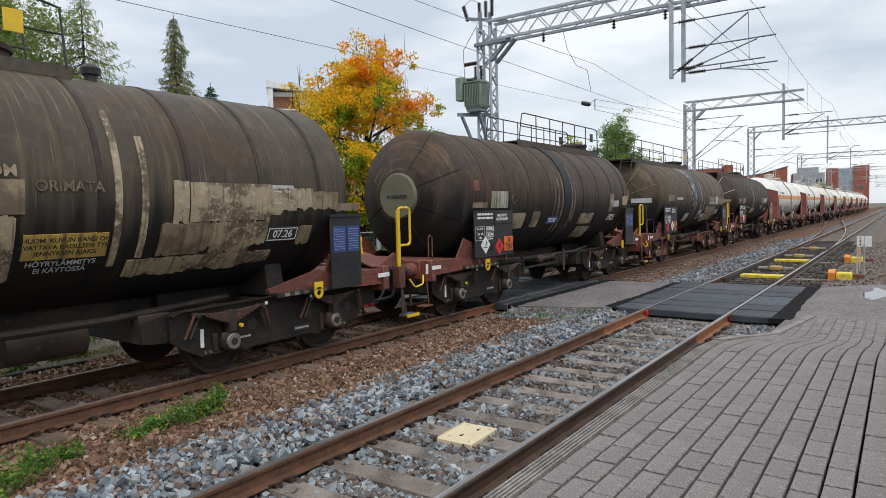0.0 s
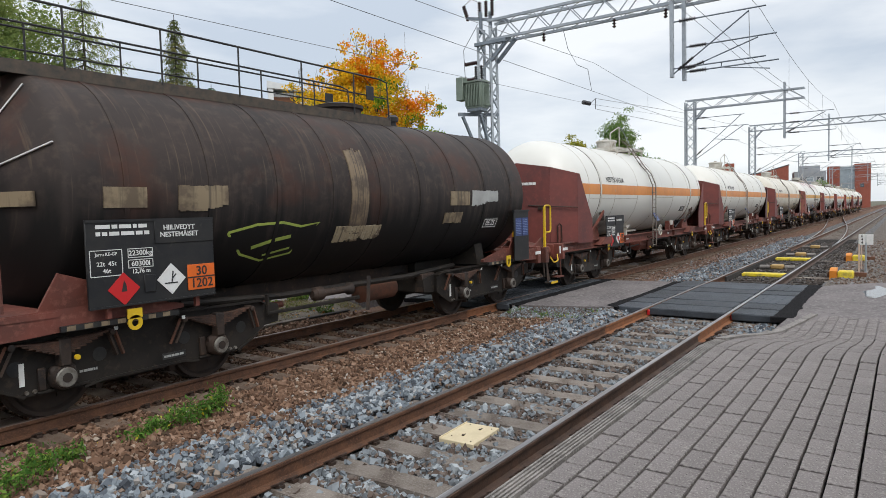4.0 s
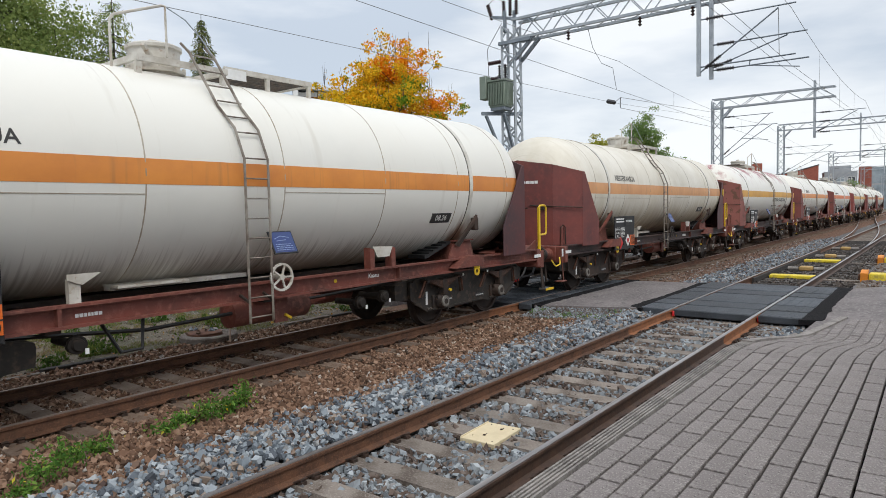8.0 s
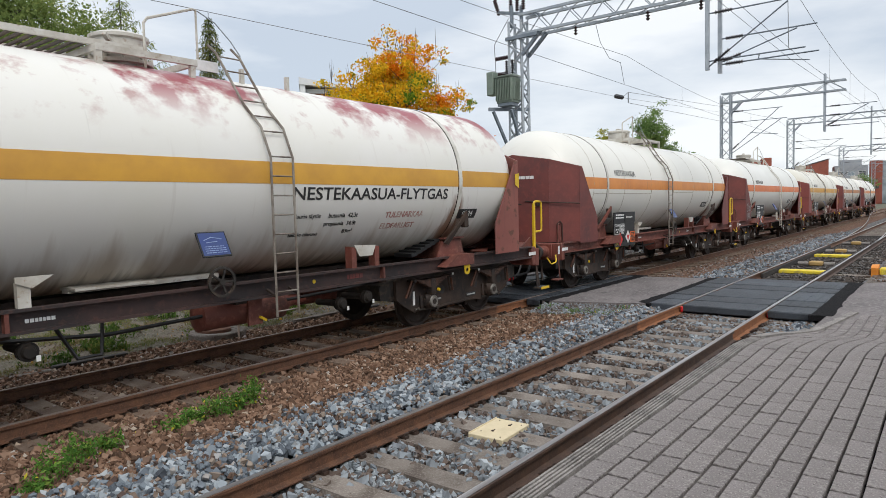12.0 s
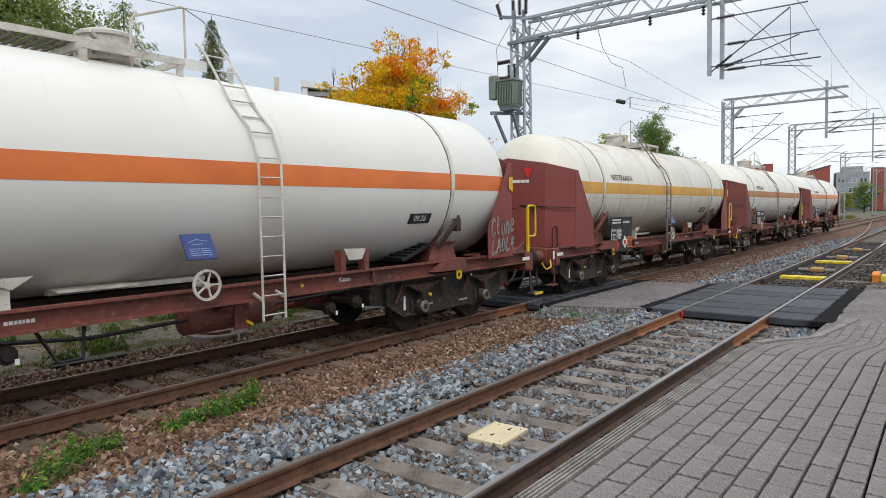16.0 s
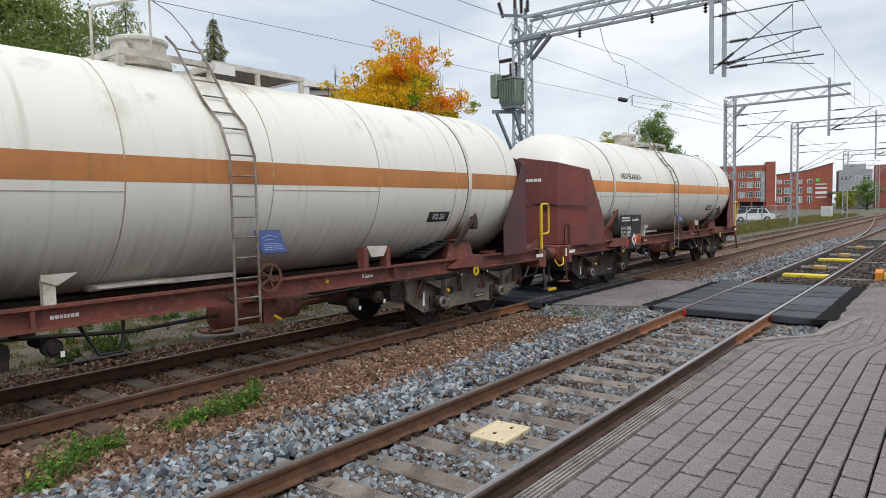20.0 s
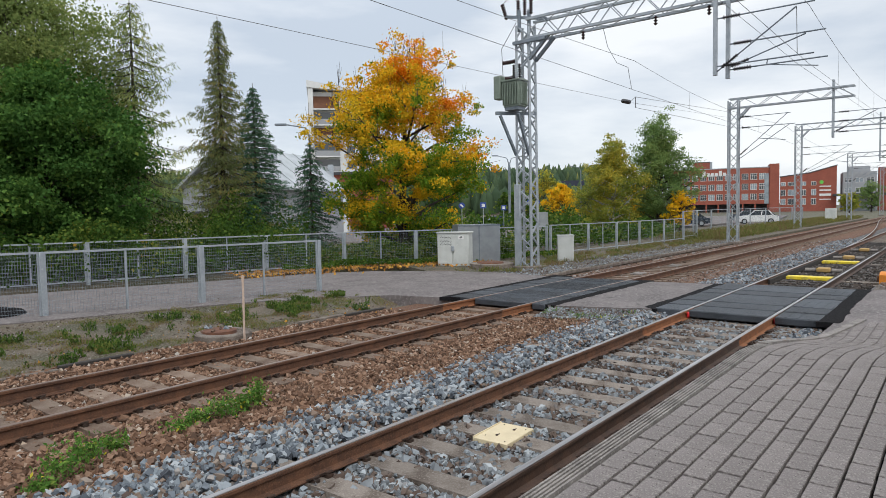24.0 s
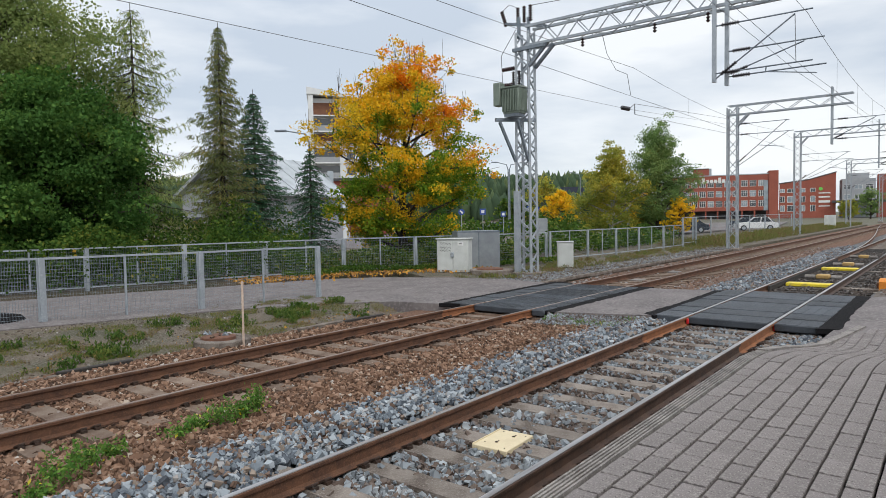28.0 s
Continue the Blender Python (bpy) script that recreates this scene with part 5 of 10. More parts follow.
def leaf_spring(w, s):
    """Stacked leaves over an axle box, the longest on top, each end cut square."""
    g = Geo()
    for k in range(7):
        half, z = 0.47 - 0.062 * k, 0.855 - 0.021 * k
        g.ring_tube([[(w + x, s * 1.19 - 0.05, z + dz), (w + x, s * 1.19 + 0.05, z + dz), (w + x, s * 1.19 + 0.05, z + dz + 0.018), (w + x, s * 1.19 - 0.05, z + dz + 0.018)]
                     for x, dz in ((-half, 0.03 * (half / 0.47) ** 2), (-half * 0.5, 0.008), (0, 0), (half * 0.5, 0.008), (half, 0.03 * (half / 0.47) ** 2))])
    return g


def bogie(wagon, u, paint, wheels):
    """Two-axle bogie: plate side frames with a rolled edge, box headstocks, leaf springs hung on links."""
    b = part("bogie", Geo().box(-0.28, 0.28, -0.95, 0.95, 0.5, 0.84, 0.03).box(-0.2, 0.2, -1.05, 1.05, 0.76, 0.93, 0.02), T["bogie"], wagon, "two-axle bogie with grimy plate side frames")
    b.location = (u, 0, 0)
    for e in (-1, 1):
        part("headstock", Geo().prism([(e * 1.62, 0.9), (e * 1.75, 0.93), (e * 2.1, 0.86), (e * 2.12, 0.8), (e * 2.1, 0.6), (e * 1.7, 0.56), (e * 1.62, 0.56)], -1.02, 1.02, "y"), paint, b)
    for s in (-1, 1):
        lo, hi = min(s * 1.03, s * 1.09), max(s * 1.03, s * 1.09)
        side = [(-1.78, 0.9), (-1.7, 0.95), (-0.7, 0.97), (0.7, 0.97), (1.7, 0.95), (1.78, 0.9), (1.78, 0.58), (1.66, 0.5), (1.32, 0.32), (0.72, 0.3), (0.5, 0.34), (-0.5, 0.34), (-0.72, 0.3), (-1.32, 0.32), (-1.66, 0.5), (-1.78, 0.58)]
        fr = part("side_frame", Geo().prism(side, lo, hi, "y"), paint, b)
        lip = Geo()
        for k in (0, 1, 2, 3, 4):
            (xa, za), (xb, zb) = side[k], side[k + 1]
            lip.beam((xa, s * 1.11, za), (xb, s * 1.11, zb), 0.1, 0.022)
        for k in (7, 9, 10, 11, 13):
            (xa, za), (xb, zb) = side[k], side[k + 1]
            lip.beam((xa, s * 1.095, za), (xb, s * 1.095, zb), 0.03)
        part("flange", lip, paint, fr)
        for w in (-AXLE, AXLE):
            part("axle_box", Geo().box(w - 0.13, w + 0.13, min(s * 1.09, s * 1.2), max(s * 1.09, s * 1.2), 0.37, 0.6, 0.03).lathe([(s * 1.1, 0.14), (s * 1.21, 0.135), (s * 1.235, 0.12)], (w, 0, 0.475), "y", 18)
                 .box(w - 0.23, w - 0.15, min(s * 1.09, s * 1.13), max(s * 1.09, s * 1.13), 0.36, 0.6, 0.01), T["bogie"], b)
            cap = part("axle_cap", Geo().lathe([(s * 1.235, 0.108), (s * 1.25, 0.108), (s * 1.262, 0.098), (s * 1.262, 0.05)], (w, 0, 0.475), "y", 22), T["cap"], b, "worn pale axle cap")
            part("cap_centre", Geo().lathe([(s * 1.255, 0.055), (s * 1.268, 0.05), (s * 1.268, 0.01)], (w, 0, 0.475), "y", 12), T["wheel"], cap)
            part("guide_bar", Geo().box(w - 0.24, w + 0.3, min(s * 1.09, s * 1.12), max(s * 1.09, s * 1.12), 0.325, 0.355, 0.006), paint, b)
            part("leaf_spring", leaf_spring(w, s), T["spring"], b, "rust-brown stacked leaf spring")
            part("spring_buckle", Geo().box(w - 0.06, w + 0.06, s * 1.19 - 0.065, s * 1.19 + 0.065, 0.6, 0.895, 0.012), T["bogie"], b)
            for e in (-1, 1):
                for k in (0.0, 0.075):
                    part("spring_hanger", Geo().beam((w + e * (0.47 + k), s * 1.21, 0.9), (w + e * (0.59 + k), s * 1.16, 0.6), 0.035, 0.028), T["rusty"] if k else T["bogie"], b)
                part("hanger_pin", Geo().lathe([(s * 1.1, 0.035), (s * 1.26, 0.035), (s * 1.265, 0.02)], (w + e * 0.51, 0, 0.885), "y", 10), T["bogie"], b)
                # black disc paints the shade inside a hole; the plate stays solid
                part("frame_hole", Geo().lathe([(s * 1.088, 0.075), (s * 1.092, 0.08), (s * 1.094, 0.06), (s * 1.0945, 0.005)], (w + e * 0.43, 0, 0.63), "y", 16), M["black"], b)
        part("brake_rigging", Geo().beam((-0.6, s * 0.85, 0.28), (0.6, s * 0.85, 0.28), 0.06).box(-0.5, -0.42, s * 0.85 - 0.06, s * 0.85 + 0.06, 0.2, 0.6).box(0.42, 0.5, s * 0.85 - 0.06, s * 0.85 + 0.06, 0.2, 0.6), T["bogie"], b)
        if s < 0:
            part("white_mark", Geo().box(-1.36, -1.31, -1.1, -1.09, 0.44, 0.68), M["white"], b)
            for x in (-0.42, 0.42):
                part("link_mark", Geo().box(x - 0.02, x + 0.02, -1.275, -1.262, 0.9, 0.94), M["white"], b)
            part("frame_print", bars(Geo(), -0.76, -0.56, 0.45, 0.5, -1.09, 1, random.Random(int(u * 10)), 0.004), T["patch_grey"], b)
            part("maker_plate", Geo().box(0.22, 0.54, -1.098, -1.09, 0.4, 0.48, 0.003), M["black"], b)
            part("maker_print", bars(Geo(), 0.24, 0.52, 0.415, 0.465, -1.098, 1, random.Random(3), 0.003), T["patch_grey"], b)
            part("yellow_dot", Geo().lathe([(-1.3, 0.028), (-1.262, 0.028)], (-0.86, 0, 0.68), "y", 10), M["yellow"], b)
            for x in (-1.3, -1.22, 1.2, 1.28):
                part("frame_bolt", Geo().lathe([(-1.115, 0.02), (-1.09, 0.024)], (x, 0, 0.365), "y", 8), T["cap"], b)
    for w in (-AXLE, AXLE):
        g = Geo()
        for s in (-1, 1):
            prof = [(0.735, 0.08), (0.735, 0.15), (0.76, 0.2), (0.775, 0.38), (0.745, 0.42), (0.73, 0.47), (0.725, 0.49), (0.755, 0.49), (0.765, 0.462), (0.86, 0.456), (0.86, 0.41), (0.82, 0.38), (0.81, 0.2), (0.85, 0.15), (0.85, 0.08)]
            g.lathe([(s * a, r) for a, r in prof], (0, 0, 0), "y", 32)
            for k in range(2):
                a = k * math.pi + 0.4
                g.box(0.26 * math.cos(a) - 0.03, 0.26 * math.cos(a) + 0.03, min(s * 0.81, s * 0.825), max(s * 0.81, s * 0.825), 0.26 * math.sin(a) - 0.03, 0.26 * math.sin(a) + 0.03)
        g.lathe([(-1.05, 0.07), (1.05, 0.07)], (0, 0, 0), "y", 10)
        ws = part("wheelset", g, T["wheel"], b, "steel wheels on an axle")
        ws.location = (w, 0, 0.462)
        wheels.append(ws)
    return b


T["spring"] = mat("rusty_leaf_spring", (0.085, 0.042, 0.028), 0.75, 0.1, dark=(0.04, 0.024, 0.018), scale=4, fine=(14, (0.14, 0.068, 0.042), 0.52, 0.72))
T["rusty"] = mat("rust_brown_steel", (0.16, 0.062, 0.035), 0.8, 0.1, dark=(0.08, 0.042, 0.03), scale=5)


def half_turn(g, length):
    """The same piece at the wagon's other end and side."""
    g.v = [(length - x, -y, z) for x, y, z in g.v]
    return g


def running_gear(w, length, frame_paint, bogie_paint, pivot, wheels, rail_at=0.56):
    """Bogies, buffers, couplings, hoses, steps and handrails."""
    bogie(w, pivot, bogie_paint, wheels)
    bogie(w, length - pivot, bogie_paint, wheels)
    for end, s in ((0.0, 1), (length, -1)):
        X_ = lambda u: end + s * u
        part("end_beam", Geo().box(min(X_(0.6), X_(0.76)), max(X_(0.6), X_(0.76)), -1.36, 1.36, 0.84, 1.24, 0.015), frame_paint, w)
        for y in (-0.93, 0.93):
            buf = part("buffer", Geo().box(min(X_(0.56), X_(0.6)), max(X_(0.56), X_(0.6)), y - 0.19, y + 0.19, 0.88, 1.22, 0.01).lathe([(X_(0.56), 0.135), (X_(0.3), 0.125), (X_(0.29), 0.1), (X_(0.22), 0.095)], (0, y, 1.05), "x", 18), frame_paint, w, "red-brown tubular buffer case")
            part("buffer_cuff", Geo().lathe([(X_(0.3), 0.12), (X_(0.26), 0.14), (X_(0.22), 0.128), (X_(0.18), 0.155), (X_(0.14), 0.14), (X_(0.09), 0.172), (X_(0.06), 0.165)], (0, y, 1.05), "x", 18), T["hose"], buf, "black rubber cuff")
            part("buffer_head", Geo().lathe([(X_(0.06), 0.08), (X_(0.045), 0.225), (X_(0.01), 0.225), (end, 0.12)], (0, y, 1.05), "x", 20), T["wheel"], buf)
        part("coupling", Geo().beam((X_(0.6), 0, 1.0), (X_(0.25), 0, 0.98), 0.09).pipe([(X_(0.25), -0.06, 0.98), (X_(-0.02), -0.06, 0.9), (X_(-0.02), 0.06, 0.9), (X_(0.25), 0.06, 0.98)], 0.025, 6).pipe([(X_(0.3), -0.03, 0.95), (X_(0.24), -0.05, 0.62), (X_(0.17), 0.0, 0.56), (X_(0.13), 0.05, 0.63), (X_(0.26), 0.03, 0.95)], 0.028, 6), T["bogie"], w)
        for y, q in ((-0.35, 1), (0.35, 1), (-0.6, 0.8)):
            part("brake_hose", Geo().pipe([(X_(0.62), y, 0.92), (X_(0.5), y * 1.02, 0.8), (X_(0.36), y * 0.98, 0.55), (X_(0.22), y * 0.9, 0.42 / q), (X_(0.08), y * 0.8, 0.4 / q), (X_(0.0), y * 0.74, 0.5)], 0.03, 8), T["hose"], w, "black brake hose")
        part("hose_cock", Geo().box(min(X_(0.04), X_(0.16)), max(X_(0.04), X_(0.16)), -0.33, -0.25, 0.38, 0.46, 0.01), M["red"], w, "red hose coupling")
        part("white_mark", Geo().box(min(X_(0.62), X_(0.9)), max(X_(0.62), X_(0.9)), -1.372, -1.36, 1.06, 1.13), M["white"], w)
        for q in (-1, 1):
            part("hanger_bar", Geo().beam((X_(0.7), q * 0.75, 0.9), (X_(0.67), q * 0.8, 0.35), 0.04), T["bogie"], w)
    xr = length - rail_at
    for turn in (0, 1):
        at = (lambda g: half_turn(g, length)) if turn else (lambda g: g)
        rail = part("handrail", at(Geo().bent([(xr, -1.3, 0.9), (xr, -1.3, 2.22), (xr + 0.33, -1.3, 2.22), (xr + 0.33, -1.3, 1.56), (xr, -1.3, 1.56)], 0.023, 8, 0.09)), M["yellow"], w, "yellow tubular shunter's handrail")
        part("upright", at(Geo().box(xr - 0.035, xr + 0.035, -1.32, -1.28, 0.95, 2.18)), M["yellow"], rail)
        part("corner_post", at(Geo().box(xr - 0.06, xr + 0.1, -1.36, -1.2, 0.82, 1.2, 0.01).prism([(xr - 0.02, 1.2), (xr + 0.04, 1.42), (xr - 0.06, 1.44), (xr - 0.5, 1.22)], -1.24, -1.21, "y").prism([(xr - 0.62, 1.2), (xr + 0.08, 1.2), (xr + 0.04, 1.44), (xr - 0.02, 1.44)], -0.42, -0.39, "y")), frame_paint, w, "red-brown end post with its gusset")
        part("end_ledge", at(plate(Geo(), [(xr - 0.62, -1.22, 1.23), (xr + 0.06, -1.22, 1.23), (xr + 0.1, -0.4, 1.42), (xr - 0.5, -0.4, 1.42)], 0.02)), frame_paint, w)
        step = part("foot_step", at(Geo().box(xr - 0.01, xr + 0.33, -1.46, -1.28, 0.315, 0.34)), T["grating"], w, "grated foot step with a yellow edge")
        slats = Geo()
        for k in range(6):
            slats.box(xr + 0.02 + 0.054 * k, xr + 0.035 + 0.054 * k, -1.45, -1.28, 0.34, 0.352)
        part("step_slats", at(slats), M["galv_dark"], step)
        part("step_edge", at(Geo().box(xr - 0.012, xr + 0.332, -1.475, -1.46, 0.3, 0.352)), M["yellow"], step)
        for q0, q1 in ((0.05, 0.01), (0.02, 0.1)):
            part("step_hanger", at(Geo().beam((xr + q0, -1.3, 1.0), (xr + q1, -1.36, 0.32), 0.035)), T["bogie"], w)
        part("brake_stand", at(Geo().beam((xr - 0.05, -0.5, 1.2), (xr - 0.14, -0.5, 1.62), 0.07, 0.05).box(xr - 0.2, xr - 0.08, -0.54, -0.46, 1.6, 1.72, 0.02)), M["yellow"], w, "yellow uncoupling lever stand")
        part("grab_iron", at(Geo().bent([(0.42, -1.3, 0.98), (0.34, -1.36, 0.83), (0.1, -1.36, 0.79), (0.02, -1.3, 0.94)], 0.016, 6, 0.05)), M["yellow"], w, "yellow bent grab iron")
        part("corner_step", at(Geo().beam((0.47, -1.33, 1.0), (0.5, -1.36, 0.44), 0.045, 0.02).box(0.28, 0.56, -1.42, -1.24, 0.4, 0.43, 0.005)), T["red_frame"], w, "hung corner step plate")
        part("step_mark", at(Geo().box(0.44, 0.5, -1.365, -1.352, 1.0, 1.18)), M["white"], w)
        part("corner_grip", at(Geo().pipe([(0.74, -1.2, 1.24), (0.74, -1.2, 1.66), (0.8, -1.2, 1.7), (0.86, -1.2, 1.66), (0.86, -1.2, 1.24)], 0.013, 6)), frame_paint, w)


EYE_Z = 0.98


def tow_eye(w, u, s=-1):
    """Yellow lifting-eye plate hung on the sill."""
    g = Geo()
    ring = []
    for k in range(16):
        a = math.pi * 2 * k / 16
        ring.append((u + 0.085 * math.cos(a), EYE_Z + 0.085 * math.sin(a)))
    inner = [(u + (p[0] - u) * 0.5, EYE_Z + (p[1] - EYE_Z) * 0.5) for p in ring]
    y0, y1 = s * 1.47, s * 1.45
    n = 16
    g.add([(a, y0, b) for a, b in ring] + [(a, y0, b) for a, b in inner] + [(a, y1, b) for a, b in ring] + [(a, y1, b) for a, b in inner],
          [(i, (i + 1) % n, n + (i + 1) % n, n + i) for i in range(n)] + [(2 * n + i, 3 * n + i, 3 * n + (i + 1) % n, 2 * n + (i + 1) % n) for i in range(n)]
          + [(i, 2 * n + i, 2 * n + (i + 1) % n, (i + 1) % n) for i in range(n)] + [(n + i, n + (i + 1) % n, 3 * n + (i + 1) % n, 3 * n + i) for i in range(n)])
    g.box(u - 0.085, u + 0.085, min(y0, y1), max(y0, y1), EYE_Z + 0.05, EYE_Z + 0.16)
    part("lifting_eye", g, M["yellow"], w, "yellow lifting eye")


def diamond(cx, cz, r, y0, y1):
    return Geo().prism([(cx - r, cz), (cx, cz - r), (cx + r, cz), (cx, cz + r)], y0, y1, "y")


def sign_board(w, u0, u1, z0, z1, y, code, rng, word=None, white_diamond="white", order=(0.2, 0.6)):
    """Data board with the load's hazard plate and diamonds."""
    b = part("sign_board", Geo().box(u0, u1, y, y + 0.03, z0, z1, 0.006).box(u0, u1, y - 0.012, y, z1 - 0.03, z1).box(u0, u1, y - 0.012, y, z0, z0 + 0.02), T["board"], w, "black data board with white print")
    W, H = u1 - u0, z1 - z0
    yy = y - 0.003
    part("print", bars(Geo(), u0 + 0.07 * W, u0 + 0.46 * W, z0 + 0.8 * H, z0 + 0.96 * H, yy, 2, rng), M["white"], b)
    part("print", bars(Geo(), u0 + 0.52 * W, u0 + 0.95 * W, z0 + 0.86 * H, z0 + 0.91 * H, yy, 1, rng), M["white"], b) if not word else part("print", shift(letters(word, 0.085 * H), u0 + 0.7 * W, yy - 0.012, z0 + 0.845 * H), M["white"], b)
    if word:
        part("name_plate", Geo().box(u0 + 0.5 * W, u1 - 0.005, y - 0.013, y, z0 + 0.7 * H, z0 + 0.97 * H, 0.003), T["board"], b)
    rim = Geo()
    for a0, a1, b0, b1 in ((0.02, 0.25, 0.36, 0.66), (0.29, 0.48, 0.55, 0.66), (0.29, 0.48, 0.43, 0.53)):
        x0, x1, q0, q1 = u0 + a0 * W, u0 + a1 * W, z0 + b0 * H, z0 + b1 * H
        rim.box(x0, x1, yy, y, q0, q0 + 0.008).box(x0, x1, yy, y, q1 - 0.008, q1).box(x0, x0 + 0.008, yy, y, q0, q1).box(x1 - 0.008, x1, yy, y, q0, q1)
    part("table_frame", rim, M["white"], b, "white table frame")
    if word:
        for txt, size, cx, cz in (("22300kg", 0.085, 0.385, 0.603), ("60300l", 0.085, 0.385, 0.478), ("12,76 m", 0.07, 0.385, 0.39), ("Jarru KE-GP", 0.05, 0.135, 0.61), ("22t  45t", 0.07, 0.135, 0.5), ("46t", 0.07, 0.135, 0.42)):
            part("data_print", shift(letters(txt, size * H), u0 + cx * W, yy, z0 + cz * H), M["white"], b)
    else:
        part("data_print", bars(bars(Geo(), u0 + 0.04 * W, u0 + 0.23 * W, z0 + 0.4 * H, z0 + 0.63 * H, yy, 4, rng), u0 + 0.31 * W, u0 + 0.46 * W, z0 + 0.45 * H, z0 + 0.64 * H, yy, 3, rng), M["white"], b)
    part("flap_box", Geo().box(u0 + 0.4 * W, u0 + 0.49 * W, y - 0.02, y, z0 + 0.13 * H, z0 + 0.34 * H, 0.006), T["board"], b)
    r = 0.19 * H
    part("hazard_diamond", diamond(u0 + order[0] * W, z0 + 0.2 * H, r, y - 0.008, y), M["red"], b, "red flammable-liquid diamond")
    part("flame", Geo().prism([(u0 + (order[0] + q) * W, z0 + e * H) for q, e in ((-0.02, 0.17), (0.02, 0.17), (0.015, 0.25), (0.0, 0.3), (-0.01, 0.24))], y - 0.011, y - 0.008, "y"), M["black"], b)
    d2 = part("hazard_diamond", diamond(u0 + order[1] * W, z0 + 0.26 * H, r, y - 0.008, y), M["white"], b, "white warning diamond")
    if white_diamond == "warn":
        cx, cz = u0 + order[1] * W, z0 + 0.26 * H
        part("warning_triangle", Geo().prism([(cx - 0.6 * r, cz + 0.3 * r), (cx + 0.6 * r, cz + 0.3 * r), (cx, cz - 0.62 * r)], y - 0.011, y - 0.008, "y"), M["red"], b)
    else:
        cx, cz = u0 + order[1] * W, z0 + 0.26 * H
        part("pictogram", Geo().box(cx - 0.5 * r, cx + 0.4 * r, y - 0.011, y - 0.008, cz - 0.3 * r, cz - 0.22 * r).beam((cx, y - 0.01, cz - 0.2 * r), (cx + 0.1 * r, y - 0.01, cz + 0.5 * r), 0.012).beam((cx, y - 0.01, cz), (cx + 0.3 * r, y - 0.01, cz + 0.3 * r), 0.01), M["black"], b)
    hx0, hx1, hz0, hz1 = u0 + 0.755 * W, u1 - 0.01, z0 + 0.09 * H, z0 + 0.41 * H
    h = part("hazard_plate", Geo().box(hx0, hx1, y - 0.014, y, hz0, hz1, 0.003), T["hazard"], b, "orange hazard number plate")
    up, low = code
    part("number", shift(letters(up, 0.16 * H), (hx0 + hx1) / 2, y - 0.018, hz0 + 0.73 * (hz1 - hz0)), M["black"], b)
    part("number", shift(letters(low, 0.16 * H), (hx0 + hx1) / 2, y - 0.018, hz0 + 0.25 * (hz1 - hz0)), M["black"], b)
    part("plate_line", Geo().box(hx0, hx1, y - 0.018, y - 0.014, (hz0 + hz1) / 2 - 0.008, (hz0 + hz1) / 2 + 0.008), M["black"], b)
    for up_ in (u0 + 0.15 * W, u1 - 0.15 * W):
        part("board_post", Geo().beam((up_, y + 0.06, z0 - 0.12), (up_, y + 0.06, z1 - 0.2), 0.05), T["red_frame"], w)
    return b


def shell(R, zc, u0, u1, z0, z1, n=1, rows=4, lift=0.004, skirt=True, side=-1, nu=2):
    """A painted patch or plate that follows the tank's side."""
    g = Geo()
    a0, a1 = math.asin((z0 - zc) / R), math.asin((z1 - zc) / R)
    rows = max(rows, int((a1 - a0) / 0.11) + 1)
    for r in (R + lift, R - 0.01):
        k = len(g.v)
        vs = [(u0 + (u1 - u0) * i / (nu - 1), side * r * math.cos(a0 + (a1 - a0) * j / rows), zc + r * math.sin(a0 + (a1 - a0) * j / rows)) for j in range(rows + 1) for i in range(nu)]
        g.v += vs
        g.f += [(k + j * nu + i, k + j * nu + i + 1, k + (j + 1) * nu + i + 1, k + (j + 1) * nu + i) for j in range(rows) for i in range(nu - 1)]
    m = (rows + 1) * nu
    edge = [i for i in range(nu)] + [j * nu + nu - 1 for j in range(1, rows + 1)] + [rows * nu + i for i in range(nu - 2, -1, -1)] + [j * nu for j in range(rows - 1, 0, -1)]
    g.f += [(edge[i], edge[(i + 1) % len(edge)], m + edge[(i + 1) % len(edge)], m + edge[i]) for i in range(len(edge))]
    return g


def ragged(R, zc, u0, u1, z0, z1, rng, lift=0.014):
    """Old paint scraped away in narrow strips, uneven along its lower edge."""
    g = Geo()
    u, low = u0, 0.0
    while u < u1 - 0.005:
        du = min(rng.uniform(0.02, 0.07), u1 - u)
        low = max(0.0, min(1.0, low + rng.uniform(-0.35, 0.35)))
        h = shell(R, zc, u, u + du, z0 + (z1 - z0) * 0.3 * low, z1 - (z1 - z0) * 0.06 * rng.random(), rows=3, lift=lift)
        g.add(h.v, h.f)
        u += du
    return g


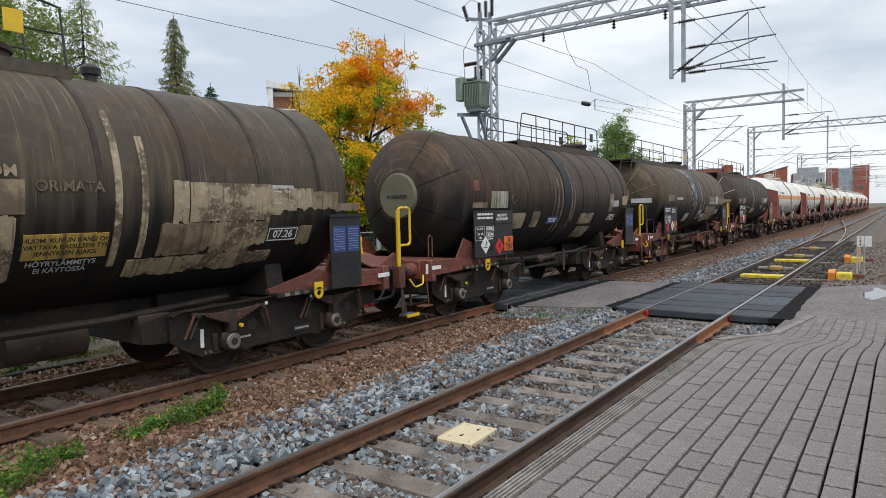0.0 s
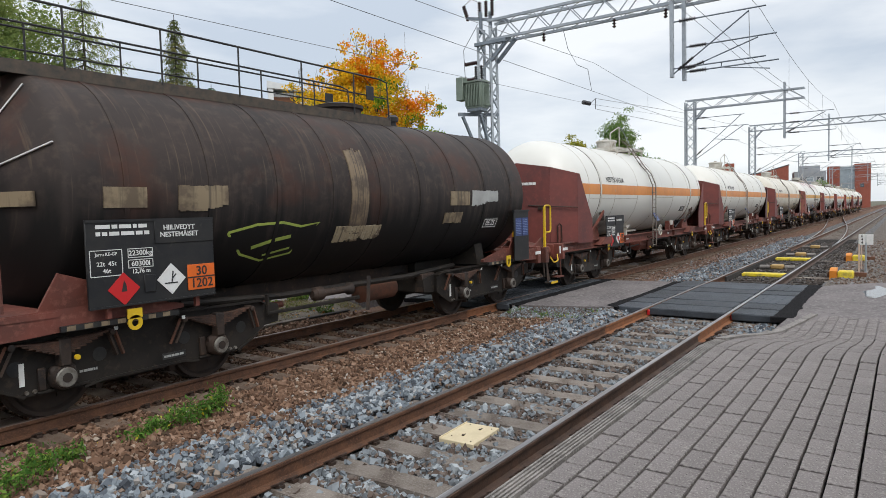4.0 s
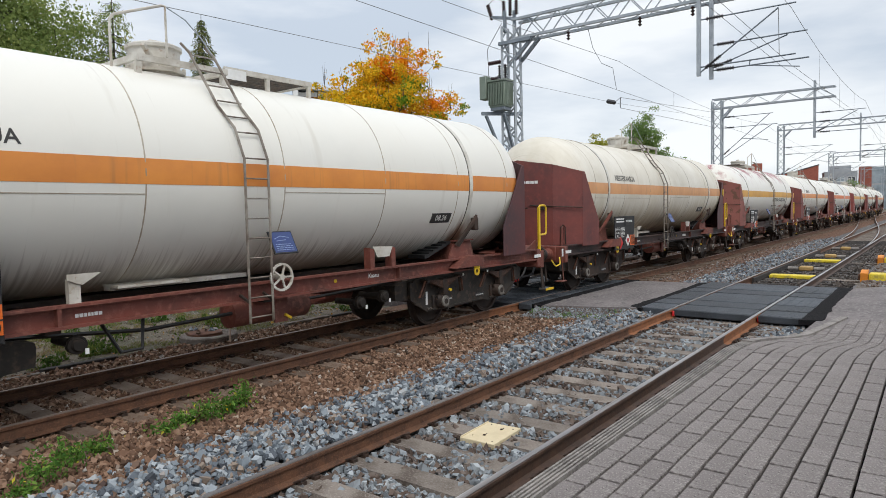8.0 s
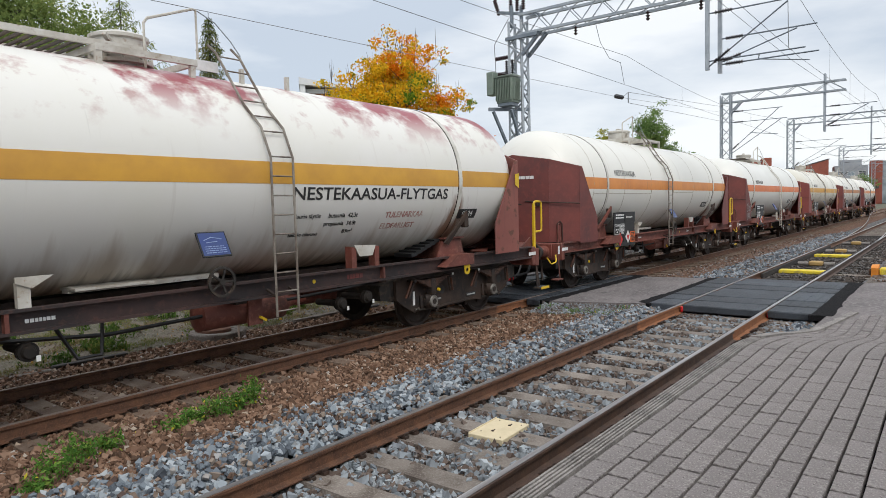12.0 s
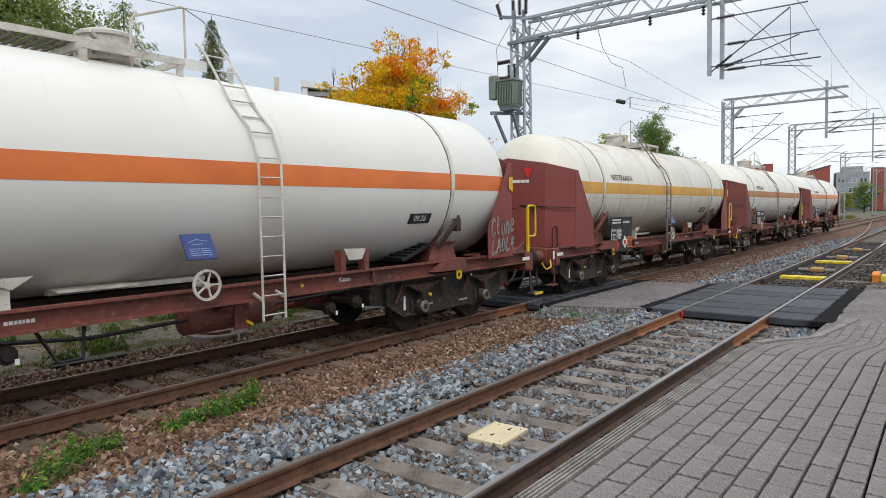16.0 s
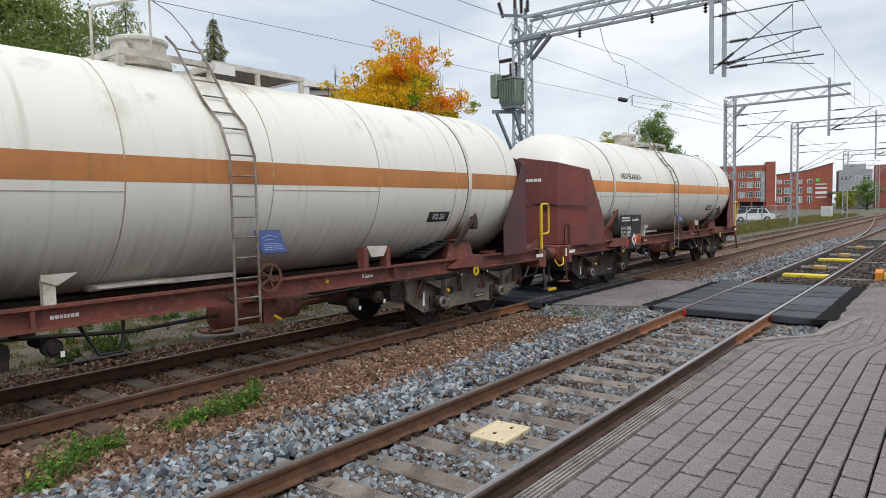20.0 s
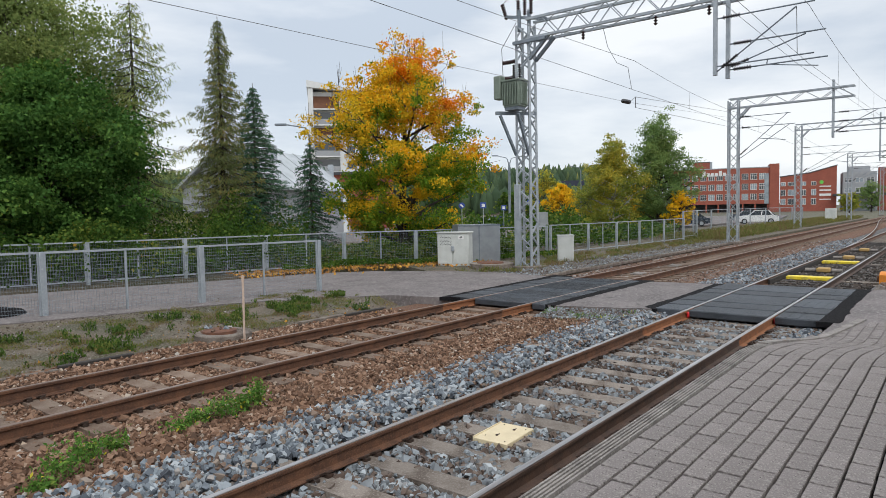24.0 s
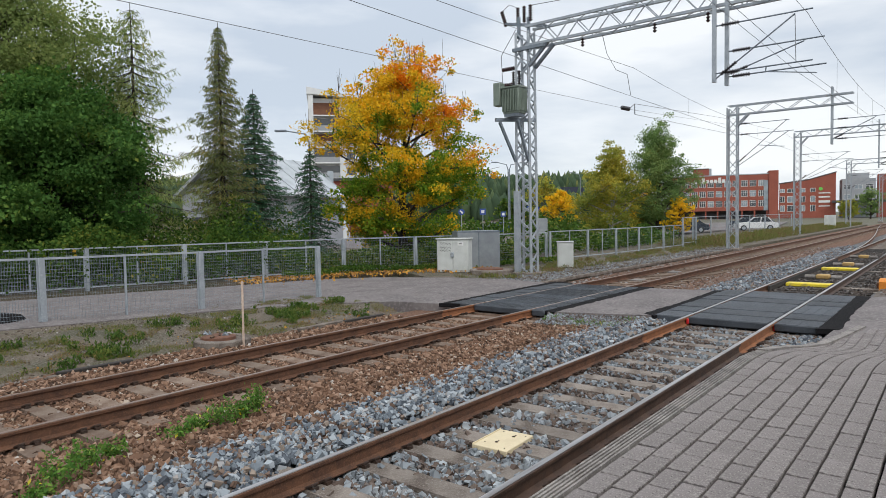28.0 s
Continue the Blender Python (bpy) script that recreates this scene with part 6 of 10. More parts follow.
STROKES = {"C": [[(0.75, 0.85), (0.45, 1.0), (0.12, 0.75), (0.1, 0.25), (0.4, 0.0), (0.8, 0.15)]], "l": [[(0.35, 1.0), (0.25, 0.3), (0.4, 0.02), (0.6, 0.1)]],
           "o": [[(0.5, 0.7), (0.2, 0.5), (0.2, 0.15), (0.5, 0.0), (0.8, 0.2), (0.75, 0.55), (0.5, 0.7)]], "n": [[(0.15, 0.0), (0.2, 0.65)], [(0.2, 0.45), (0.5, 0.68), (0.75, 0.5), (0.8, 0.0)]],
           "e": [[(0.2, 0.35), (0.8, 0.4), (0.7, 0.68), (0.35, 0.65), (0.15, 0.3), (0.4, 0.0), (0.85, 0.1)]], "L": [[(0.25, 1.0), (0.15, 0.05), (0.8, 0.1)]],
           "A": [[(0.05, 0.0), (0.5, 1.0), (0.9, 0.0)], [(0.2, 0.4), (0.8, 0.4)]], "D": [[(0.2, 0.0), (0.25, 1.0), (0.75, 0.75), (0.8, 0.3), (0.2, 0.0)]],
           "*": [[(0.5, 0.9), (0.5, 0.2)], [(0.15, 0.7), (0.85, 0.4)], [(0.85, 0.75), (0.15, 0.35)]]}


def rounded(pts, n=5):
    """A smooth line through the points."""
    q = [pts[0]] + list(pts) + [pts[-1]]
    out = []
    for a, b, c, d in zip(q, q[1:], q[2:], q[3:]):
        for k in range(n):
            t = k / n
            out.append(tuple(0.5 * (2 * b[i] + (c[i] - a[i]) * t + (2 * a[i] - 5 * b[i] + 4 * c[i] - d[i]) * t * t + (3 * b[i] - a[i] - 3 * c[i] + d[i]) * t ** 3) for i in (0, 1)))
    return out + [tuple(pts[-1])]


def ribbon(g, line, r, y):
    """A flat stroke of paint with round ends, on an upright sheet at y."""
    pts = [Vector((p[0], p[1])) for p in line]
    left, right = [], []
    for i, p in enumerate(pts):
        d = (pts[min(i + 1, len(pts) - 1)] - pts[max(i - 1, 0)]).normalized()
        q = Vector((-d.y, d.x)) * r * (0.92 + 0.08 * math.sin(i * 1.7))
        left.append(p + q)
        right.append(p - q)
    k, n = len(g.v), len(pts)
    g.v += [(p.x, y, p.y) for p in left] + [(p.x, y, p.y) for p in right]
    g.f += [(k + i, k + i + 1, k + n + i + 1, k + n + i) for i in range(n - 1)]
    for p in (pts[0], pts[-1]):
        k = len(g.v)
        g.v += [(p.x + r * math.cos(t), y - 0.0002, p.y + r * math.sin(t)) for t in (math.pi * j / 5 for j in range(10))]
        g.f.append(tuple(range(k, k + 10)))


def sprayed(word, u, z, width, height, y, r=0.024, lean=0.16, climb=0.1):
    """Hand-sprayed letters on an upright sheet."""
    g = Geo()
    w = width / len(word)
    for i, ch in enumerate(word):
        for k, st in enumerate(STROKES[ch]):
            ribbon(g, [(u + (i + a * 0.92 + lean * b) * w, z + (b + 0.05 * math.sin(i * 2.0)) * height + climb * (i + a) * w) for a, b in rounded(st, 7)], r, y - 0.001 * (i % 3) - 0.0004 * k)
    return g


def gas_wagon(X):
    """White tank wagon for liquid gas, 16 m long over its buffers, with red end shields."""
    L, R, ZC = 16.0, 1.42, 2.64
    rng = random.Random(5)
    w = thing("tank_wagon", "white gas tank wagon with an orange stripe and red end shields", "tank wagon", pose(X, FAR, 0), "wagons of the train")
    wheels = []
    prof = []
    for k in range(13):
        a = math.pi / 2 * k / 12
        prof.append((1.92 - 1.03 * math.cos(a), max(0.02, R * math.sin(a))))
    for u in (3.2, 4.7, 6.2, 7.7, 9.2, 10.7, 12.2, 13.2):
        prof.append((u, R))
    for k in range(13):
        a = math.pi / 2 * (12 - k) / 12
        prof.append((14.08 + 1.03 * math.cos(a), max(0.02, R * math.sin(a))))
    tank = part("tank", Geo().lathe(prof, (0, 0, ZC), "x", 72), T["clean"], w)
    for u in (2.27, 4.23, 6.25, 8.2, 10.22, 12.2, 13.9):
        part("weld_seam", Geo().lathe([(u - 0.01, R), (u - 0.006, R + 0.005), (u + 0.006, R + 0.005), (u + 0.01, R)], (0, 0, ZC), "x", 48), T["seam"], tank)
    for s in (-1, 1):
        st, zs, us = Geo(), (2.51, 2.6, 2.7, 2.8), []
        for k in range(9):
            us.append((1.92 - 1.03 * math.sin(0.08 * (8 - k)), R * math.cos(0.08 * (8 - k))))
        us += [(2.0 + 1.5 * k, R) for k in range(9)]
        for k in range(9):
            us.append((14.08 + 1.03 * math.sin(0.08 * k), R * math.cos(0.08 * k)))
        st.ring_tube([[(u, s * (math.sqrt(r * r - (z - ZC) ** 2) + e), z) for z, e in [(z, 0.003) for z in zs] + [(z, -0.01) for z in reversed(zs)]] for u, r in us])
        part("stripe", st, T["orange"], tank, "orange painted stripe")
    for ua, ub, zz in ((2.27, 4.23, 2.4), (4.23, 6.25, 2.4), (8.2, 10.22, 2.44)):
        part("plate_seam", shell(R, ZC, ua, ub, zz - 0.005, zz + 0.005, rows=1, lift=0.004), T["seam"], tank)
    for u in (3.12, 12.62):
        strap = part("tank_strap", Geo().lathe([(u - 0.05, R + 0.002), (u - 0.045, R + 0.014), (u + 0.045, R + 0.014), (u + 0.05, R + 0.002)], (0, 0, ZC), "x", 56), T["strap"], w, "white tank strap with a dark edge")
        part("strap_edge", Geo().lathe([(u - 0.07, R + 0.001), (u - 0.065, R + 0.007), (u - 0.054, R + 0.007), (u - 0.051, R + 0.001)], (0, 0, ZC), "x", 56), T["bogie"], strap)
        e = 1 if u < 8 else -1
        sad = [(-1.22, 1.2), (1.22, 1.2), (1.18, 1.52)] + [((R + 0.01) * math.cos(a), ZC - (R + 0.01) * math.sin(a)) for a in (math.pi * (0.27 + 0.46 * k / 10) for k in range(11))] + [(-1.18, 1.52)]
        part("saddle", Geo().prism(sad, u - 0.28, u - 0.24, "x").prism(sad, u + 0.2, u + 0.24, "x"), T["red_frame"], w, "red-brown tank saddle")
        for s in (-1, 1):
            part("saddle_gusset", plate(Geo(), [(u - 0.5, s * 1.2, 1.22), (u + 0.34, s * 1.2, 1.22), (u + 0.26, s * 1.17, 1.58), (u - 0.3, s * 1.17, 1.5)], 0.03).box(u - 0.3, u + 0.3, min(s * 1.12, s * 1.24), max(s * 1.12, s * 1.24), 1.56, 1.585), T["red_frame"], w)
            part("strap_lug", plate(Geo(), [(u - 0.3, s * 1.24, 1.5), (u - 0.2, s * 1.24, 1.46), (u + 0.17, s * 1.42, 1.98), (u + 0.16, s * 1.42, 2.06)], 0.04), T["red_frame"] if u < 8 else T["bogie"], w)
            part("strap_screw", Geo().box(u + 0.12, u + 0.26, min(s * 1.3, s * 1.4), max(s * 1.3, s * 1.4), 1.76, 2.0, 0.015), T["bogie"], w)
        for k in range(6):
            part("saddle_step", Geo().prism([(u - 1.05 + 0.13 * k, 1.28 + 0.042 * k), (u - 0.9 + 0.13 * k, 1.31 + 0.042 * k), (u - 0.9 + 0.13 * k, 1.36 + 0.042 * k), (u - 1.07 + 0.13 * k, 1.35 + 0.042 * k)], -1.1, -0.7, "y"), T["hose"], w)
    # underframe
    for s in (-1, 1):
        y0, y1 = s * 1.36, s * 1.24
        part("side_sill", Geo().prism([(s * 1.24, 1.0), (s * 1.36, 1.0), (s * 1.36, 1.03), (s * 1.27, 1.03), (s * 1.27, 1.22), (s * 1.36, 1.22), (s * 1.36, 1.25), (s * 1.24, 1.25)], 0.76, L - 0.76, "x"), T["red_frame"], w, "red-brown channel side sill")
        for u in (5.3, 10.6):
            part("sill_rib", Geo().box(u - 0.02, u + 0.02, min(s * 1.35, s * 1.27), max(s * 1.35, s * 1.27), 1.03, 1.22), T["red_frame"], w)
        for u in (3.42, L - 3.42):
            part("bolster_box", Geo().prism([(u - 0.55, 1.08), (u + 0.3, 1.08), (u + 0.3, 1.28), (u - 0.2, 1.28)], s * 1.5, s * 1.28, "y"), T["red_frame"], w)
            tow_eye(w, u + 0.12, s)
    part("centre_sill", Geo().box(0.76, L - 0.76, -0.25, 0.25, 0.85, 1.2), T["bogie"], w)
    for uu in (5.27, 8.0, 10.67):
        part("cross_member", Geo().box(uu - 0.08, uu + 0.08, -1.24, 1.24, 0.95, 1.15), T["bogie"], w)
    for uu in (9.95, 10.45):
        part("stanchion", Geo().prism([(uu - 0.05, 1.24), (uu + 0.05, 1.24), (uu + 0.05, 1.55), (uu - 0.05, 1.58)], -1.34, -1.2, "y"), T["red_frame"], w)
    part("label_holder", Geo().prism([(10.06, 1.42), (10.34, 1.42), (10.42, 1.58), (9.95, 1.6)], -1.35, -1.34, "y"), T["dirty_white"], w)
    part("stanchion", Geo().box(5.42, 5.54, -1.3, -1.22, 1.25, 1.5), T["dirty_white"], w)
    part("label_holder", Geo().prism([(5.4, 1.5), (5.4, 1.56), (5.75, 1.56), (5.55, 1.44)], -1.32, -1.3, "y"), T["dirty_white"], w)
    part("drain_tray", Geo().box(6.1, 8.0, -0.75, -0.6, 1.28, 1.34).box(6.1, 7.0, -0.95, -0.55, 1.32, 1.35), T["dirty_white"], w)
    part("brake_cylinder", Geo().lathe([(8.3, 0.05), (8.32, 0.17), (9.2, 0.17), (9.25, 0.1), (9.6, 0.05)], (0, -0.55, 0.78), "x", 14), T["red_frame"], w, "red-brown brake cylinder")
    part("air_tank", Geo().lathe([(10.0, 0.05), (10.05, 0.2), (10.9, 0.2), (10.95, 0.05)], (0, 0.2, 0.75), "x", 14), T["red_frame"], w)
    part("air_tank", Geo().lathe([(7.55, 0.05), (7.6, 0.19), (8.9, 0.19), (8.95, 0.05)], (0, -0.85, 0.8), "x", 16), T["red_frame"], w, "red-brown air reservoir")
    part("tank_hanger", Geo().box(8.2, 8.42, -1.1, -1.06, 0.62, 1.05), T["red_frame"], w)
    part("change_lever", Geo().beam((8.36, -1.12, 0.72), (8.46, -1.12, 0.66), 0.035), M["yellow"], w)
    for uu, zz in ((5.5, 0.8), (9.75, 0.72), (10.3, 0.76)):
        fl = part("outlet_pipe", Geo().lathe([(-1.24, 0.05), (-0.7, 0.05)], (uu, 0, zz), "y", 10).lathe([(-1.26, 0.1), (-1.22, 0.1)], (uu, 0, zz), "y", 16).lathe([(-1.2, 0.1), (-1.17, 0.1)], (uu, 0, zz), "y", 16).lathe([(-1.3, 0.06), (-1.26, 0.075)], (uu, 0, zz), "y", 14), T["bogie_black"], w, "flanged filling pipe end")
        part("seal_tag", Geo().box(uu + 0.05, uu + 0.09, -1.31, -1.3, zz - 0.1, zz - 0.04), M["white"], fl)
    part("brake_pipe", Geo().pipe([(1.0, -0.5, 0.95), (5.0, -0.9, 0.92), (6.4, -1.0, 0.8), (11.0, -0.9, 0.92), (15.0, -0.5, 0.95)], 0.025, 5).pipe([(5.8, -1.1, 1.0), (6.0, -1.15, 0.62), (6.25, -1.15, 0.62), (6.3, -1.1, 1.0)], 0.022, 5), T["hose"], w)
    # end shields
    for end, s in ((0.0, 1), (L, -1)):
        X_ = lambda u: end + s * u
        bow = [(0.72, 0.0, 3.38), (0.98, 0.85, 3.24), (1.42, 1.43, 3.06)]
        sh = part("end_shield", Geo().prism([(-0.2, 3.3), (0.2, 3.3), (0.2, 1.26), (-0.2, 1.26)], X_(0.87), X_(0.92), "x"), T["red_oxide"], w, "red-brown faceted sheet end shield with slanted cheeks")
        for q in (-1, 1):
            for (ua, ya, za), (ub, yb, zb) in zip(bow, bow[1:]):
                part("front_panel", plate(Geo(), [(X_(ua), q * ya, 1.24), (X_(ub), q * yb, 1.24), (X_(ub), q * yb, zb), (X_(ua), q * ya, za)], 0.02), T["red_oxide"], sh)
            part("cheek_panel", plate(Geo(), [(X_(1.42), q * 1.43, 1.2), (X_(2.33), q * 1.46, 1.2), (X_(2.33), q * 1.46, 1.8), (X_(1.54), q * 1.44, 3.05), (X_(1.42), q * 1.43, 3.06)], 0.02), T["red_oxide"], sh)
            part("shield_rail", Geo().pipe([(X_(0.78), q * 0.3, 2.24), (X_(0.97), q * 0.93, 2.2), (X_(1.36), q * 1.47, 2.16)], 0.014, 6), T["bogie"], sh)
            part("rail_stud", Geo().box(min(X_(0.82), X_(0.9)), max(X_(0.82), X_(0.9)), q * 0.62 - 0.05, q * 0.62 + 0.05, 2.12, 2.2), T["bogie"], sh)
            part("grip", Geo().pipe([(X_(1.06), q * 1.02, 1.26), (X_(1.06), q * 1.02, 1.68), (X_(1.1), q * 1.06, 1.74), (X_(1.14), q * 1.1, 1.68), (X_(1.14), q * 1.1, 1.26)], 0.014, 6), T["bogie"], sh)
            part("shield_foot", plate(Geo(), [(X_(0.85), q * 0.3, 1.255), (X_(2.4), q * 1.3, 1.255), (X_(2.4), q * 0.9, 1.255), (X_(0.85), q * 0.1, 1.255)], 0.02), T["red_frame"], sh)
        num = bars(Geo(), -0.5, -0.08, 2.77, 2.86, 0, 1, rng, 0.004, 0.8)
        num.v = [(X_(0.705 + 0.306 * abs(v[0])) + v[1] * s, v[0], v[2]) for v in num.v]
        part("number", num, M["white"], sh, "white painted running number")["kind"] = "stuff"
    # ladder, dome and platform
    lad = Geo()
    for u in (7.5, 7.86):
        lad.pipe([(u, -1.5, 0.75), (u, -1.5, 2.85), (u - 0.02, -1.35, 3.25), (u - 0.1, -1.12, 3.55), (u - 0.18, -0.66, 4.28), (u - 0.2, -0.5, 4.42)], 0.018, 6)
    ladder = part("ladder", lad, T["ladder"], w, "steel ladder up to the tank dome")
    for k in range(15):
        if k < 9:
            pt = (7.68, -1.5, 0.82 + 0.255 * k)
            dx = 0
        else:
            f = (k - 9) / 5
            pt = (7.68 - 0.18 * f, -1.36 + 0.7 * f, 3.2 + 1.05 * f)
            dx = 0
        part("rung", Geo().pipe([(pt[0] - 0.18, pt[1], pt[2]), (pt[0] + 0.18, pt[1], pt[2])], 0.011, 5), T["ladder"], ladder)
    for uu in (7.5, 7.86):
        part("ladder_foot", Geo().beam((uu, -1.3, 1.1), (uu, -1.5, 1.02), 0.03), T["bogie"], ladder)
    dome = part("dome", Geo().lathe([(3.9, 0.34), (4.05, 0.34), (4.06, 0.4), (4.1, 0.4), (4.11, 0.33), (4.36, 0.33), (4.38, 0.36), (4.42, 0.36), (4.45, 0.3), (4.46, 0.01)], (7.2, 0, 0), "z", 28), T["dirty_white"], w, "white valve dome")
    for k in range(10):
        a = 2 * math.pi * k / 10
        part("dome_bolt", Geo().lathe([(4.08, 0.03), (4.15, 0.03)], (7.2 + 0.37 * math.cos(a), 0.37 * math.sin(a), 0), "z", 6), T["dirty_white"], dome)
    part("dome_lug", Geo().box(7.12, 7.28, -0.06, 0.06, 4.46, 4.52, 0.01).beam((7.0, -0.3, 4.2), (6.82, -0.42, 4.34), 0.05), T["dirty_white"], dome)
    pf = part("dome_platform", Geo().box(6.62, 7.92, -0.62, -0.57, 4.08, 4.16).box(6.62, 7.92, 0.57, 0.62, 4.08, 4.16).box(6.62, 6.67, -0.57, 0.57, 4.08, 4.16).box(7.87, 7.92, -0.57, 0.57, 4.08, 4.16), T["dirty_white"], w, "white platform frame round the dome")
    part("walkway_frame", Geo().box(7.96, 9.55, -0.5, -0.45, 4.16, 4.23).box(7.96, 9.55, 0.45, 0.5, 4.16, 4.23).box(9.5, 9.55, -0.45, 0.45, 4.16, 4.23), T["dirty_white"], pf)
    for x, y in ((6.66, -0.58), (7.86, -0.58), (6.66, 0.58), (7.86, 0.58)):
        part("platform_leg", Geo().box(x - 0.035, x + 0.035, y - 0.03, y + 0.03, 3.78, 4.1), T["dirty_white"], pf)
    for x, y in ((8.7, -0.47), (9.5, -0.47), (8.7, 0.47), (9.5, 0.47)):
        part("platform_leg", Geo().box(x - 0.03, x + 0.03, y - 0.025, y + 0.025, 3.84, 4.18), T["dirty_white"], pf)
    gr = Geo()
    for k in range(14):
        gr.box(8.0 + 0.11 * k, 8.03 + 0.11 * k, -0.45, 0.45, 4.17, 4.2)
    part("grating", gr, T["grating"], pf, "rusty walkway grating")
    part("platform_railing", Geo().pipe([(6.4, -0.45, 3.98), (6.4, -0.45, 4.55), (6.45, -0.45, 4.62), (7.05, -0.5, 4.85), (7.1, -0.5, 4.85), (7.1, -0.5, 4.2)], 0.018, 6), T["dirty_white"], w, "thin white railing by the dome")
    part("guard_rope", Geo().pipe([(7.1, -0.5, 4.85), (7.35, -0.55, 4.72), (7.55, -0.6, 4.5), (7.66, -0.66, 4.3)], 0.009, 5), M["galv"], w)
    part("warning_plate", Geo().box(7.96, 8.3, -0.515, -0.505, 4.06, 4.2), M["white"], w, "small printed warning plate")
    # sides
    sign_board(w, 3.36, 4.76, 0.97, 1.89, -1.47, ("239", "1010"), rng, "BUTADIEENI", "warn", (0.27, 0.65))
    part("name", wrap(letters("NESTEKAASUA", 0.215, thick=0.001), R, ZC, 4.3, 2.94, 0.003), M["black"], tank, "black painted word")
    dp = part("date_plate", shell(R, ZC, 11.55, 12.12, 1.93, 2.1, lift=0.006), M["black"], tank, "black test-date plate")
    part("date", wrap(letters("12.25", 0.15, thick=0.001), R, ZC, 11.835, 2.015, 0.008), M["white"], dp)
    info = part("info_plate", Geo().box(-0.2, 0.2, -0.01, 0.01, -0.17, 0.17, 0.004), T["board"], w, "dark blue tilted information plate")
    part("plate_face", Geo().box(-0.18, 0.18, -0.013, -0.01, -0.15, 0.15), T["info_blue"], info)
    info.matrix_local = pose(8.12, -1.42, 1.76, -28, 0, 0)
    pr = part("print", bars(Geo(), -0.14, 0.14, -0.13, -0.02, -0.013, 4, rng, 0.002, 0.3), T["faded_blue"], info)
    part("diagram", Geo().beam((-0.13, -0.014, 0.05), (-0.02, -0.014, 0.09), 0.008).beam((-0.02, -0.014, 0.09), (0.12, -0.014, 0.06), 0.008).beam((-0.1, -0.014, 0.02), (0.05, -0.014, 0.03), 0.008), T["faded_blue"], info)
    hw = Geo()
    for k in range(20):
        a, b = 2 * math.pi * k / 20, 2 * math.pi * (k + 1) / 20
        hw.beam((8.32 + 0.175 * math.cos(a), -1.5, 1.3 + 0.175 * math.sin(a)), (8.32 + 0.175 * math.cos(b), -1.5, 1.3 + 0.175 * math.sin(b)), 0.03)
    for k in range(5):
        a = 2 * math.pi * k / 5
        hw.beam((8.32, -1.5, 1.3), (8.32 + 0.175 * math.cos(a), -1.5, 1.3 + 0.175 * math.sin(a)), 0.022)
    hw.lathe([(-1.52, 0.04), (-1.3, 0.04)], (8.32, 0, 1.3), "y", 10)
    part("hand_wheel", hw, T["dirty_white"], w, "spoked hand-brake wheel")
    part("sill_print", bars(Geo(), 5.48, 5.76, 1.08, 1.15, -1.272, 1, rng, 0.003), M["white"], w)
    part("sill_word", shift(letters("Kaasu", 0.1), 10.03, -1.276, 1.13), M["white"], w)
    part("yellow_dot", Geo().lathe([(-1.278, 0.03), (-1.27, 0.03)], (9.2, 0, 1.12), "y", 10), M["yellow"], w)
    running_gear(w, L, T["red_frame"], T["bogie_grey"], 3.07, wheels)
    return w, wheels


T["patch_drips"] = mat("green_white_dripping_patch", (0.4, 0.42, 0.35), 0.6, dark=(0.24, 0.24, 0.17), scale=2.5, layer=both(streaks((0.11, 0.06, 0.035), 9, 0.47, 0.57, 0.85, 0.5), streaks((0.05, 0.05, 0.04), 22, 0.55, 0.62, 0.7, 0.5)))
T["stripe_tan"] = mat("faded_tan_print", (0.36, 0.29, 0.2), 0.6, dark=(0.2, 0.15, 0.1), scale=9)
T["patch_white"] = mat("whitish_square_patch", (0.5, 0.52, 0.53), 0.6, dark=(0.4, 0.41, 0.41), scale=3, fine=(20, (0.3, 0.28, 0.25), 0.56, 0.72))
T["brown_tan"] = mat("tan_streaked_brown_cladding", (0.092, 0.068, 0.046), 0.6, 0.0, dark=(0.058, 0.046, 0.035), scale=0.7, fine=(5, (0.13, 0.105, 0.078), 0.5, 0.75), spec=0.22, layer=both(streaks((0.3, 0.23, 0.14), 24, 0.6, 0.72, 0.45, 0.9), patches((0.1, 0.058, 0.034), 0.7, 0.52, 0.68, None, 0.35), streaks((0.24, 0.185, 0.115), 6, 0.56, 0.72, 0.6), streaks((0.03, 0.025, 0.02), 7, 0.58, 0.74, 0.6), low_runs((0.013, 0.012, 0.011), 1.75, 2.95, 0.96)))
T["line_tan"] = mat("tan_edge_line", (0.42, 0.34, 0.22), 0.6, dark=(0.28, 0.21, 0.13), scale=4)
T["tar_few"] = mat("tar_band_with_few_drips", (0.008, 0.0085, 0.0095), 0.5, dark=(0.014, 0.014, 0.014), scale=2, spec=0.25, layer=both(streaks((0.34, 0.32, 0.27), 14, 0.61, 0.64, 0.9, 1.6), low_runs((0.008, 0.0085, 0.0095), 2.2, 3.6, 0.97, 9.0)))
T["tar_plain"] = mat("plain_tar_band", (0.008, 0.0085, 0.0095), 0.5, dark=(0.014, 0.014, 0.014), scale=2, spec=0.25)


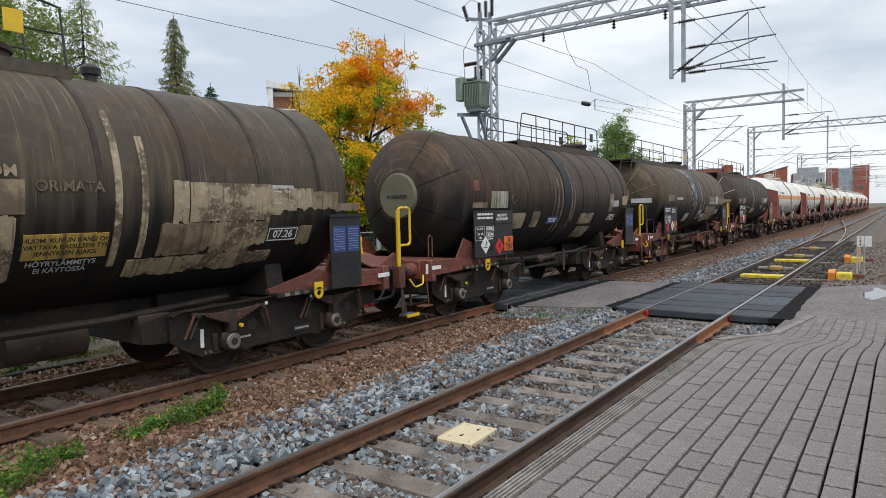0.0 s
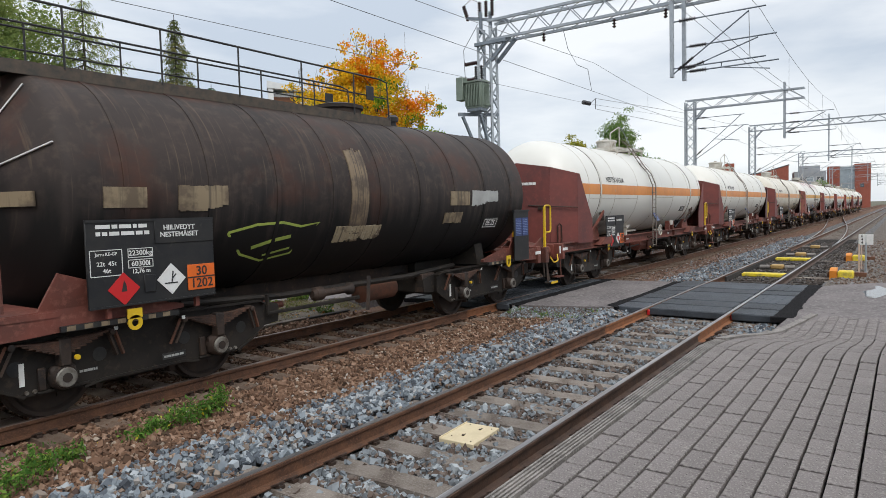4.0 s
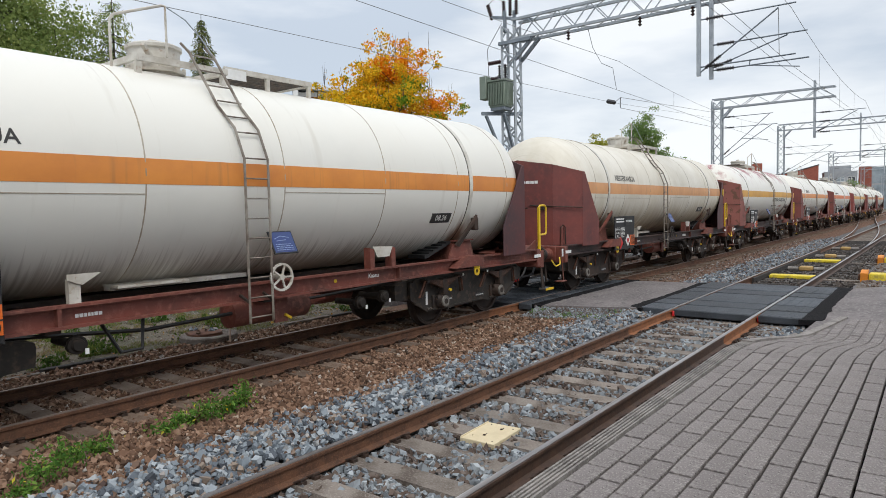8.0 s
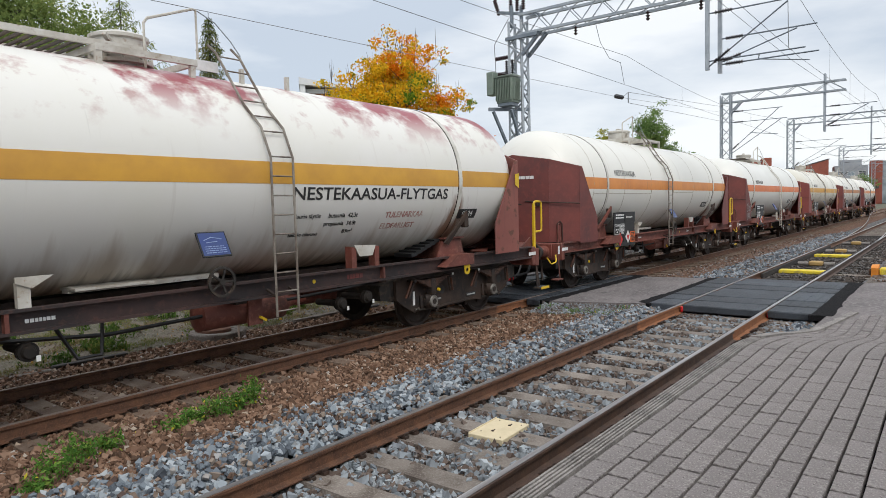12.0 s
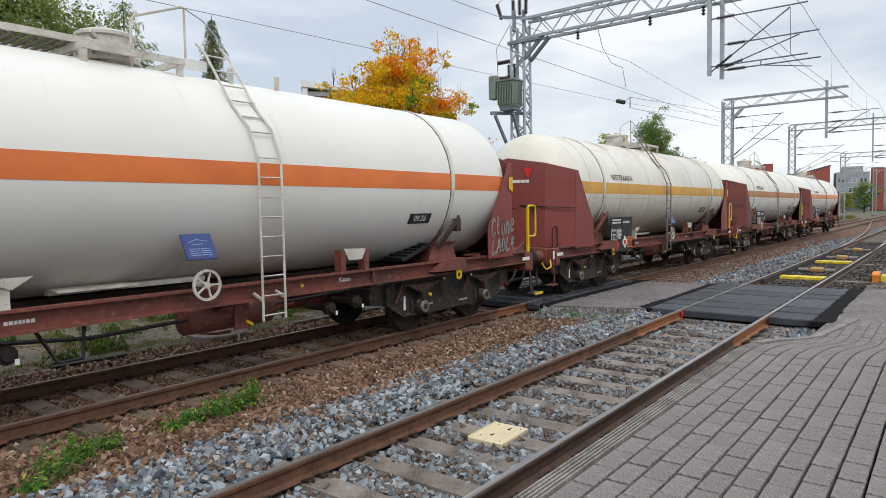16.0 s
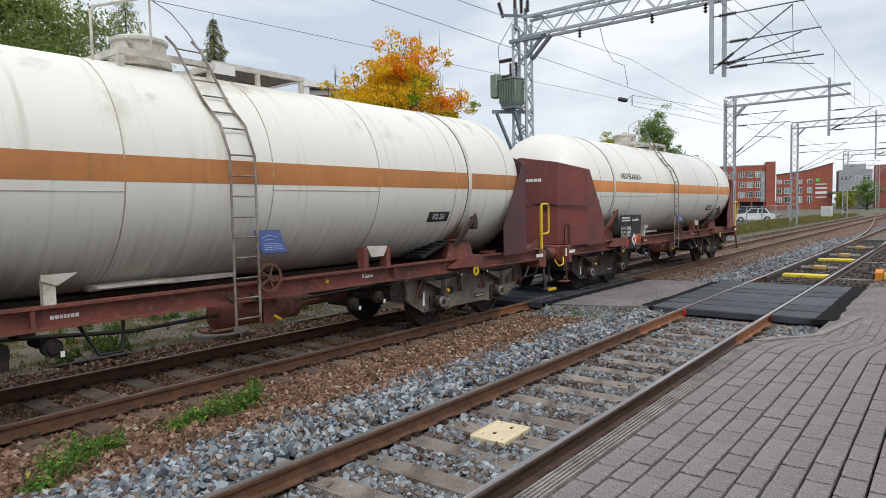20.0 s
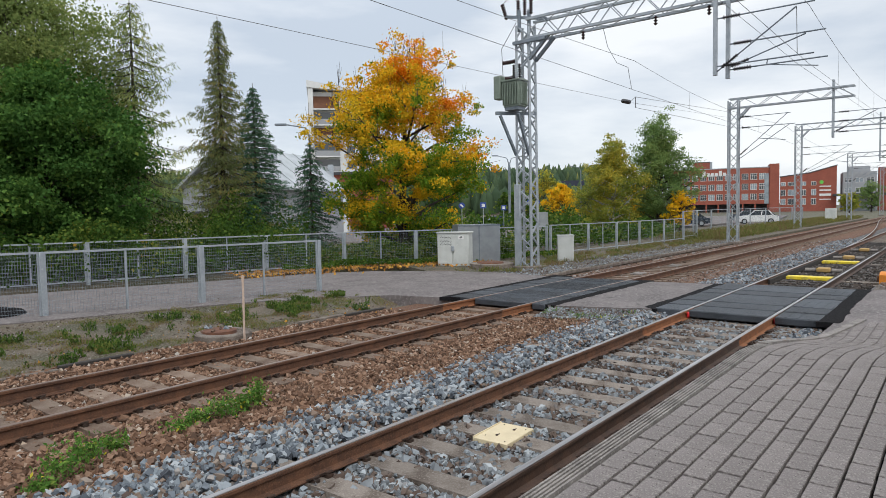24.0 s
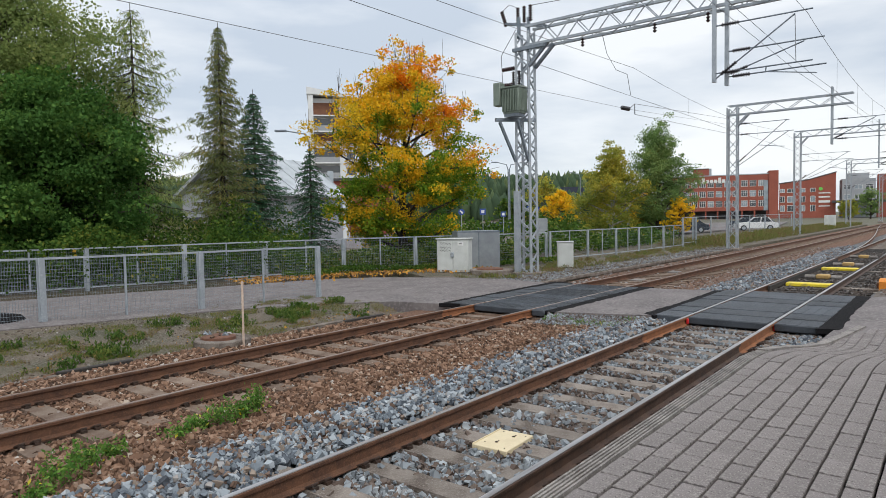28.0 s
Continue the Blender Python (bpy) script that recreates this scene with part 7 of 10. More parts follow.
def oil_wagon(X, L, kind, label):
    """Dark tank wagon with ringed cladding. kind: walkway and end lay-out."""
    R, ZC = 1.4, 2.47
    rng = random.Random(11 + kind)
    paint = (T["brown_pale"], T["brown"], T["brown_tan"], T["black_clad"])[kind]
    w = thing("tank_wagon", label, "tank wagon", pose(X, FAR, 0), "wagons of the train")
    wheels = []
    a, b = 1.38, L - (1.15, 1.15, 0.88, 1.0)[kind]
    rr = lambda u: R
    prof = [(a + 0.0, 0.02), (a, 0.5), (a + 0.42, R * 0.955), (a + 0.49, R * 0.985), (a + 0.55, R), (b - 0.55, R), (b - 0.49, R * 0.985), (b - 0.42, R * 0.955), (b, 0.5), (b, 0.02)]
    tank = part("tank", Geo().lathe(prof, (0, 0, ZC), "x", 56), paint, w, "clad tank barrel with streaky stains, blacker towards the bottom")
    n = int((b - a) / 1.0)
    for k in range(1, n):
        u = a + (b - a) * k / n + (0.12 if kind == 1 else 0.0)
        if kind == 2 and 5.9 < u < 7.6:
            continue
        part("cladding_ring", Geo().lathe([(u - 0.035, R + 0.001), (u - 0.03, R + 0.012), (u + 0.03, R + 0.012), (u + 0.035, R + 0.001)], (0, 0, ZC), "x", 48), T["black_clad"] if kind < 2 else paint, tank)
    # seams of the end cones
    for end, s in ((a, 1), (b, -1)):
        g = Geo()
        for k in ((0, 1, 2, 3, 4, 5, 6, 7) if kind < 2 or s < 0 else (4, 5)):
            an = 2 * math.pi * (k + 0.5) / 8 if kind < 2 or s < 0 else (radians(118) if k == 4 else radians(158))
            c, si = math.cos(an), math.sin(an)
            g.beam((end - s * 0.004, 0.5 * c, ZC + 0.5 * si), (end + s * 0.415, R * 0.952 * c, ZC + R * 0.952 * si), 0.022 if kind < 2 else 0.05, 0.014)
        part("end_seam", g, (paint, paint, T["line_tan"], M["white"])[kind] if s > 0 else paint, tank)
    if kind == 1:
        part("end_disc", Geo().lathe([(a - 0.07, 0.01), (a - 0.07, 0.45), (a - 0.03, 0.48), (a, 0.48)], (0, 0, ZC), "x", 32), T["khaki"], tank, "round khaki end disc")
        part("end_number", (lambda g: (turned(g, [(a - 0.075 + v[1], v[0], v[2]) for v in g.v])))(bars(Geo(), -0.26, 0.26, 2.42, 2.5, 0, 1, rng, 0.004, 0.8)), M["black"], tank)
    else:
        part("end_number_plate", plate(Geo(), [(a + 0.26, -1.1, 2.3), (a - 0.03, -0.45, 2.3), (a - 0.03, -0.45, 2.46), (a + 0.26, -1.1, 2.46)], 0.02), T["patch_white"] if kind == 2 else T["patch_tan"], tank, "pale number plate")
    mid = 0.5 * L
    if kind == 1:
        part("wide_band", Geo().lathe([(6.36, R + 0.004), (6.38, R + 0.03), (6.78, R + 0.03), (6.8, R + 0.004)], (0, 0, ZC), "x", 48), T["tar_plain"], tank, "wide black strap")
    if kind == 2:
        part("wide_band", Geo().lathe([(6.05, R + 0.002), (6.07, R + 0.01), (6.82, R + 0.01), (6.84, R + 0.002)], (0, 0, ZC), "x", 56), T["tar"], tank, "black tar band with white drips")
        part("wide_band", Geo().lathe([(6.83, R + 0.002), (6.84, R + 0.011), (7.42, R + 0.011), (7.44, R + 0.002)], (0, 0, ZC), "x", 56), T["tar_few"], tank, "black tar band with few drips")
        part("tar_runs", ragged(R, ZC, 7.42, 7.6, 2.2, 3.7, rng, 0.01), T["tar_plain"], tank)
    # painted patches and plates
    # (from, to, lowest, highest, paint, ragged edge)
    P = {0: [(8.9, 10.14, 2.08, 2.56, "scraped", 0), (10.14, 10.9, 2.14, 2.52, "scraped", 1), (8.68, 8.88, 2.06, 2.58, "scraped", 1), (8.54, 9.26, 1.68, 2.08, "patch_tan", 1), (9.26, 10.13, 1.62, 2.08, "scraped", 1),
             (8.2, 10.3, 1.44, 1.66, "scraped", 1), (10.9, 11.43, 2.2, 2.48, "patch_tan", 1), (11.4, 11.9, 2.17, 2.3, "patch_tan", 1), (10.16, 10.54, 2.22, 2.55, "patch_white", 0), (10.7, 10.95, 1.7, 1.98, "patch_tan", 1),
             (6.78, 7.06, 2.2, 2.54, "patch_tan", 0), (7.97, 8.05, 1.6, 3.35, "scraped", 0), (8.28, 8.36, 1.68, 3.12, "scraped", 1), (6.82, 6.98, 1.5, 2.2, "scraped", 1)],
         1: [(2.03, 2.59, 2.2, 2.31, "patch_tan", 0), (2.75, 3.44, 2.19, 2.55, "patch_drips", 0), (3.7, 4.38, 1.72, 2.07, "scraped", 0), (4.75, 5.11, 1.73, 2.09, "scraped", 0), (7.54, 8.47, 1.73, 2.01, "scraped", 0), (7.66, 8.6, 1.35, 1.64, "scraped", 0),
             (9.55, 9.82, 2.04, 2.56, "scraped", 0), (9.82, 10.28, 2.18, 2.36, "patch_grey", 0), (10.58, 11.02, 2.22, 2.5, "scraped", 0), (6.83, 6.9, 1.5, 3.3, "stain", 1), (6.0, 6.07, 1.6, 3.0, "stain", 1), (6.24, 6.33, 1.5, 3.1, "stain", 1), (6.98, 7.06, 1.7, 2.9, "stain", 1), (5.8, 5.84, 1.9, 2.9, "stain", 1)],
         2: [(2.7, 3.4, 2.3, 2.6, "patch_tan", 1), (3.8, 4.6, 2.4, 2.5, "patch_grey", 0), (5.4, 6.0, 1.55, 1.85, "patch_grey", 0), (8.91, 10.13, 2.2, 2.55, "patch_tan", 0), (10.14, 10.56, 2.2, 2.56, "patch_white", 0), (8.45, 10.1, 1.78, 2.12, "patch_tan", 1),
             (8.3, 10.2, 1.45, 1.8, "scraped", 1), (10.2, 10.9, 1.72, 1.98, "scraped", 1), (10.8, 11.85, 2.2, 2.5, "patch_tan", 1), (7.45, 7.9, 1.8, 1.98, "patch_grey", 1), (7.46, 7.8, 1.58, 1.8, "scraped", 1), (7.5, 7.62, 1.9, 3.3, "scraped", 1), (7.95, 8.05, 1.9, 3.2, "stain", 1)],
         3: [(2.2, 2.7, 2.27, 2.5, "patch_tan", 0), (3.1, 3.8, 2.22, 2.54, "patch_tan", 1), (5.84, 6.9, 1.7, 1.95, "scraped", 1), (8.84, 9.5, 2.25, 2.52, "patch_tan", 0), (9.6, 10.6, 2.23, 2.55, "patch_grey", 1), (8.7, 9.3, 1.88, 2.12, "patch_tan", 1), (6.1, 6.5, 1.7, 3.2, "stain", 1)]}[kind]
    for u0, u1, z0, z1, mt, rag in P:
        part("painted_patch", ragged(R, ZC, u0, u1, z0, z1, rng) if rag else shell(R, ZC, u0, u1, z0, z1, lift=0.013), T[mt], tank, "worn painted label patch")
    if kind == 0:
        part("name", wrap(letters("HUOM", 0.17, thick=0.001), R, ZC, 6.75, 2.62, 0.016), T["stripe_tan"], tank)
        part("name", wrap(letters("ORIMATA", 0.16, thick=0.001), R, ZC, 7.5, 2.48, 0.012), T["stain"], tank)
        wp = part("warning_panel", shell(R, ZC, 7.06, 7.92, 1.73, 1.99, lift=0.015), T["faded_yellow"], tank, "faded yellow notice with black print")
        part("warning_print", wrap(letters("HUOM. KUVUN KANSI ON\nAVATTAVA RAOLLEEN TYH-\nJENNYKSEN AJAKSI", 0.075, thick=0.001), R, ZC, 7.49, 1.86, 0.018), M["black"], wp)
        part("print", wrap(letters("HÖYRYLÄMMITYS\nEI KÄYTÖSSÄ", 0.09, thick=0.001), R, ZC, 7.47, 1.645, 0.014), T["patch_grey"], tank)
    if kind in (1, 2):
        bp = part("blue_plate", shell(R, ZC, 5.58 if kind == 1 else 7.86, 6.18 if kind == 1 else 8.57, 1.79 if kind == 1 else 1.61, 1.95 if kind == 1 else 1.82, lift=0.016), T["info_blue"], tank, "blue heating notice plate")
        part("print", wrap(letters("HÖYRYLÄMMITYS\nEI KÄYTÖSSÄ", 0.066 if kind == 1 else 0.08, thick=0.001), R, ZC, 5.88 if kind == 1 else 8.215, 1.87 if kind == 1 else 1.72, 0.02), M["white"], bp)
    if kind == 1:
        ring = Geo()
        for j in range(4):
            c0, c1 = [(0.115 * math.sin(q * math.pi / 2), 0.115 * math.cos(q * math.pi / 2)) for q in (j, j + 1)]
            ring.beam((c0[0], 0.0, c0[1]), (c1[0], 0.0, c1[1]), 0.014, 0.003)
        part("diamond_outline", wrap(ring, R, ZC, 3.73, 2.38, 0.006), T["patch_tan"], tank, "outline of a removed diamond sign")
        part("label_holder", shell(R, ZC, 2.06, 2.26, 2.55, 2.76, lift=0.02), T["red_frame"], tank, "rusty label holder")
        part("wire", shell(R, ZC, 2.1, 2.11, 2.3, 2.55, lift=0.012), M["black"], tank)
    if kind == 2:
        part("name", wrap(letters("TULENARKAA", 0.16, thick=0.001), R, ZC, 9.5, 2.48, 0.018), T["stripe_tan"], tank)
        part("name", wrap(bars(Geo(), -0.45, 0.45, -0.05, 0.05, 0, 1, rng, 0.001, 0.8), R, ZC, 9.45, 2.28, 0.018), T["patch_grey"], tank)
        part("name", wrap(letters("JA", 0.14, thick=0.001), R, ZC, 7.53, 2.3, 0.018), M["black"], tank)
    if kind == 3:
        leaf = [(0.0, 0.5), (0.3, 0.15), (0.7, 0.0), (1.2, 0.1), (1.6, 0.6), (1.25, 0.55), (0.9, 0.62), (0.45, 0.6), (0.0, 0.5)]
        g = Geo().pipe([(x - 0.8, 0, z - 0.3) for x, z in leaf], 0.02, 5).pipe([(-0.35, 0, -0.05), (0.0, 0, 0.05), (0.3, 0, 0.1)], 0.03, 5).pipe([(-0.1, 0, -0.2), (0.35, 0, -0.1)], 0.02, 5)
        g.v = [(x, y * 0.1, z) for x, y, z in g.v]
        part("sprayed_tag", wrap(g, R, ZC, 4.65, 1.75, 0.004), T["spray_green"], tank, "yellow-green sprayed leaf shape")
    du = {0: 10.415, 1: 9.87, 2: 10.6, 3: 10.45}[kind]
    dp = part("date_plate", shell(R, ZC, du - 0.28, du + 0.28, 1.775, 1.975, lift=0.016), M["black"], tank, "black test-date plate with a white rim")
    rim = Geo()
    for p0, p1, q0, q1 in ((-0.26, 0.26, 1.79, 1.802), (-0.26, 0.26, 1.948, 1.96), (-0.26, -0.248, 1.79, 1.96), (0.248, 0.26, 1.79, 1.96)):
        h = shell(R, ZC, du + p0, du + p1, q0, q1, rows=2, lift=0.019)
        rim.add(h.v, h.f)
    part("plate_rim", rim, M["white"], dp)
    part("date", wrap(letters({0: "07.26", 1: "06.25", 2: "02.24", 3: "05.25"}[kind], 0.16, thick=0.001), R, ZC, du, 1.875, 0.02), M["white"], dp)
    if kind == 1:
        part("yellow_flag", plate(Geo(), [(L - 1.6, -R * 0.985, 2.42), (L - 1.46, -R * 0.945, 2.38), (L - 1.46, -R * 0.945, 2.7), (L - 1.6, -R * 0.985, 2.74)], 0.012), M["yellow"], tank, "yellow flag mark")
    if kind == 3:
        part("silver_sheet", plate(Geo(), [(a + 0.42, 1.31, 2.85), (a + 0.16, 0.78, 2.7), (a + 0.16, 0.45, 3.1), (a + 0.42, 0.6, 3.7), (a + 0.42, 1.05, 3.35)], 0.02), T["sheet"], tank, "bare silver sheet patch")
    # walkway and railing on the top
    w0, w1 = {0: (3.0, 8.0), 1: (5.6, 10.9), 2: (1.4, 8.8), 3: (1.3, 8.2)}[kind]
    zt = ZC + R + 0.03
    wk = part("walkway", Geo().box(w0, w1, -0.5, -0.46, zt - 0.12, zt + 0.03).box(w0, w1, 0.46, 0.5, zt - 0.12, zt + 0.03).box(w0, w1, -0.46, 0.46, zt - 0.02, zt + 0.0), T["grating"], w, "dark walkway along the tank top")
    slat = Geo()
    k = w0 + 0.1
    while k < w1:
        slat.box(k, k + 0.03, -0.46, 0.46, zt, zt + 0.02)
        k += 0.12
    part("grating", slat, T["grating"], wk)
    legs = Geo()
    for u in np.linspace(w0 + 0.3, w1 - 0.3, 6):
        legs.box(u - 0.03, u + 0.03, -0.48, -0.42, zt - 0.3, zt - 0.05).box(u - 0.03, u + 0.03, 0.42, 0.48, zt - 0.3, zt - 0.05)
    part("walkway_leg", legs, T["bogie"], wk)
    for s in (-1, 1):
        rail = Geo()
        rail.pipe([(w0 + 0.05, s * 0.5, zt), (w0 + 0.2, s * 0.5, zt + 0.68), (w0 + 0.3, s * 0.5, zt + 0.72), (w1 - 0.3, s * 0.5, zt + 0.72), (w1 - 0.1, s * 0.5, zt + 0.68), (w1 - 0.05, s * 0.5, zt)], 0.016, 6)
        rail.pipe([(w0 + 0.15, s * 0.5, zt + 0.38), (w1 - 0.08, s * 0.5, zt + 0.38)], 0.013, 6)
        r = part("railing", rail, M["black"], wk, "thin black tubular railing")
        for u in np.linspace(w0 + 1.0, w1 - 1.0, 5):
            part("railing_post", Geo().pipe([(u, s * 0.5, zt), (u, s * 0.5, zt + 0.72)], 0.014, 6), M["black"], r)
        part("lantern_plate", Geo().box(w1 - 0.7, w1 - 0.5, s * 0.52 - 0.01, s * 0.52 + 0.01, zt + 0.3, zt + 0.55, 0.004), M["yellow"] if kind in (0, 2) else T["board"], wk)
    part("manhole", Geo().lathe([(zt - 0.25, 0.42), (zt + 0.12, 0.42), (zt + 0.14, 0.46), (zt + 0.2, 0.46), (zt + 0.24, 0.3), (zt + 0.24, 0.01)], (w1 - 0.9, 0.0, 0), "z", 20), T["bogie"], w, "bolted manhole cover")
    part("vent_valve", Geo().lathe([(zt - 0.2, 0.07), (zt + 0.02, 0.07), (zt + 0.02, 0.11), (zt + 0.1, 0.12), (zt + 0.15, 0.07), (zt + 0.16, 0.01)], (w1 + 0.35, -0.25, 0), "z", 16), M["black"], w, "black vent valve")
    if kind in (2, 3):
        lad = Geo()
        for y in (-0.2, 0.2):
            lad.pipe([(0.75, y - 0.3, 1.2), (0.95, y - 0.3, 3.0), (1.35, y - 0.3, zt)], 0.02, 6)
        ld = part("end_ladder", lad, M["black"], w, "black ladder up the tank end")
        for k in range(10):
            f = k / 9
            x = 0.75 + 0.2 * min(1, f * 1.5) + max(0, f - 0.66) * 1.1
            part("rung", Geo().pipe([(x, -0.5, 1.3 + 2.5 * f), (x, -0.1, 1.3 + 2.5 * f)], 0.012, 5), M["black"], ld)
        part("end_platform_rail", Geo().pipe([(0.7, -1.2, 1.24), (0.7, -1.2, 2.2), (0.75, -0.6, 2.25), (0.75, -0.6, 1.24)], 0.018, 6).pipe([(0.7, -1.2, 1.7), (1.2, -1.3, 1.72), (1.2, -1.3, 1.24)], 0.016, 6), T["red_frame"] if kind == 3 else M["black"], w)
    # frame ends, saddles, red gussets
    for end, s in ((0.0, 1), (L, -1)):
        X_ = lambda u: end + s * u
        part("end_deck", Geo().box(min(X_(0.76), X_(1.7)), max(X_(0.76), X_(1.7)), -1.33, 1.33, 1.14, 1.2), T["red_frame"], w, "red-brown end deck")
        part("centre_sill", Geo().box(min(X_(0.8), X_(4.2)), max(X_(0.8), X_(4.2)), -0.3, 0.3, 0.8, 1.14), T["bogie_black"], w)
        for q in (-1, 1):
            part("side_sill", Geo().prism([(X_(0.76), 0.94), (X_(0.76), 1.2), (X_(1.75), 1.22), (X_(2.2), 1.3), (X_(3.15), 1.1), (X_(3.15), 1.05), (X_(1.4), 0.96)], q * 1.32, q * 1.24, "y"), T["red_frame"], w, "red-brown sloping frame cheek")
            part("side_gusset", plate(Geo(), [(X_(1.5), q * 1.3, 1.2), (X_(2.1), q * 1.3, 1.2), (X_(2.0), q * 1.36, 1.5), (X_(1.7), q * 1.36, 1.6)], 0.03), T["red_frame"], w)
            part("frame_edge", Geo().box(min(X_(1.7), X_(3.05)), max(X_(1.7), X_(3.05)), q * 1.36 - 0.02, q * 1.36 + 0.02, 0.98, 1.04), M["black"], w)
            st = Geo()
            for k in range(7):
                u = X_(1.8 + k * 0.18)
                st.box(u - 0.045, u + 0.045, q * 1.36 - 0.024, q * 1.36 + 0.024, 0.985, 1.035)
            part("hazard_stripes", st, T["patch_tan"], w, "faded yellow hazard stripes")
        part("saddle", Geo().prism([(-1.0, 0.98), (1.0, 0.98), (0.92, 1.45), (0.6, 1.22), (-0.6, 1.22), (-0.92, 1.45)], X_(2.6), X_(2.9), "x"), T["bogie_black"], w)
    for u in (2.45, L - 2.35):
        tow_eye(w, u, -1)
        tow_eye(w, u, 1)
    sign_board(w, 1.95, 3.5, 1.18, 2.14, -1.47, ("30", "1202"), rng, "HIILIVEDYT\nNESTEMÄISET", "tree", (0.62, 0.26) if kind == 1 else (0.25, 0.62))
    ip = part("info_board", Geo().box(L - 2.08, L - 1.42, -1.47, -1.44, 1.0, 2.12, 0.006).box(L - 2.1, L - 1.4, -1.49, -1.42, 2.09, 2.13), T["board"], w, "dark board with blue and pale tables")
    part("info_table", Geo().box(L - 2.03, L - 1.76, -1.474, -1.47, 1.55, 1.95).box(L - 1.72, L - 1.46, -1.474, -1.47, 1.55, 1.95), T["info_blue"], ip)
    part("print", bars(bars(Geo(), L - 2.01, L - 1.78, 1.58, 1.92, -1.474, 9, rng, 0.002, 0.22), L - 1.7, L - 1.48, 1.58, 1.92, -1.474, 9, rng, 0.002, 0.22), T["faded_blue"], ip)
    for up_ in (L - 1.9, L - 1.6):
        part("board_post", Geo().beam((up_, -1.4, 1.0), (up_, -1.4, 2.0), 0.05), T["red_frame"], w)
    # pipes and vessels under the belly
    part("drain_pipe", Geo().pipe([(3.5, -0.7, 1.0), (5.0, -0.95, 0.95), (8.0, -0.95, 0.95), (L - 3.4, -0.7, 1.0)], 0.05, 8).pipe([(4.6, -1.1, 1.02), (4.6, -1.1, 0.75), (6.5, -1.1, 0.75)], 0.035, 6), T["bogie_black"], w)
    part("outlet_valve", Geo().lathe([(5.55, 0.06), (5.6, 0.11), (5.75, 0.11), (5.8, 0.06), (6.3, 0.06), (6.35, 0.1), (6.42, 0.1)], (0, -1.0, 0.9), "x", 14), T["bogie"], w, "grimy outlet valve")
    part("air_tank", Geo().lathe([(7.0, 0.04), (7.05, 0.2), (7.9, 0.2), (7.95, 0.04)], (0, -0.6, 0.75), "x", 16), T["bogie"] if kind < 2 else T["rusty"], w)
    part("brake_cylinder", Geo().lathe([(4.4, 0.05), (4.45, 0.16), (5.1, 0.16), (5.15, 0.06), (5.5, 0.05)], (0, -0.35, 0.72), "x", 14), T["red_frame"], w)
    part("brake_lever", Geo().beam((6.6, -1.25, 1.1), (6.5, -1.3, 0.55), 0.05), T["bogie"], w)
    part("valve_box", Geo().box(8.4, 8.8, -1.0, -0.8, 0.6, 0.95, 0.01), T["bogie"], w)
    part("belly_beam", Geo().box(3.5, L - 3.5, -0.12, 0.12, 0.85, 1.08), T["bogie"], w)
    running_gear(w, L, T["red_frame"], T["bogie_red"] if kind == 2 else T["bogie_black"], 2.75, wheels, 0.27)
    return w, wheels


def turned(g, vs):
    g.v = vs
    return g


FRONT = {"o0": -4.18, "o1": 9.08, "o2": 21.84, "o3": 35.10, "g": 48.36}
TRAIN = []  # (wagon, wheels, x of its front buffers at the start)
for key, L, kind, label in (("o0", 13.26, 0, "dusty brown oil tank wagon with tan label patches"), ("o1", 12.76, 1, "sooty brown oil tank wagon with a round end disc"),
                            ("o2", 13.26, 2, "brown oil tank wagon with white drips over a black band"), ("o3", 13.26, 3, "blackened oil tank wagon with white lines on its end")):
    w, wheels = oil_wagon(FRONT[key], L, kind, label)
    TRAIN.append((w, wheels, FRONT[key]))

gas, gas_wheels = gas_wagon(FRONT["g"])
TRAIN.append((gas, gas_wheels, FRONT["g"]))
T["faded_red"] = mat("faded_red_print", (0.36, 0.12, 0.1), 0.6, dark=(0.55, 0.42, 0.36), scale=8, lo=0.45, hi=0.6)
SHIELDS = [("red_oxide", "red_oxide"), ("red_oxide", "red_dark"), ("red_oxide", "red_dark"), ("red_rusty", "red_rusty"), ("red_oxide", "red_oxide"), ("red_oxide", "red_bright"), ("red_bright", "red_bright"), ("red_oxide", "red_dark"), ("red_oxide", "red_oxide")]
DATES = ["12.25", "08.26", "10.25", "08.24", "08.26", "09.26", "10.25", "02.26", "08.26"]
LOOKS = [None, ("white", "orange", "white gas tank wagon with an orange stripe, rust at its straps"), ("cream", "orange_pale", "dirty cream gas tank wagon with a faded orange stripe"),
         ("flaked", "amber", "white gas tank wagon flaking to red, with an amber stripe"), ("white", "orange", "white gas tank wagon with an orange stripe and dusty sides"),
         ("clean", "orange_red", "white gas tank wagon with a bright orange stripe and sprayed shields"), ("streaky", "amber", "white gas tank wagon with an amber stripe and dirt runs"),
         ("sooty", "orange_brown", "white gas tank wagon with a brownish stripe and sooty sides"), ("white", "orange", "white last gas tank wagon with an orange stripe")]
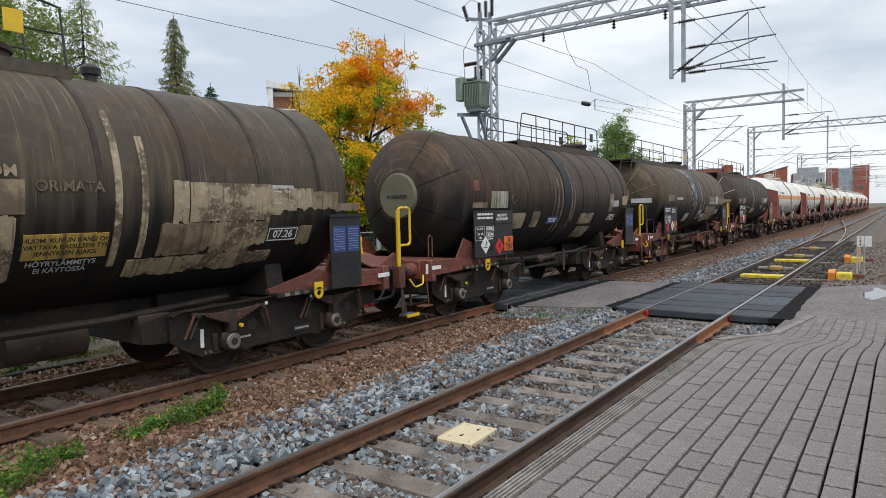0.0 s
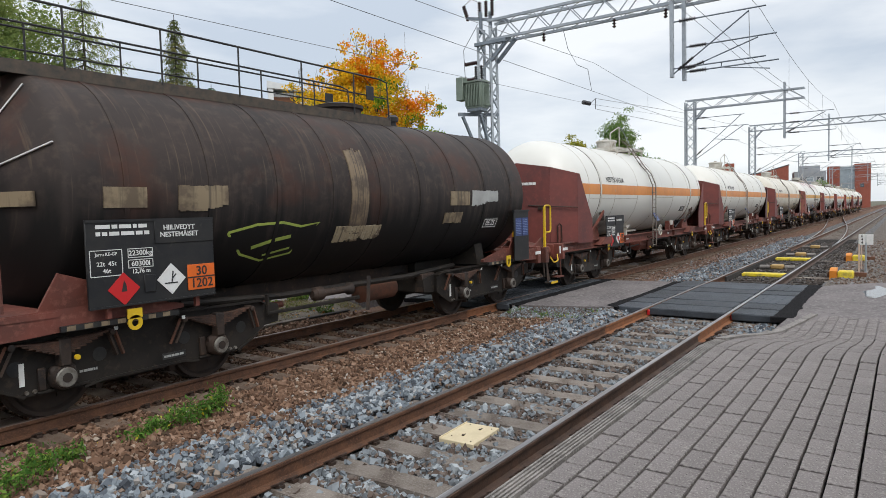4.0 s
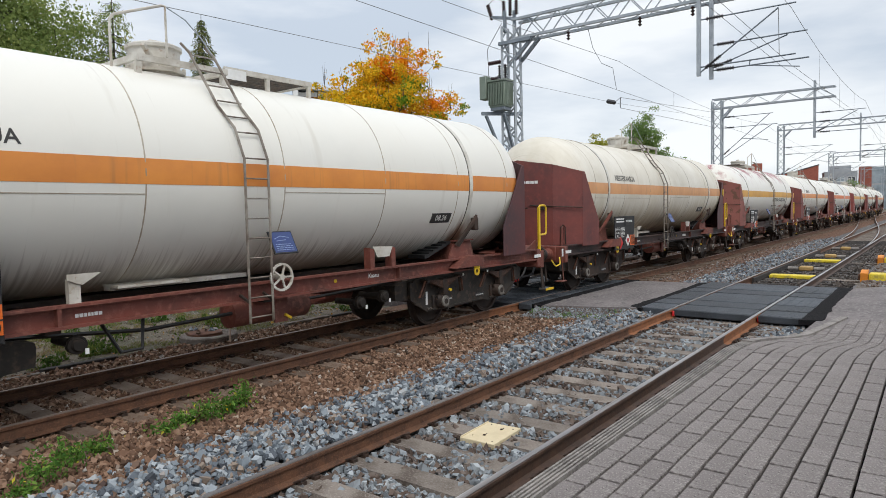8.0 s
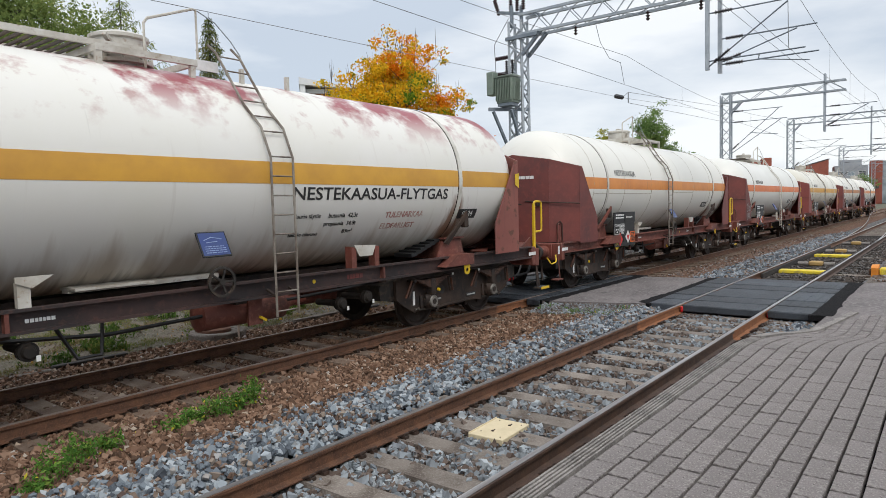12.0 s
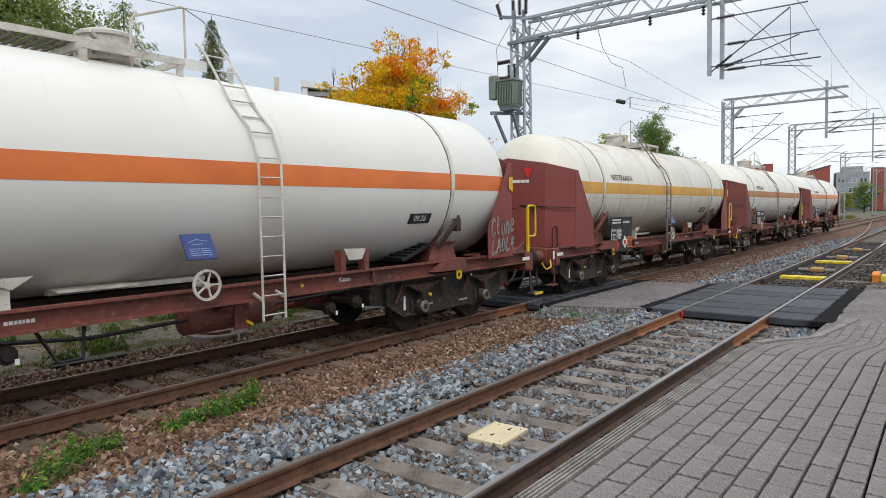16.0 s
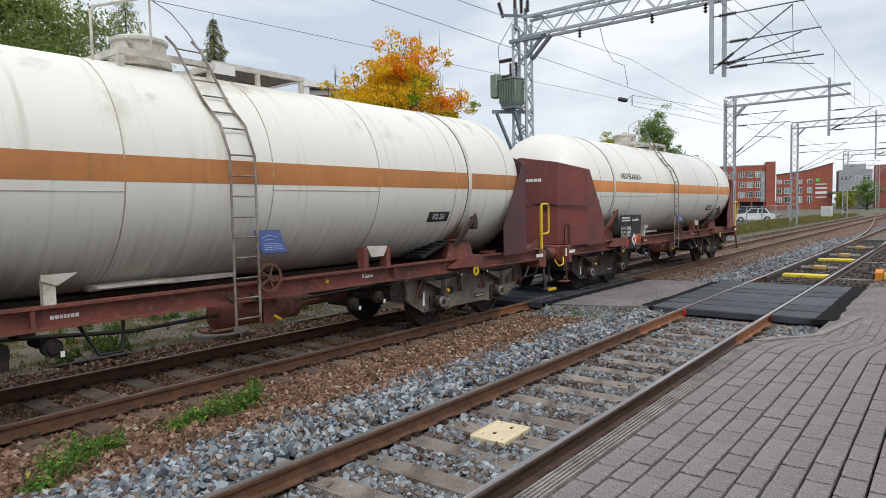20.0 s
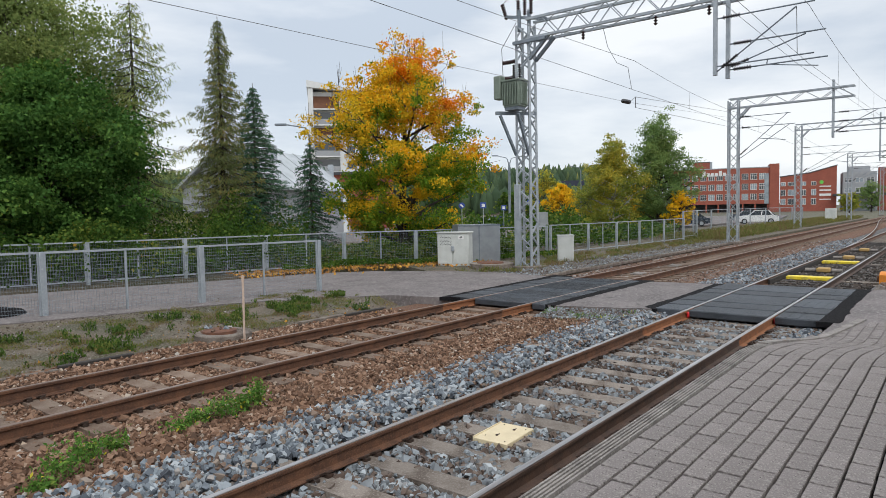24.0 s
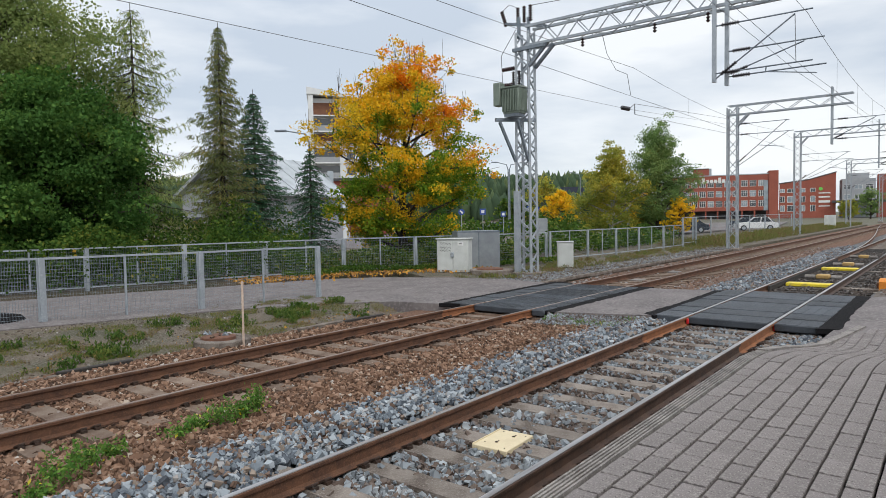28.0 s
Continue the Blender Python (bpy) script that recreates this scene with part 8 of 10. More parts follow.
for k in range(1, 9):
    tank_m, stripe_m, label = LOOKS[k]
    x = FRONT["g"] + 16.0 * k + (0.0, 0.0, 0.0, 0.05, 0.04, 0.03, -0.13, -0.06, -0.05)[k]
    w = copy_thing(gas, pose(x, FAR, 0))
    if k == 5:
        w.scale.x = 0.9888  # a slightly shorter wagon
    w["label"] = label
    ws = []
    for o in w.children_recursive:
        n = o.name.split(".")[0]
        if n == "wheelset":
            ws.append(o)
        elif n == "tank":
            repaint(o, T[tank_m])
        elif n == "stripe":
            repaint(o, T[stripe_m])
    TRAIN.append((w, ws, x))
    by = {}
    for o in w.children_recursive:
        by.setdefault(o.name.split(".")[0], []).append(o)
    for n in ("front_panel", "cheek_panel", "end_shield"):
        for o in by[n]:
            front = o.data.vertices[0].co.x < 8
            repaint(o, T[SHIELDS[k][0 if front else 1]])
    if k in (2, 3):  # an older, darker frame with its owner's mark
        for o in by["side_sill"]:
            repaint(o, T["sill_dark"])
        o = by["sill_word"][0]
        o.data = bars(Geo(), 9.85, 10.2, 1.08, 1.16, -1.274, 1, random.Random(k), 0.003, 0.9).mesh("sill_word", T["red_oxide"] if k == 3 else M["white"])
    if k == 7:
        for n in ("side_frame", "flange", "leaf_spring"):
            for o in by[n]:
                repaint(o, T["bogie_tan"])
    if k in (2, 3, 4):
        for n in ("side_frame", "flange"):
            for o in by[n]:
                repaint(o, T["bogie"])
    o = by["date"][0]
    u = 13.0 if k == 3 else 11.835
    o.data = wrap(letters(DATES[k], 0.15, thick=0.001), 1.42, 2.64, 11.835, 2.015, 0.008).mesh("date", M["white"])
    if k == 3:
        by["date_plate"][0].location.x += 1.15
    for o in by["hand_wheel"]:
        repaint(o, T["rusty"] if k in (7, 8) else T["bogie_grey"] if k in (2, 3, 4) else T["dirty_white"])
    if k not in (3, 5):
        by["hand_wheel"][0].location.x -= 0.3
    if k in (5, 6, 7):
        repaint(by["info_plate"][0], T["info_blue"])
    if k == 2:
        by["ladder"][0].location.x -= 0.25
    if k in (3, 5):
        # the type with its ladder behind the hand wheel and a smooth tank
        for n, dx in (("walkway_frame", -2.3), ("grating", -2.3), ("ladder", 0.86), ("info_plate", -0.6), ("hand_wheel", -0.76), ("platform_railing", 0.9), ("guard_rope", 0.9)):
            by[n][0].location.x += dx
        for n in ("weld_seam", "plate_seam"):
            for o in by.get(n, []):
                bpy.data.objects.remove(o)
        for o in by["rung"] + by["ladder"] + by["ladder_foot"]:
            if k == 5:
                repaint(o, T["dirty_white"])
    if k in (2, 3, 5, 6):
        for q in (-1, 1):
            part("yellow_flag", Geo().prism([(14.44, 2.56), (14.44, 2.78), (14.58, 2.8), (14.58, 2.5)], q * 1.462 - 0.004, q * 1.462 + 0.004, "y"), M["yellow"], w, "yellow flag mark")
    if k == 5:
        for word, z, hh in (("Clone", 1.62, 0.34), ("LADL*", 1.27, 0.26)):
            part("sprayed_tag", sprayed(word, 13.76, z, 0.84, hh, -1.477), T["spray_grey"], w, "grey sprayed graffiti")
            part("sprayed_tag", sprayed(word, 1.56, z, 0.78, hh, -1.477), T["spray_grey"], w, "grey sprayed graffiti")
    if k == 6:
        part("red_triangle", plate(Geo(), [(0.8, -0.36, 3.12), (0.874, -0.6, 3.12), (0.837, -0.48, 2.88)], 0.01), M["red"], w, "red warning triangle")
    if k == 7:
        def scribble(pts):
            g = Geo()
            ribbon(g, rounded([(px, pz) for px, py, pz in pts]), 0.011, -1.477)
            return g
        rs = random.Random(77)
        for j in range(4):
            pts = [(1.62 + 0.09 * i, -1.4, 1.45 + 0.17 * j + rs.uniform(-0.12, 0.12)) for i in range(8 - j)]
            part("sprayed_tag", scribble(pts), T["spray_grey"], w, "thin white scribble")
    if k == 3:
        bpy.data.objects.remove(by["name"][0])
        ink = lambda txt, size, u, z, mt: part("name", wrap(letters(txt, size, thick=0.001), 1.42, 2.64, u, z, 0.004), mt, w, "painted words")
        wide = letters("NESTEKAASUA-FLYTGAS", 0.255, thick=0.001)
        wide.v = [(p[0] * 1.24, p[1], p[2]) for p in wide.v]
        part("name", wrap(wide, 1.42, 2.64, 10.52, 2.37, 0.004), M["black"], w, "painted words")
        ink("TULENARKAA", 0.15, 11.2, 2.04, T["faded_red"])
        ink("ELDFARLIGT", 0.15, 11.1, 1.86, T["faded_red"])
        ink("Suurin täytös", 0.092, 9.11, 2.06, T["board"])
        ink("Säiliön tilavuus", 0.092, 9.13, 1.8, T["board"])
        ink("butaania  42,3t", 0.1, 9.8, 2.06, T["board"])
        ink("propaania  34,8t", 0.1, 9.78, 1.94, T["board"])
        ink("83m³", 0.1, 9.98, 1.82, T["board"])


def travel(t):
    """Metres that the train has gone after t seconds; it slows a little."""
    return 8.48 * t - 0.0162 * t * t


def motions():
    times = [round(0.08 * i, 2) for i in range(351)]
    for w, wheels, x in TRAIN:
        walk(w, [(0.5 * i, pose(x - travel(0.5 * i), FAR, 0)) for i in range(57)])
        for o in wheels:
            p = o.location.copy()
            walk(o, [(t, Matrix.Translation(p) @ Matrix.Rotation(-travel(t) / 0.456, 4, "Y")) for t in times])

# ---- trees, shrubs and weeds ----
G_ = {}
G_["maple"] = island_mat("yellow_maple_leaves", [(0.0, (0.2, 0.23, 0.02)), (0.25, (0.6, 0.42, 0.025)), (0.6, (0.84, 0.55, 0.025)), (0.9, (0.86, 0.44, 0.02)), (1.0, (0.7, 0.32, 0.03))], 0.75, 0.8, 0.5, 0.12, 0.4)
G_["maple_orange"] = island_mat("orange_maple_leaves", [(0.0, (0.6, 0.4, 0.02)), (0.4, (0.88, 0.38, 0.018)), (0.8, (0.86, 0.24, 0.014)), (1.0, (0.6, 0.15, 0.02))], 0.75, 0.8, 0.4, 0.12, 0.4)
G_["maple_green"] = island_mat("green_maple_leaves", [(0.0, (0.06, 0.14, 0.014)), (0.4, (0.14, 0.27, 0.022)), (0.75, (0.3, 0.37, 0.03)), (1.0, (0.7, 0.45, 0.025))], 0.75, 0.9, 0.4, 0.12, 0.4)
G_["olive"] = island_mat("olive_green_leaves", [(0.0, (0.1, 0.155, 0.045)), (0.5, (0.21, 0.275, 0.085)), (0.85, (0.32, 0.37, 0.12)), (1.0, (0.46, 0.44, 0.13))], 0.75, 0.5, 0.5, 0.12, 0.5)
G_["green"] = island_mat("deep_green_leaves", [(0.0, (0.03, 0.085, 0.018)), (0.5, (0.068, 0.155, 0.033)), (0.85, (0.14, 0.25, 0.05)), (1.0, (0.36, 0.36, 0.06))], 0.75, 0.6, 0.5, 0.12, 0.35)
G_["larch"] = island_mat("larch_needles", [(0.0, (0.13, 0.185, 0.06)), (0.5, (0.24, 0.3, 0.1)), (0.85, (0.37, 0.38, 0.11)), (1.0, (0.52, 0.4, 0.08))], 0.75, 0.5, 0.5, 0.12, 0.3)
G_["larch2"] = island_mat("olive_conifer_needles", [(0.0, (0.1, 0.135, 0.055)), (0.5, (0.18, 0.215, 0.08)), (0.8, (0.28, 0.25, 0.085)), (1.0, (0.42, 0.23, 0.06))], 0.75, 0.6, 0.5, 0.12, 0.4)
G_["spruce"] = island_mat("spruce_needles", [(0.0, (0.03, 0.085, 0.05)), (0.6, (0.075, 0.16, 0.09)), (1.0, (0.15, 0.22, 0.11))], 0.75, 0.6, 0.4, 0.12, 0.2)
G_["birch"] = island_mat("turning_birch_leaves", [(0.0, (0.12, 0.19, 0.04)), (0.4, (0.29, 0.32, 0.06)), (0.75, (0.52, 0.43, 0.06)), (1.0, (0.72, 0.46, 0.05))], 0.75, 0.35, 0.55, 0.12, 0.4)
G_["willow"] = island_mat("pale_green_leaves", [(0.0, (0.1, 0.185, 0.06)), (0.6, (0.21, 0.31, 0.1)), (1.0, (0.35, 0.39, 0.12))], 0.75, 0.3, 0.5, 0.12, 0.4)
G_["shrub"] = island_mat("mixed_shrub_leaves", [(0.0, (0.022, 0.05, 0.011)), (0.6, (0.07, 0.14, 0.022)), (0.88, (0.2, 0.23, 0.04)), (1.0, (0.6, 0.34, 0.05))], 0.75, 0.5, 0.45, 0.12, 0.35)
G_["weed"] = island_mat("weed_leaves", [(0.0, (0.052, 0.130, 0.026)), (0.7, (0.130, 0.260, 0.046)), (0.93, (0.208, 0.312, 0.065)), (1.0, (0.780, 0.585, 0.039))], 0.75, 0, 0, 0.12, 0.3)
G_["verge_weed"] = island_mat("low_verge_weeds", [(0.0, (0.03, 0.06, 0.015)), (0.5, (0.08, 0.145, 0.03)), (0.8, (0.17, 0.2, 0.045)), (1.0, (0.26, 0.17, 0.08))], 0.75, 1.2, 0.4, 0.12, 0.3)
G_["grass"] = island_mat("verge_grass", [(0.0, (0.07, 0.1, 0.026)), (0.3, (0.15, 0.19, 0.045)), (0.6, (0.25, 0.22, 0.09)), (0.8, (0.2, 0.11, 0.065)), (1.0, (0.42, 0.32, 0.17))], 0.75, 0.6, 0.5, 0.12, 0.4)
G_["fallen"] = island_mat("fallen_leaves", [(0.0, (0.330, 0.132, 0.022)), (0.6, (0.550, 0.297, 0.044)), (1.0, (0.242, 0.110, 0.044))], 0.7)
G_["wood_far"] = island_mat("far_forest", [(0.0, (0.031, 0.054, 0.031)), (0.6, (0.060, 0.093, 0.048)), (0.85, (0.119, 0.145, 0.051)), (1.0, (0.340, 0.255, 0.051))], 0.9, 0.02, 0.4, 0.1)


def maple_zones(pos, rng):
    """Green low and to the sunless side, orange on the crown's top and flank, yellow between."""
    nz = np.array([noise.noise(Vector((p[0] * 0.75, p[1] * 0.75, p[2] * 0.95))) for p in pos])
    side = (pos[:, 0] - pos[:, 1]) / 6.0
    warm = nz * 1.5 + (pos[:, 2] - 4.2) * 0.14 + rng.normal(0, 0.16, len(pos))
    hot = nz * 0.9 + side * 0.5 + (pos[:, 2] - 6.8) * 0.13 + rng.normal(0, 0.15, len(pos))
    return np.where(warm < 0.02 + 0.16 * side, 2, np.where(hot > 0.56, 1, 0))


def leaf_cloud(name, pos, size, material, seed, long=1.0, flat=0.0, axis=None, wide=0.42):
    """Leaves as bent four-cornered blades in random turns at the places pos."""
    rng = np.random.default_rng(seed)
    n = len(pos)
    u = rng.normal(size=(n, 3))
    if axis is not None:
        u = axis + 0.35 * u
    u /= np.linalg.norm(u, axis=1)[:, None]
    v = rng.normal(size=(n, 3))
    v[:, 2] *= 1 - flat
    v -= (v * u).sum(1)[:, None] * u
    v /= np.linalg.norm(v, axis=1)[:, None] + 1e-9
    w = np.cross(u, v)
    s = (size * rng.uniform(0.6, 1.35, n))[:, None]
    a, c = pos - u * s * long * 0.5, pos + u * s * long * 0.5
    b, d = pos + v * s * wide + w * s * 0.1, pos - v * s * wide + w * s * 0.1
    verts = np.stack([a, b, c, d], 1).reshape(-1, 3)
    k = 4 * np.arange(n)[:, None]
    faces = np.concatenate([k + np.array([[0, 1, 2]]), k + np.array([[0, 2, 3]])])
    return fast_mesh(name, verts, faces, material)


def broadleaf(label, base, height, radius, leaves, size, material, seed, bottom=0.12, bark=None, lean=(0, 0), gaps=0.5, tips=0, peak=0.45, taper=0.6, zones=None, wide=0.3, tight=1.0):
    """Trunk, forking limbs and a crown of leaf clumps gathered round the limbs' ends."""
    rng = np.random.default_rng(seed)
    rnd = random.Random(seed)
    t = thing("tree", label, "tree", pose(*base))
    bark = bark or M["bark"]
    top_h = height * 0.82
    trunk_pts = [(lean[0] * k / 6 + rnd.uniform(-0.08, 0.08), lean[1] * k / 6 + rnd.uniform(-0.08, 0.08), -0.3 + (top_h + 0.3) * k / 6) for k in range(7)]
    part("trunk", Geo().pipe(trunk_pts, height * 0.02 + 0.05, 9, 0.02), bark, t)
    ends = []
    for k in range(34):
        f = bottom + (0.96 - bottom) * (k + rnd.random()) / 34
        an = k * 2.4 + rnd.uniform(-0.3, 0.3)
        q = (f - bottom) / (0.96 - bottom)
        reach = radius * (min(1.0, 0.55 + 0.45 * q / peak) if q < peak else max(0.12, 1 - (q - peak) / (1.04 - peak)) ** taper) * rnd.uniform(0.72, 1.02)
        z0 = height * f * 0.8
        z1 = min(height * 0.97, z0 + reach * rnd.uniform(0.15, 0.6))
        p0 = Vector((lean[0] * f, lean[1] * f, z0))
        p2 = Vector((lean[0] * f + reach * math.cos(an), lean[1] * f + reach * math.sin(an), z1))
        p1 = p0.lerp(p2, 0.5) + Vector((0, 0, rnd.uniform(-0.1, 0.35) * reach * 0.4))
        g = Geo().pipe([p0, p1, p2], 0.012 * height * (1.05 - f) + 0.02, 6, 0.012)
        for q in range(4):
            s = p0.lerp(p2, rnd.uniform(0.4, 0.9))
            e = s + Vector((rnd.uniform(-1, 1), rnd.uniform(-1, 1), rnd.uniform(0.1, 1.1))) * radius * 0.28
            g.pipe([s, s.lerp(e, 0.5) + Vector((0, 0, 0.06)), e], 0.018, 4, 0.006)
            ends.append(e)
        part("limb", g, bark, t)
        ends += [p2, p1.lerp(p2, 0.5), p1]
    for k in range(6):
        ends.append(Vector((lean[0] * 0.9 + rnd.uniform(-0.4, 0.4) * radius * 0.3, lean[1] * 0.9 + rnd.uniform(-0.4, 0.4) * radius * 0.35, height * rnd.uniform(0.84, 0.97))))
    ends = np.array([tuple(e) for e in ends])
    clumps = max(len(ends), int(leaves / 45))
    c = ends[rng.integers(0, len(ends), clumps)] + np.clip(rng.normal(size=(clumps, 3)), -1.6, 1.6) * radius * np.array([0.085, 0.085, 0.07])
    keep = np.array([noise.noise(Vector(tuple(p * (1.6 / radius))) + Vector((seed, 0, 0))) > -gaps for p in c])
    c = c[keep]
    k = rng.integers(0, len(c), leaves)
    spread = rng.uniform(0.04, 0.095, len(c))[k][:, None] * radius * tight
    pos = c[k] + np.clip(rng.normal(size=(leaves, 3)), -1.7, 1.7) * spread * np.array([1, 1, 0.6])
    pos = pos[pos[:, 2] > 0.05]
    if zones is None:
        ob = new("crown", leaf_cloud("crown", pos, size, material, seed, 1.15, wide=wide))
        ob.parent = t
    else:
        bare = (pos[:, 0] - pos[:, 1] < 0.6) & (pos[:, 2] > height * 0.5) & (rng.random(len(pos)) < 0.35)
        pos = pos[~bare]
        pick = zones(pos, rng)
        for j, (mt, lb) in enumerate(material):
            ob = new("crown", leaf_cloud("crown", pos[pick == j], size, mt, seed + j, 1.15, wide=wide))
            ob.parent = t
            ob["label"] = lb
    if tips:
        g = Geo()
        for q in range(tips):
            e = ends[rnd.randrange(len(ends))]
            if e[2] > height * 0.55:
                g.pipe([e, (e[0] + rnd.uniform(-0.2, 0.2), e[1] + rnd.uniform(-0.2, 0.2), e[2] + rnd.uniform(0.5, 1.1))], 0.012, 4, 0.004)
        part("bare_twigs", g, bark, t, "bare twigs above the crown")
    return t


def conifer(label, base, height, radius, material, seed, droop=0.35, whorls=30, per=6, needles=26, start=0.06, length=0.34, shape=0.9, thin=1.0, lift=0.0):
    """Straight trunk with whorls of drooping branches, each fringed with needle sprays."""
    rnd, rng = random.Random(seed), np.random.default_rng(seed)
    t = thing("tree", label, "tree", pose(*base))
    part("trunk", Geo().pipe([(0, 0, -0.3), (0.03, 0.02, height * 0.5), (0, 0, height)], 0.012 * height + 0.04, 8, 0.012), M["bark"], t)
    pos, ax = [], []
    g = Geo()
    for i in range(whorls):
        f = start + (1 - start) * i / whorls
        z = height * f
        r = radius * (1 - f) ** shape * rnd.uniform(0.75, 1.1) + 0.08
        for k in range(per):
            an = 2 * math.pi * (k + rnd.random()) / per
            ln = r * rnd.uniform(0.55, 1.12)
            dx, dy = math.cos(an), math.sin(an)
            pts = [Vector((dx * ln * q, dy * ln * q, z - droop * ln * (q ** 1.4) + (0.35 * droop + lift) * ln * max(0, q - 0.55))) for q in (0, 0.35, 0.7, 1.0)]
            g.pipe(pts, 0.012 + 0.006 * ln, 4, 0.004)
            m = max(5, int(1.7 * needles * ln / radius * thin))
            for q in range(m):
                s = rnd.uniform(0.12, 1.0) * 2.999
                j = int(s)
                p = pts[j].lerp(pts[j + 1], s - j)
                side = rnd.choice((-1, 1)) * rnd.uniform(0, 0.22) * ln
                pos.append((p.x - dy * side + rnd.uniform(-0.05, 0.05), p.y + dx * side + rnd.uniform(-0.05, 0.05), p.z - abs(rnd.gauss(0, 0.09)) - 0.04))
                ax.append((dx * 0.7 - dy * rnd.uniform(-0.8, 0.8), dy * 0.7 + dx * rnd.uniform(-0.8, 0.8), -droop - rnd.uniform(0, 0.5)))
    part("branchwork", g, M["bark"], t)["kind"] = "stuff"
    ob = new("needles", leaf_cloud("needles", np.array(pos), length * 0.85, material, seed, 1.4, 0.0, np.array(ax), 0.1))
    ob.parent = t
    return t


broadleaf("maple in yellow, orange and green autumn leaves", (23.6, 21.35, 0.0), 10.7, 4.5, 98000, 0.105, [(G_["maple"], "yellow autumn leaves"), (G_["maple_orange"], "orange autumn leaves"), (G_["maple_green"], "leaves still green")], 21, 0.02, gaps=0.2, tips=520, peak=0.4, taper=0.5, zones=maple_zones, wide=0.4, tight=0.66, lean=(0.25, -0.15))
broadleaf("tall olive green broadleaf tree behind the fence", (10.2, 31.2, 0.0), 14.0, 5.3, 105000, 0.11, G_["olive"], 22, 0.03, gaps=0.33, peak=0.5, wide=0.4)
broadleaf("olive green broadleaf tree at the wood's edge", (4.2, 32.5, 0.0), 13.5, 5.4, 12000, 0.2, G_["olive"], 23, 0.03, gaps=0.5, peak=0.5)
broadleaf("rounded deep green alder before the taller trees", (10.1, 27.2, 0.0), 8.1, 3.8, 100000, 0.125, G_["green"], 24, 0.02, gaps=0.85, peak=0.32, taper=0.55, wide=0.4)
conifer("pale larch with drooping sparse branches", (13.9, 28.0, 0.0), 11.6, 4.5, G_["larch"], 31, 0.75, 34, 5, 110, 0.04, 0.19, 0.62, lift=1.15)
conifer("tall thin olive-brown conifer behind the fence", (17.4, 26.9, 0.0), 11.3, 2.8, G_["larch2"], 32, 0.75, 46, 7, 95, 0.03, 0.18, 0.8, lift=0.8)
conifer("dark green spruce beside the lane", (20.4, 28.6, 0.0), 8.9, 2.9, G_["spruce"], 33, 0.15, 34, 8, 95, 0.03, 0.2, 0.8)
conifer("young dark spruce beside the maple", (21.7, 25.8, 0.0), 6.0, 2.2, G_["spruce"], 34, 0.3, 22, 7, 60, 0.03, 0.2, 0.85)
conifer("young spruce under the larch", (17.6, 25.0, 0.0), 3.2, 1.6, G_["spruce"], 35, 0.3, 16, 7, 50, 0.02, 0.2, 0.8)
broadleaf("yellowing birch beyond the fence", (53.6, 23.8, 0.0), 8.4, 3.6, 32000, 0.15, G_["birch"], 41, 0.04, M["birch_bark"], gaps=0.6, peak=0.28, taper=1.0)
broadleaf("upright green willow beyond the fence", (57.6, 21.2, 0.0), 10.9, 3.9, 40000, 0.15, G_["willow"], 42, 0.04, gaps=0.6, peak=0.26, taper=1.1)
broadleaf("orange rowan beside the willow", (55.5, 18.6, 0.0), 3.6, 1.5, 3000, 0.17, G_["maple"], 43, 0.1, gaps=0.6)
for i, (x, y, h, r, m) in enumerate(((88, 47, 6.0, 3.0, "maple"), (96, 44, 6.5, 3.0, "birch"), (82, 52, 5.0, 3.2, "shrub"), (104, 41, 7.0, 3.2, "maple"), (98, 56, 9.0, 4.0, "birch"), (75, 60, 9.0, 4.0, "green"), (112, 47, 8.0, 4.0, "green"), (215, 19.5, 9.0, 4.0, "willow"), (205, 23.5, 5.0, 3.0, "birch"))):
    broadleaf("roadside tree in early autumn colours" if m != "maple" else "orange roadside tree in autumn", (x, y, 0), h, r, 2600, 0.42, G_[m], 60 + i, 0.05, gaps=0.6)


def strip_leaves(name, label, line, width, h, n, size, material, seed, z=0.0, long=1.0):
    """Uncountable leaves along a line, as one cover."""
    rng = np.random.default_rng(seed)
    p = np.array(line, float)
    seg = np.linalg.norm(np.diff(p, axis=0), axis=1)
    s = rng.random(n) * seg.sum()
    k = np.minimum(np.searchsorted(np.cumsum(seg), s), len(seg) - 1)
    f = (s - np.concatenate([[0], np.cumsum(seg)])[k]) / seg[k]
    q = p[k] + (p[k + 1] - p[k]) * f[:, None]
    d = (p[k + 1] - p[k]) / seg[k][:, None]
    off = rng.normal(0, width / 2.2, n)
    q = q + np.stack([-d[:, 1], d[:, 0]], 1) * off[:, None]
    hh = h * np.array([0.55 + 0.6 * noise.noise(Vector((a * 0.45, b * 0.45, seed))) for a, b in q])
    zz = z + np.maximum(0.02, hh) * rng.random(n) ** 0.75
    ob = new(name, leaf_cloud(name, np.stack([q[:, 0], q[:, 1], zz], 1), size, material, seed, long))
    return tagged(ob, label, "shrubs" if h > 0.6 else "plants", "", "stuff")


